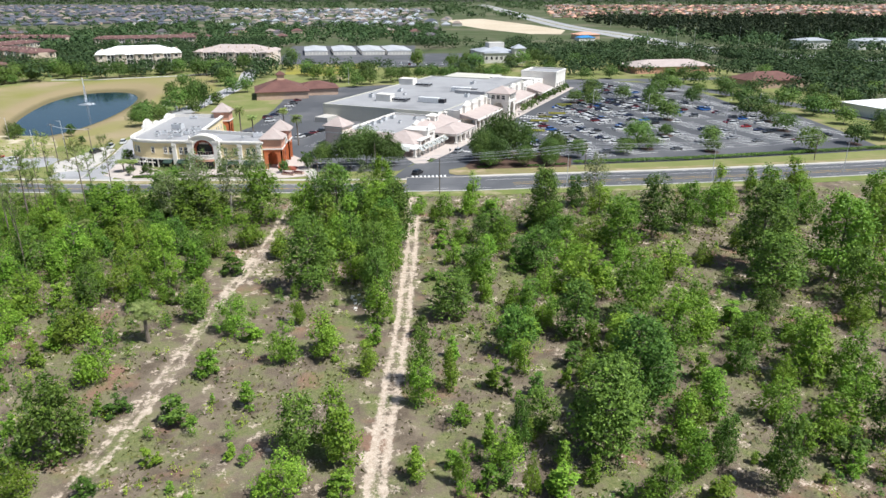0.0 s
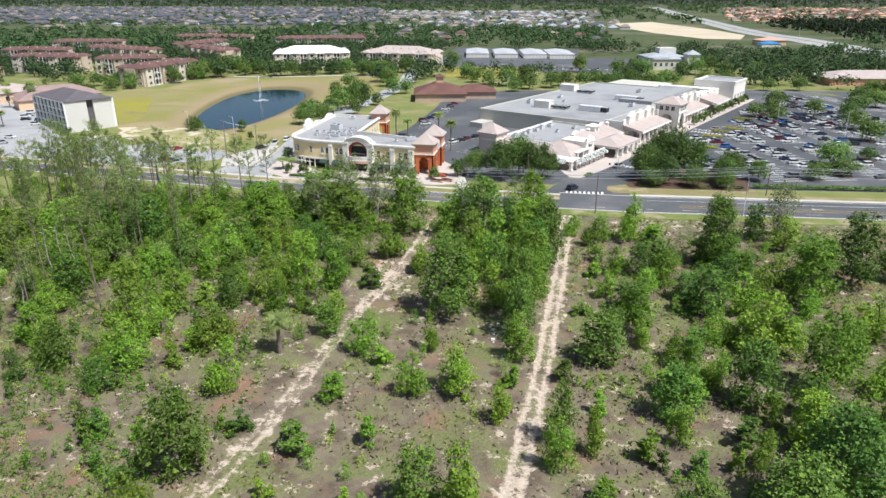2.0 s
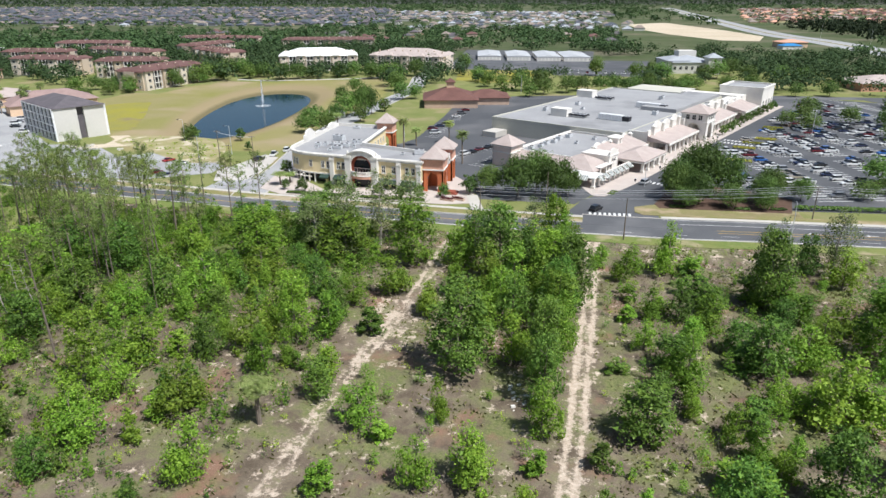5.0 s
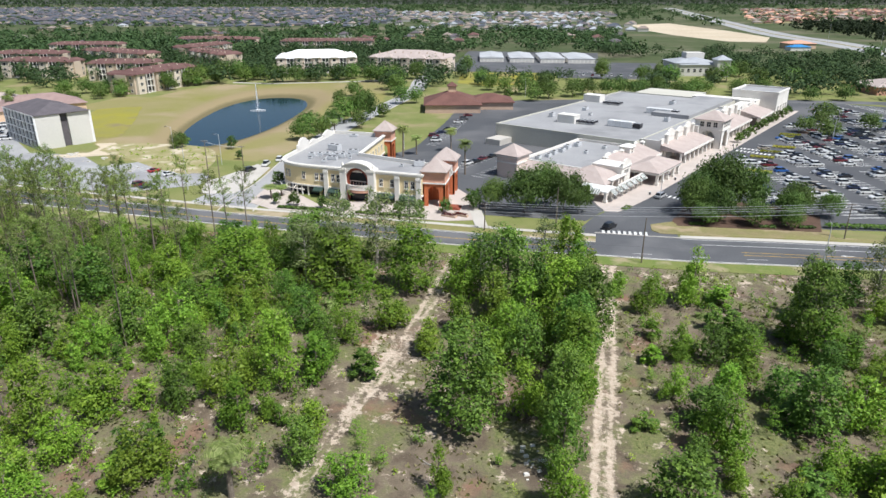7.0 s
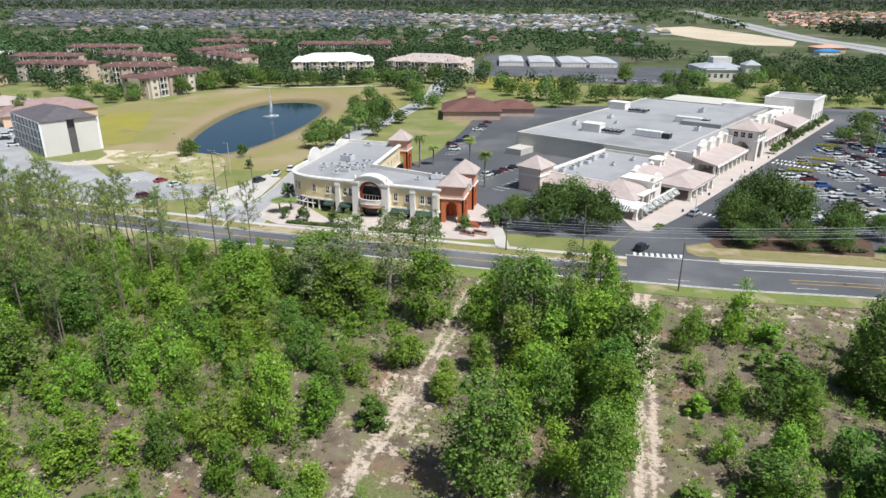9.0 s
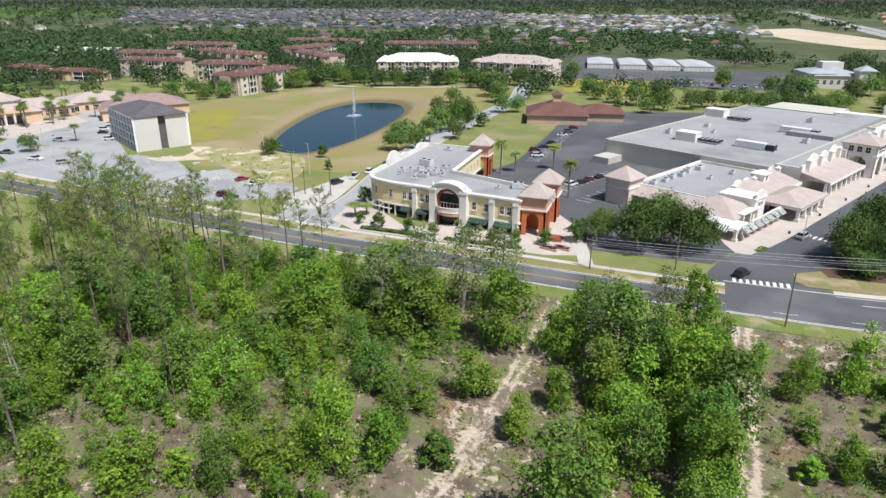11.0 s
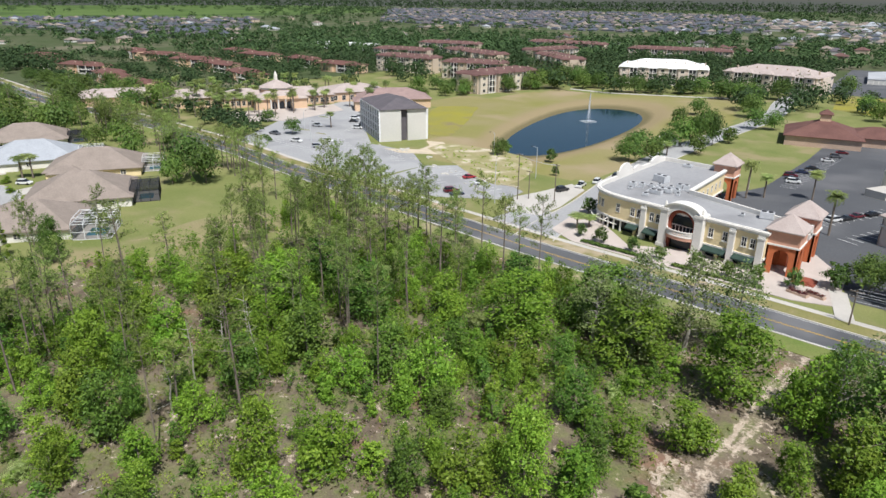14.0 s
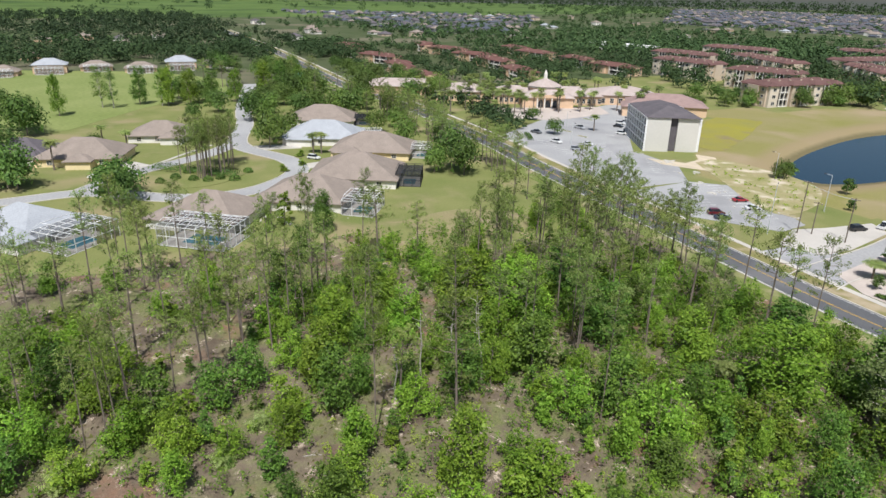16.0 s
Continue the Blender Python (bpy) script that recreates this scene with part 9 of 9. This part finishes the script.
for x, y, r, kd, c in ((-118, 256, 72, "suv", "black"), (-116, 265, 100, "pickup", "white"), (-114.2, 273, 100, "suv", "white"), (-112.6, 284, 100, "suv", "black"), (-110.8, 292, 100, "saloon", "maroon"), (-113, 380, 92, "suv", "silver"), (-107, 402, 92, "saloon", "white"), (4, 217, 60, "suv", "black"), (20.5, 249, 62, "suv", "silver"), (-254, 146, 40, "suv", "white"), (-255, 74, 60, "saloon", "white")):
    car(x, y, r, kd, c, where="standing at the side of the street", z=0.06, group="cars on the streets")
for k in range(8):
    car(-8 + 7.0 * k, 578.4 + (k % 3) * 0.2, 92, crng.choice(KINDS), crng.choice(MIX), where="parked before the far sheds", z=0.07, group="far cars")

# ---- poles, cables, fountain, small things ----
def utility_pole(x, y, h, arms=1, label="weathered wooden utility pole with crossarm"):
    ob = thing("utility_pole", pose(x, y, 0), label, "pole", "utility poles")
    part("post", Shape().tube([(0, 0, 0), (0, 0, h)], [0.17, 0.11], 8), M["wood"], ob)
    for k in range(arms):
        part("crossarm", Shape().box(-1.2, -0.07, h - 0.5 - k * 1.1, 1.2, 0.07, h - 0.36 - k * 1.1), M["wood"], ob)
        for sx in (-1.05, -0.4, 0.4, 1.05):
            part("insulator", Shape().tube([(sx, 0, h - 0.36 - k * 1.1), (sx, 0, h - 0.15 - k * 1.1)], [0.06, 0.04], 6), M["trimw"], ob)
    return ob


def street_lamp(x, y, h, rot=0, arm=1.6, label="tall grey metal street lamp"):
    key = ("lamp", h, arm)
    if key not in CACHE:
        CACHE[key] = (Shape().tube([(0, 0, 0), (0, 0, h)], [0.12, 0.07], 8).mesh("post", M["steel"]),
                      Shape().tube([(0, 0, h - 0.1), (arm, 0, h + 0.15)], [0.05, 0.04], 6).mesh("arm", M["steel"]),
                      Shape().box(arm - 0.1, -0.17, h + 0.06, arm + 0.6, 0.17, h + 0.22, taper=0.04).mesh("lamp_head", M["dark"]))
    ob = thing("street_lamp", pose(x, y, 0, 0, 0, rot), label, "lamp", "street lamps")
    for n_, d_ in zip(("post", "arm", "lamp_head"), CACHE[key]):
        part(n_, d_, parent=ob)
    return ob


for x, y, l in ((-262.5, 268, 9), (-249, 267, 7), (-282.6, 297.4, 8), (-214.8, 267.2, 6), (-134.4, 250.1, 7), (-136.6, 237.5, 5)):
    oval = [(x + l / 2 * math.cos(q) * abs(math.cos(q)) ** -0.5 * 0.94 - 0.25 * math.sin(q), y + 0.9 * math.sin(q) + 0.35 * l * 0.25 * math.cos(q)) for q in np.linspace(0.13, 2 * math.pi + 0.13, 14, endpoint=False)]
    sheet("kerb_island", oval, 0.17, M["concrete"], "pale concrete kerb of a car park island", "kerb")
    sheet("planting_bed", [(x + (a - x) * 0.86, y + (b - y) * 0.78) for a, b in oval], 0.185, M["greenverge"], "grass bed of a car park island", "planting bed")
sheet("patio", [(-197, 115), (-191, 111), (-184, 119), (-180, 131), (-184, 135), (-189, 128)], 0.07, M["concrete"], "pale concrete patio behind the house", "patio")
utility_pole(-28.4, 209.6, 7.5, 2)
utility_pole(62, 219.5, 9.5, 2)
utility_pole(150, 229, 9.5, 2)
utility_pole(-123.6, 238.5, 14.5, 1)
utility_pole(-121.5, 241.5, 9, 1)
utility_pole(-113.5, 243.5, 12, 1)
utility_pole(10.2, 193.4, 11, 0, "dark wooden utility pole beside the road")
utility_pole(-10, 215.5, 11, 0, "plain wooden utility pole")
for x, y, h, r in ((-126.6, 230.5, 13.5, 120), (51, 200, 10, 90), (101, 206, 10, 90), (150, 212, 10, 90), (-165, 284, 9, 200), (-133, 264, 11, 200), (-73, 300, 9, 0), (-36, 452, 11, 180), (120, 320, 11, 0), (150, 300, 11, 0), (98, 340, 11, 0), (140, 270, 11, 0), (176, 320, 11, 0), (-262, 268, 9, 0), (-238, 252, 9, 0), (20, 246, 8, 0)):
    street_lamp(x, y, h, r)
for x, y in ((300, 690), (352, 700), (290, 800), (344, 612), (400, 640), (300, 980), (470, 566), (350, 860)):
    street_lamp(x, y, 24, 90, 2.5, "tall steel mast beside the highway")


def cables(a, b, heights, sag):
    ob = thing("power_cables", pose(0, 0, 0), "sagging black overhead cables between the poles", "cables", "overhead cables")
    for dx, z0, z1 in heights:
        pts = [Vector((a[0] + (b[0] - a[0]) * f, a[1] + (b[1] - a[1]) * f + dx, z0 + (z1 - z0) * f - sag * 4 * f * (1 - f))) for f in np.linspace(0, 1, 13)]
        part("cable", Shape().tube(pts, [0.036] * 13, 4), M["steel"], ob)


cables((-28.4, 209.6), (62, 219.5), ((-1, 7.3, 9.2), (1, 7.3, 9.2), (-0.6, 6.2, 8.1), (0.6, 6.2, 8.1), (0, 5.2, 7.0)), 1.3)
cables((62, 219.5), (150, 229), ((-1, 9.2, 9.2), (1, 9.2, 9.2), (0, 8.1, 8.1), (0, 7.0, 7.0)), 1.3)
cables((-123.6, 238.5), (-113.5, 243.5), ((0, 13.8, 11.5), (0.5, 13.6, 11.3)), 0.4)


def fountain(x, y):
    rng = np.random.default_rng(4)
    ob = thing("fountain", pose(x, y, -2.1), "tall white jet of a pond fountain with falling spray", "fountain")
    n = 2600
    f = rng.random(n) ** 0.7
    a = rng.uniform(0, 6.28, n)
    spread = np.where(rng.random(n) < 0.55, 0.12 + 0.5 * (1 - f), 0.25 + 1.5 * (1 - f) ** 1.5)
    p = np.stack((np.cos(a) * spread * rng.random(n), np.sin(a) * spread * rng.random(n), 14.8 * f), 1)
    u, v = leaf_axes(rng, rng.normal(size=(n, 3)), 0.16, 0.8)
    part("jet", quads("jet", p, u, v, M["foam"]), parent=ob)
    m = 900
    a, r = rng.uniform(0, 6.28, m), rng.uniform(0.3, 4.6, m)
    p = np.stack((np.cos(a) * r, np.sin(a) * r, 0.03 + 0.9 * rng.random(m) * np.exp(-r / 2)), 1)
    u, v = leaf_axes(rng, np.tile((0, 0, 3.0), (m, 1)), 0.22, 0.8)
    part("splash", quads("splash", p, u, v, M["foam"]), parent=ob)
    part("float", Shape().tube([(0, 0, -0.3), (0, 0, 0.25)], [0.9, 0.7], 12), M["dark"], ob)


fountain(-180.0, 391.0)
sheet("sand_path", [(-196, 290), (-188, 284), (-181, 271), (-196, 262), (-206, 264), (-194, 272), (-196, 281), (-203, 287)], 0.05, M["sandlot"], "pale sandy path beside the hotel", "path")
dirt = random.Random(9)
for k in range(26):
    x, y = dirt.uniform(-200, -132), 0
    y = 272 - 0.42 * (x + 200) + dirt.uniform(-4, 4) - 4
    s = dirt.uniform(0.4, 1.2)
    st = Shape().box(-s, -s * 0.5, -0.05, s, s * 0.5, 0.3 * s, taper=0.12 * s)
    ob = part("rubble_block", st, M["concrete"])
    ob.matrix_basis = pose(x, y, ground_z(x, y), 0, 0, dirt.uniform(0, 180))
    tagged(ob, "broken concrete block on the building site", "rubble", "site rubble")
for k in range(5):
    x, y = plaza_xy(-40 + k * 22, 84)
    ob = thing("litter_bin", pose(x, y, 0.17), "dark litter bin on the shop walk", "bin", "litter bins")
    part("drum", Shape().tube([(0, 0, 0), (0, 0, 0.85)], [0.28, 0.32], 10), M["dark"], ob)
    part("lid", Shape().tube([(0, 0, 0.85), (0, 0, 1.0)], [0.34, 0.2], 10), M["steel"], ob)

# ---- distance ----
def far_house(roof, wall, l, w, storeys):
    key = ("far", roof, wall, l, w, storeys)
    if key not in CACHE:
        h = 3.0 * storeys
        CACHE[key] = (Shape().box(-l / 2, -w / 2, 0, l / 2, w / 2, h).box(-l / 4, -w / 2 - 4, 0, l / 6, -w / 2, h - 0.1).mesh("wall", M[wall]),
                      Shape().hip(-l / 2, -w / 2, l / 2, w / 2, h, w * 0.25, 0.6).hip(-l / 4, -w / 2 - 4, l / 6, -w / 2 + 3, h - 0.05, 1.6, 0.5).mesh("roof", M[roof]))
    return CACHE[key]


frnd = random.Random(31)
FAR_TREES = []
FAR_HOUSES = []


def suburb(n, box, roofs, walls, group, skew=0.15, objects=True, tree=1.5, label="distant house among trees"):
    """Houses in rows along streets, with trees between."""
    x0, y0, x1, y1 = box
    rows = max(2, int((y1 - y0) / 38))
    made = 0
    for k in range(n * 3):
        r = frnd.randrange(rows)
        x = x0 + (x1 - x0) * frnd.random()
        x = round(x / 19) * 19
        y = y0 + (r + 0.5) * (y1 - y0) / rows + skew * (x - x0) + frnd.uniform(-2, 2)
        if line_dist(x, y, HIGHWAY) < 60 or line_dist(x, y, ROAD) < 26 or any((x - a) ** 2 + (y - b) ** 2 < 260 for a, b in FAR_HOUSES) or (60 < x < 290 and 780 < y < 1660):
            continue
        FAR_HOUSES.append((x, y))
        w_, r_ = far_house(frnd.choice(roofs), frnd.choice(walls), frnd.choice((15, 17)), frnd.choice((12, 14)), 1 + (frnd.random() < 0.4))
        ob = thing("house", pose(x, y, 0, 0, 0, frnd.choice((0, 90, 180)) + math.degrees(skew)), label, "house", group)
        part("wall", w_, parent=ob)
        part("roof", r_, parent=ob)
        made += 1
        if made >= n:
            break
    for k in range(int(n * tree)):
        x = frnd.uniform(x0, x1)
        y = frnd.uniform(y0, y1) + skew * (x - x0)
        if not any((x - a) ** 2 + (y - b) ** 2 < 90 for a, b in FAR_HOUSES[-400:]) and line_dist(x, y, HIGHWAY) > 24 and not (90 < x < 270 and 780 < y < 1660):
            FAR_TREES.append((x, y, frnd.uniform(7, 12), frnd.uniform(8, 15), 0))


suburb(28, (-700, 800, 60, 1100), ("shingle", "slate", "brownroof"), ("beige", "hotelw", "peach"), "far suburb houses", 0.05, tree=8)
suburb(16, (-1000, 1150, 60, 1700), ("shingle", "palegrey", "slate"), ("beige", "hotelw", "peach"), "far suburb houses", 0.05, tree=7)
suburb(20, (-1900, 650, -760, 1300), ("slate", "shingle", "palegrey"), ("trimw", "hotelw", "beige"), "far suburb houses", 0.1, tree=6)
suburb(16, (-1500, 330, -760, 700), ("slate", "shingle"), ("trimw", "hotelw", "beige"), "far western houses", 0.05, tree=5)
suburb(24, (420, 1520, 1300, 2300), ("redroof", "pinkroof", "salmon"), ("peach", "cream"), "far eastern houses", 0.0, tree=2.5, label="distant house with a reddish tile roof")
suburb(11, (-900, -60, -660, 330), ("shingle", "slate"), ("peach", "trimw"), "far western houses", 0.0, tree=8)
for k in range(14):
    x, y = -450 - 62 * (k % 5) + frnd.uniform(-8, 8), 285 + 85 * (k // 5) + frnd.uniform(-10, 10) + 10 * (k % 5)
    apartment(x, y, 5 + frnd.uniform(-25, 25), 44, 15, 6.4, "redroof", "peach", 2, "two-storey peach apartment house with a red-brown roof", 2)
    for j in range(6):
        FAR_TREES.append((x + frnd.uniform(-38, 38), y + frnd.choice((-1, 1)) * frnd.uniform(14, 34), frnd.uniform(6, 11), frnd.uniform(8, 13), 0))


def wild(n, box, lo, hi, ok=lambda x, y: True, wide=1.45):
    for k in range(n):
        x, y = frnd.uniform(box[0], box[2]), frnd.uniform(box[1], box[3])
        if ok(x, y):
            h = frnd.uniform(lo, hi)
            FAR_TREES.append((x, y, h, h * wide * frnd.uniform(0.8, 1.2), 0))


def free(x, y):
    return line_dist(x, y, HIGHWAY) > 30 and line_dist(x, y, ROAD) > 16 and not (90 < x < 270 and 780 < y < 1660) and not any((x - a) ** 2 + (y - b) ** 2 < 150 for a, b in FAR_HOUSES)


wild(260, (-560, 700, 60, 830), 9, 14, lambda x, y: free(x, y) and not (-130 < x < 20 and y < 815))
wild(520, (-520, 470, -90, 800), 9, 13, lambda x, y: not inside(x, y, POND_LAWN) and not (-252 < x < -180 and 545 < y < 606) and not (-172 < x < -104 and 568 < y < 608) and not (-125 < x < 18 and y > 590))
wild(22, (-110, 500, 130, 562), 7, 11, lambda x, y: not (-75 < x < -22 and y < 458) and not (0 < x < 70 and y > 555))
wild(60, (-520, 300, -345, 470), 7, 11, lambda x, y: free(x, y) and not inside(x, y, HOTEL_LOT))
wild(110, (-760, 260, -430, 560), 6, 10, free)
wild(320, (-1300, 450, -600, 1100), 7, 11, free)
wild(80, (-40, 600, 320, 800), 8, 12, lambda x, y: free(x, y) and not (-125 < x < 66 and y < 815) and not (60 < x < 112 and 580 < y < 640))
wild(80, (110, 480, 330, 800), 8, 13, lambda x, y: free(x, y) and not (165 < x < 248 and 495 < y < 545))
wild(70, (215, 300, 345, 480), 8, 12, lambda x, y: free(x, y) and not (205 < x < 290 and 295 < y < 345) and not (215 < x < 262 and 412 < y < 446) and line_dist(x, y, HIGHWAY) > 26)
wild(120, (380, 520, 760, 800), 8, 13, lambda x, y: free(x, y) and not (425 < x < 640 and 685 < y < 748))
wild(300, (-760, -160, -610, 330), 9, 14, free)
WEST = len(FAR_TREES)
wild(1500, (-1650, -500, -720, 290), 10, 16, free, 1.0)
WEST_TREES = FAR_TREES[WEST:]
del FAR_TREES[WEST:]
# cloud shadow over these woods is put into their dark leaf colour
woods("west_woods", WEST_TREES, 60, 1.6, "far_pine_shaded", "woods beyond the golf course, with cloud shadow in the leaf colour", seed=16, fat=1.4)
wild(300, (-700, 560, -470, 800), 8, 12, free)
wild(260, (-1000, 480, -560, 1000), 8, 12, free)
wild(330, (-500, 790, 60, 1280), 8, 12, free)
wild(150, (120, 476, 400, 640), 9, 13, lambda x, y: free(x, y) and not (165 < x < 248 and 495 < y < 545))
wild(70, (262, 250, 420, 480), 9, 13, free)
wild(300, (330, 560, 900, 1000), 9, 13, lambda x, y: free(x, y) and not (425 < x < 640 and 685 < y < 748))
wild(46, (-420, 226, -268, 264), 4.5, 9, lambda x, y: free(x, y) and not inside(x, y, HOTEL_LOT))
near = [q for q in FAR_TREES if math.hypot(q[0], q[1]) < 800]
woods("middle_woods", near, 150, 1.02, "far_leaf", "rounded green trees between the buildings", seed=6, wild=0.32, lumps=14, fat=1.7)
woods("far_woods", [q for q in FAR_TREES if math.hypot(q[0], q[1]) >= 800], 56, 1.75, "far_leaf", "green far trees between the houses", seed=9, wild=0.4, fat=1.5)
pines = [(frnd.uniform(372, 980), frnd.uniform(800, 1480), frnd.uniform(15, 19), frnd.uniform(8, 12), 0) for k in range(1500)]
woods("far_pine_wood", [q for q in pines if line_dist(q[0], q[1], HIGHWAY) > 48], 50, 2.2, "far_pine_shaded", "dense dark pine wood beyond the highway", seed=7)
def district(x, y):
    """Which far housing district a place belongs to: 1 slate roofs, 2 pale mixed roofs, 3 red roofs, 0 none."""
    r = math.hypot(x, y)
    if x < -0.27 * y and x > -0.95 * y and 1330 < y < 3300:
        return 1
    if x < -820 and 1120 < r < 2150 and y > 0.2 * -x and y < 0.74 * -x:
        return 1
    if -0.27 * y <= x < 110 and 1250 < y < 2500:
        return 2
    if x > 0.2 * y + 30 and 1620 < y < 3200 and x < 2300:
        return 3
    return 0


haze = []
for k in range(3800):
    x, y = frnd.uniform(-4300, 2600), frnd.uniform(-900, 4600)
    r = math.hypot(x, y)
    if r < 1550 or r > 4600 or (x > -1900 and y < 0) or line_dist(x, y, HIGHWAY) < 40:
        continue
    kind = district(x, y)
    if kind == 1 and frnd.random() < 0.15 or kind == 2 and frnd.random() < 0.1 or kind == 3 and frnd.random() < 0.1 or x < -1500 and y < 0.75 * -x and frnd.random() < 0.8:
        continue
    haze.append((x, y, frnd.uniform(7, 10) if kind else frnd.uniform(9, 15), frnd.uniform(12, 30) if kind else frnd.uniform(26, 60), 0))
woods("horizon_woods", haze, 58, 1.5, "far_leaf", "woods and hedges towards the horizon", seed=8, wild=0.4)
rim = []
for k in range(760):
    a = radians(-25 + 235 * k / 760)
    r = frnd.uniform(4050, 4380)
    rim.append((r * math.cos(a), r * math.sin(a), frnd.uniform(46, 60), frnd.uniform(80, 130), 0))
woods("horizon_ridge", rim, 72, 1.2, "far_leaf", "low wooded ridge along the horizon", seed=18)


def horizon_houses():
    """Streets of houses, gable to gable, too far off to count."""
    s = Shape()
    for row in range(76):
        for col in range(270):
            v, u = row * 44.0 + 6 * (col % 3), col * 21.0 - 3300
            x, y = u + 0.16 * v, 480 + v - 0.16 * u * 0.4
            kind = district(x, y)
            if not kind or frnd.random() < (0.20, 0.36, 0.46, 0.52)[kind] or line_dist(x, y, HIGHWAY) < 60:
                continue
            if noise.noise((x * 0.004, y * 0.004, 3)) > 0.32:
                continue
            h = frnd.choice((2.6, 2.6, 5.0)) if kind == 1 else frnd.choice((2.6, 4.8))
            l, w = frnd.uniform(6.5, 9.0), frnd.uniform(5.5, 7.0)
            for p, q in (((-l, -w), (l, -w)), ((l, -w), (l, w)), ((l, w), (-l, w)), ((-l, w), (-l, -w))):
                # first district's walls take the colour that carries the cloud shadow
                s.face([(x + p[0], y + p[1], 0), (x + q[0], y + q[1], 0), (x + q[0], y + q[1], h), (x + p[0], y + p[1], h)], 8 if kind == 1 else 0 if kind == 2 else 5)
            s.hip(x - l, y - w, x + l, y + w, h, frnd.uniform(3.2, 4.4), 0.6, frnd.choice(((), (3, 3, 6, 6, 6, 2), (1, 2, 2, 3, 6), (4, 4, 2, 2, 7))[kind]))
    tagged(part("horizon_houses", s, (M["hotelw"], M["palegrey"], M["shingle"], M["slate"], M["redroof"], M["cream"], M["bluegrey"], M["salmon"], M["siding"])), "rows of small houses near the horizon", "houses", kind="stuff")


horizon_houses()
wh = Shape().box(-45, -12, 0, 45, 12, 7).box(-44, -11, 7, 44, 11, 7.2)
ob = part("warehouse", wh, M["whiteroof"])
ob.matrix_basis = pose(-640, 640, 0, 0, 0, 8)
tagged(ob, "long low white warehouse in the distance", "warehouse")
tn = thing("shelter", pose(-470, 205, 0, 0, 0, 20), "small green-roofed open shelter beyond the loop street", "shelter")
part("roof", Shape().hip(-9, -6, 9, 6, 4.2, 2.0, 0.5), mat("green_metal_roof", (0.06, 0.24, 0.20), (0.05, 0.2, 0.17), 0.5, scale=0.4, fine=3.0), tn)
for sx in (-8, 8):
    for sy in (-5, 5):
        part("post", Shape().tube([(sx, sy, 0), (sx, sy, 4.2)], [0.15, 0.15], 6), M["trimw"], tn)
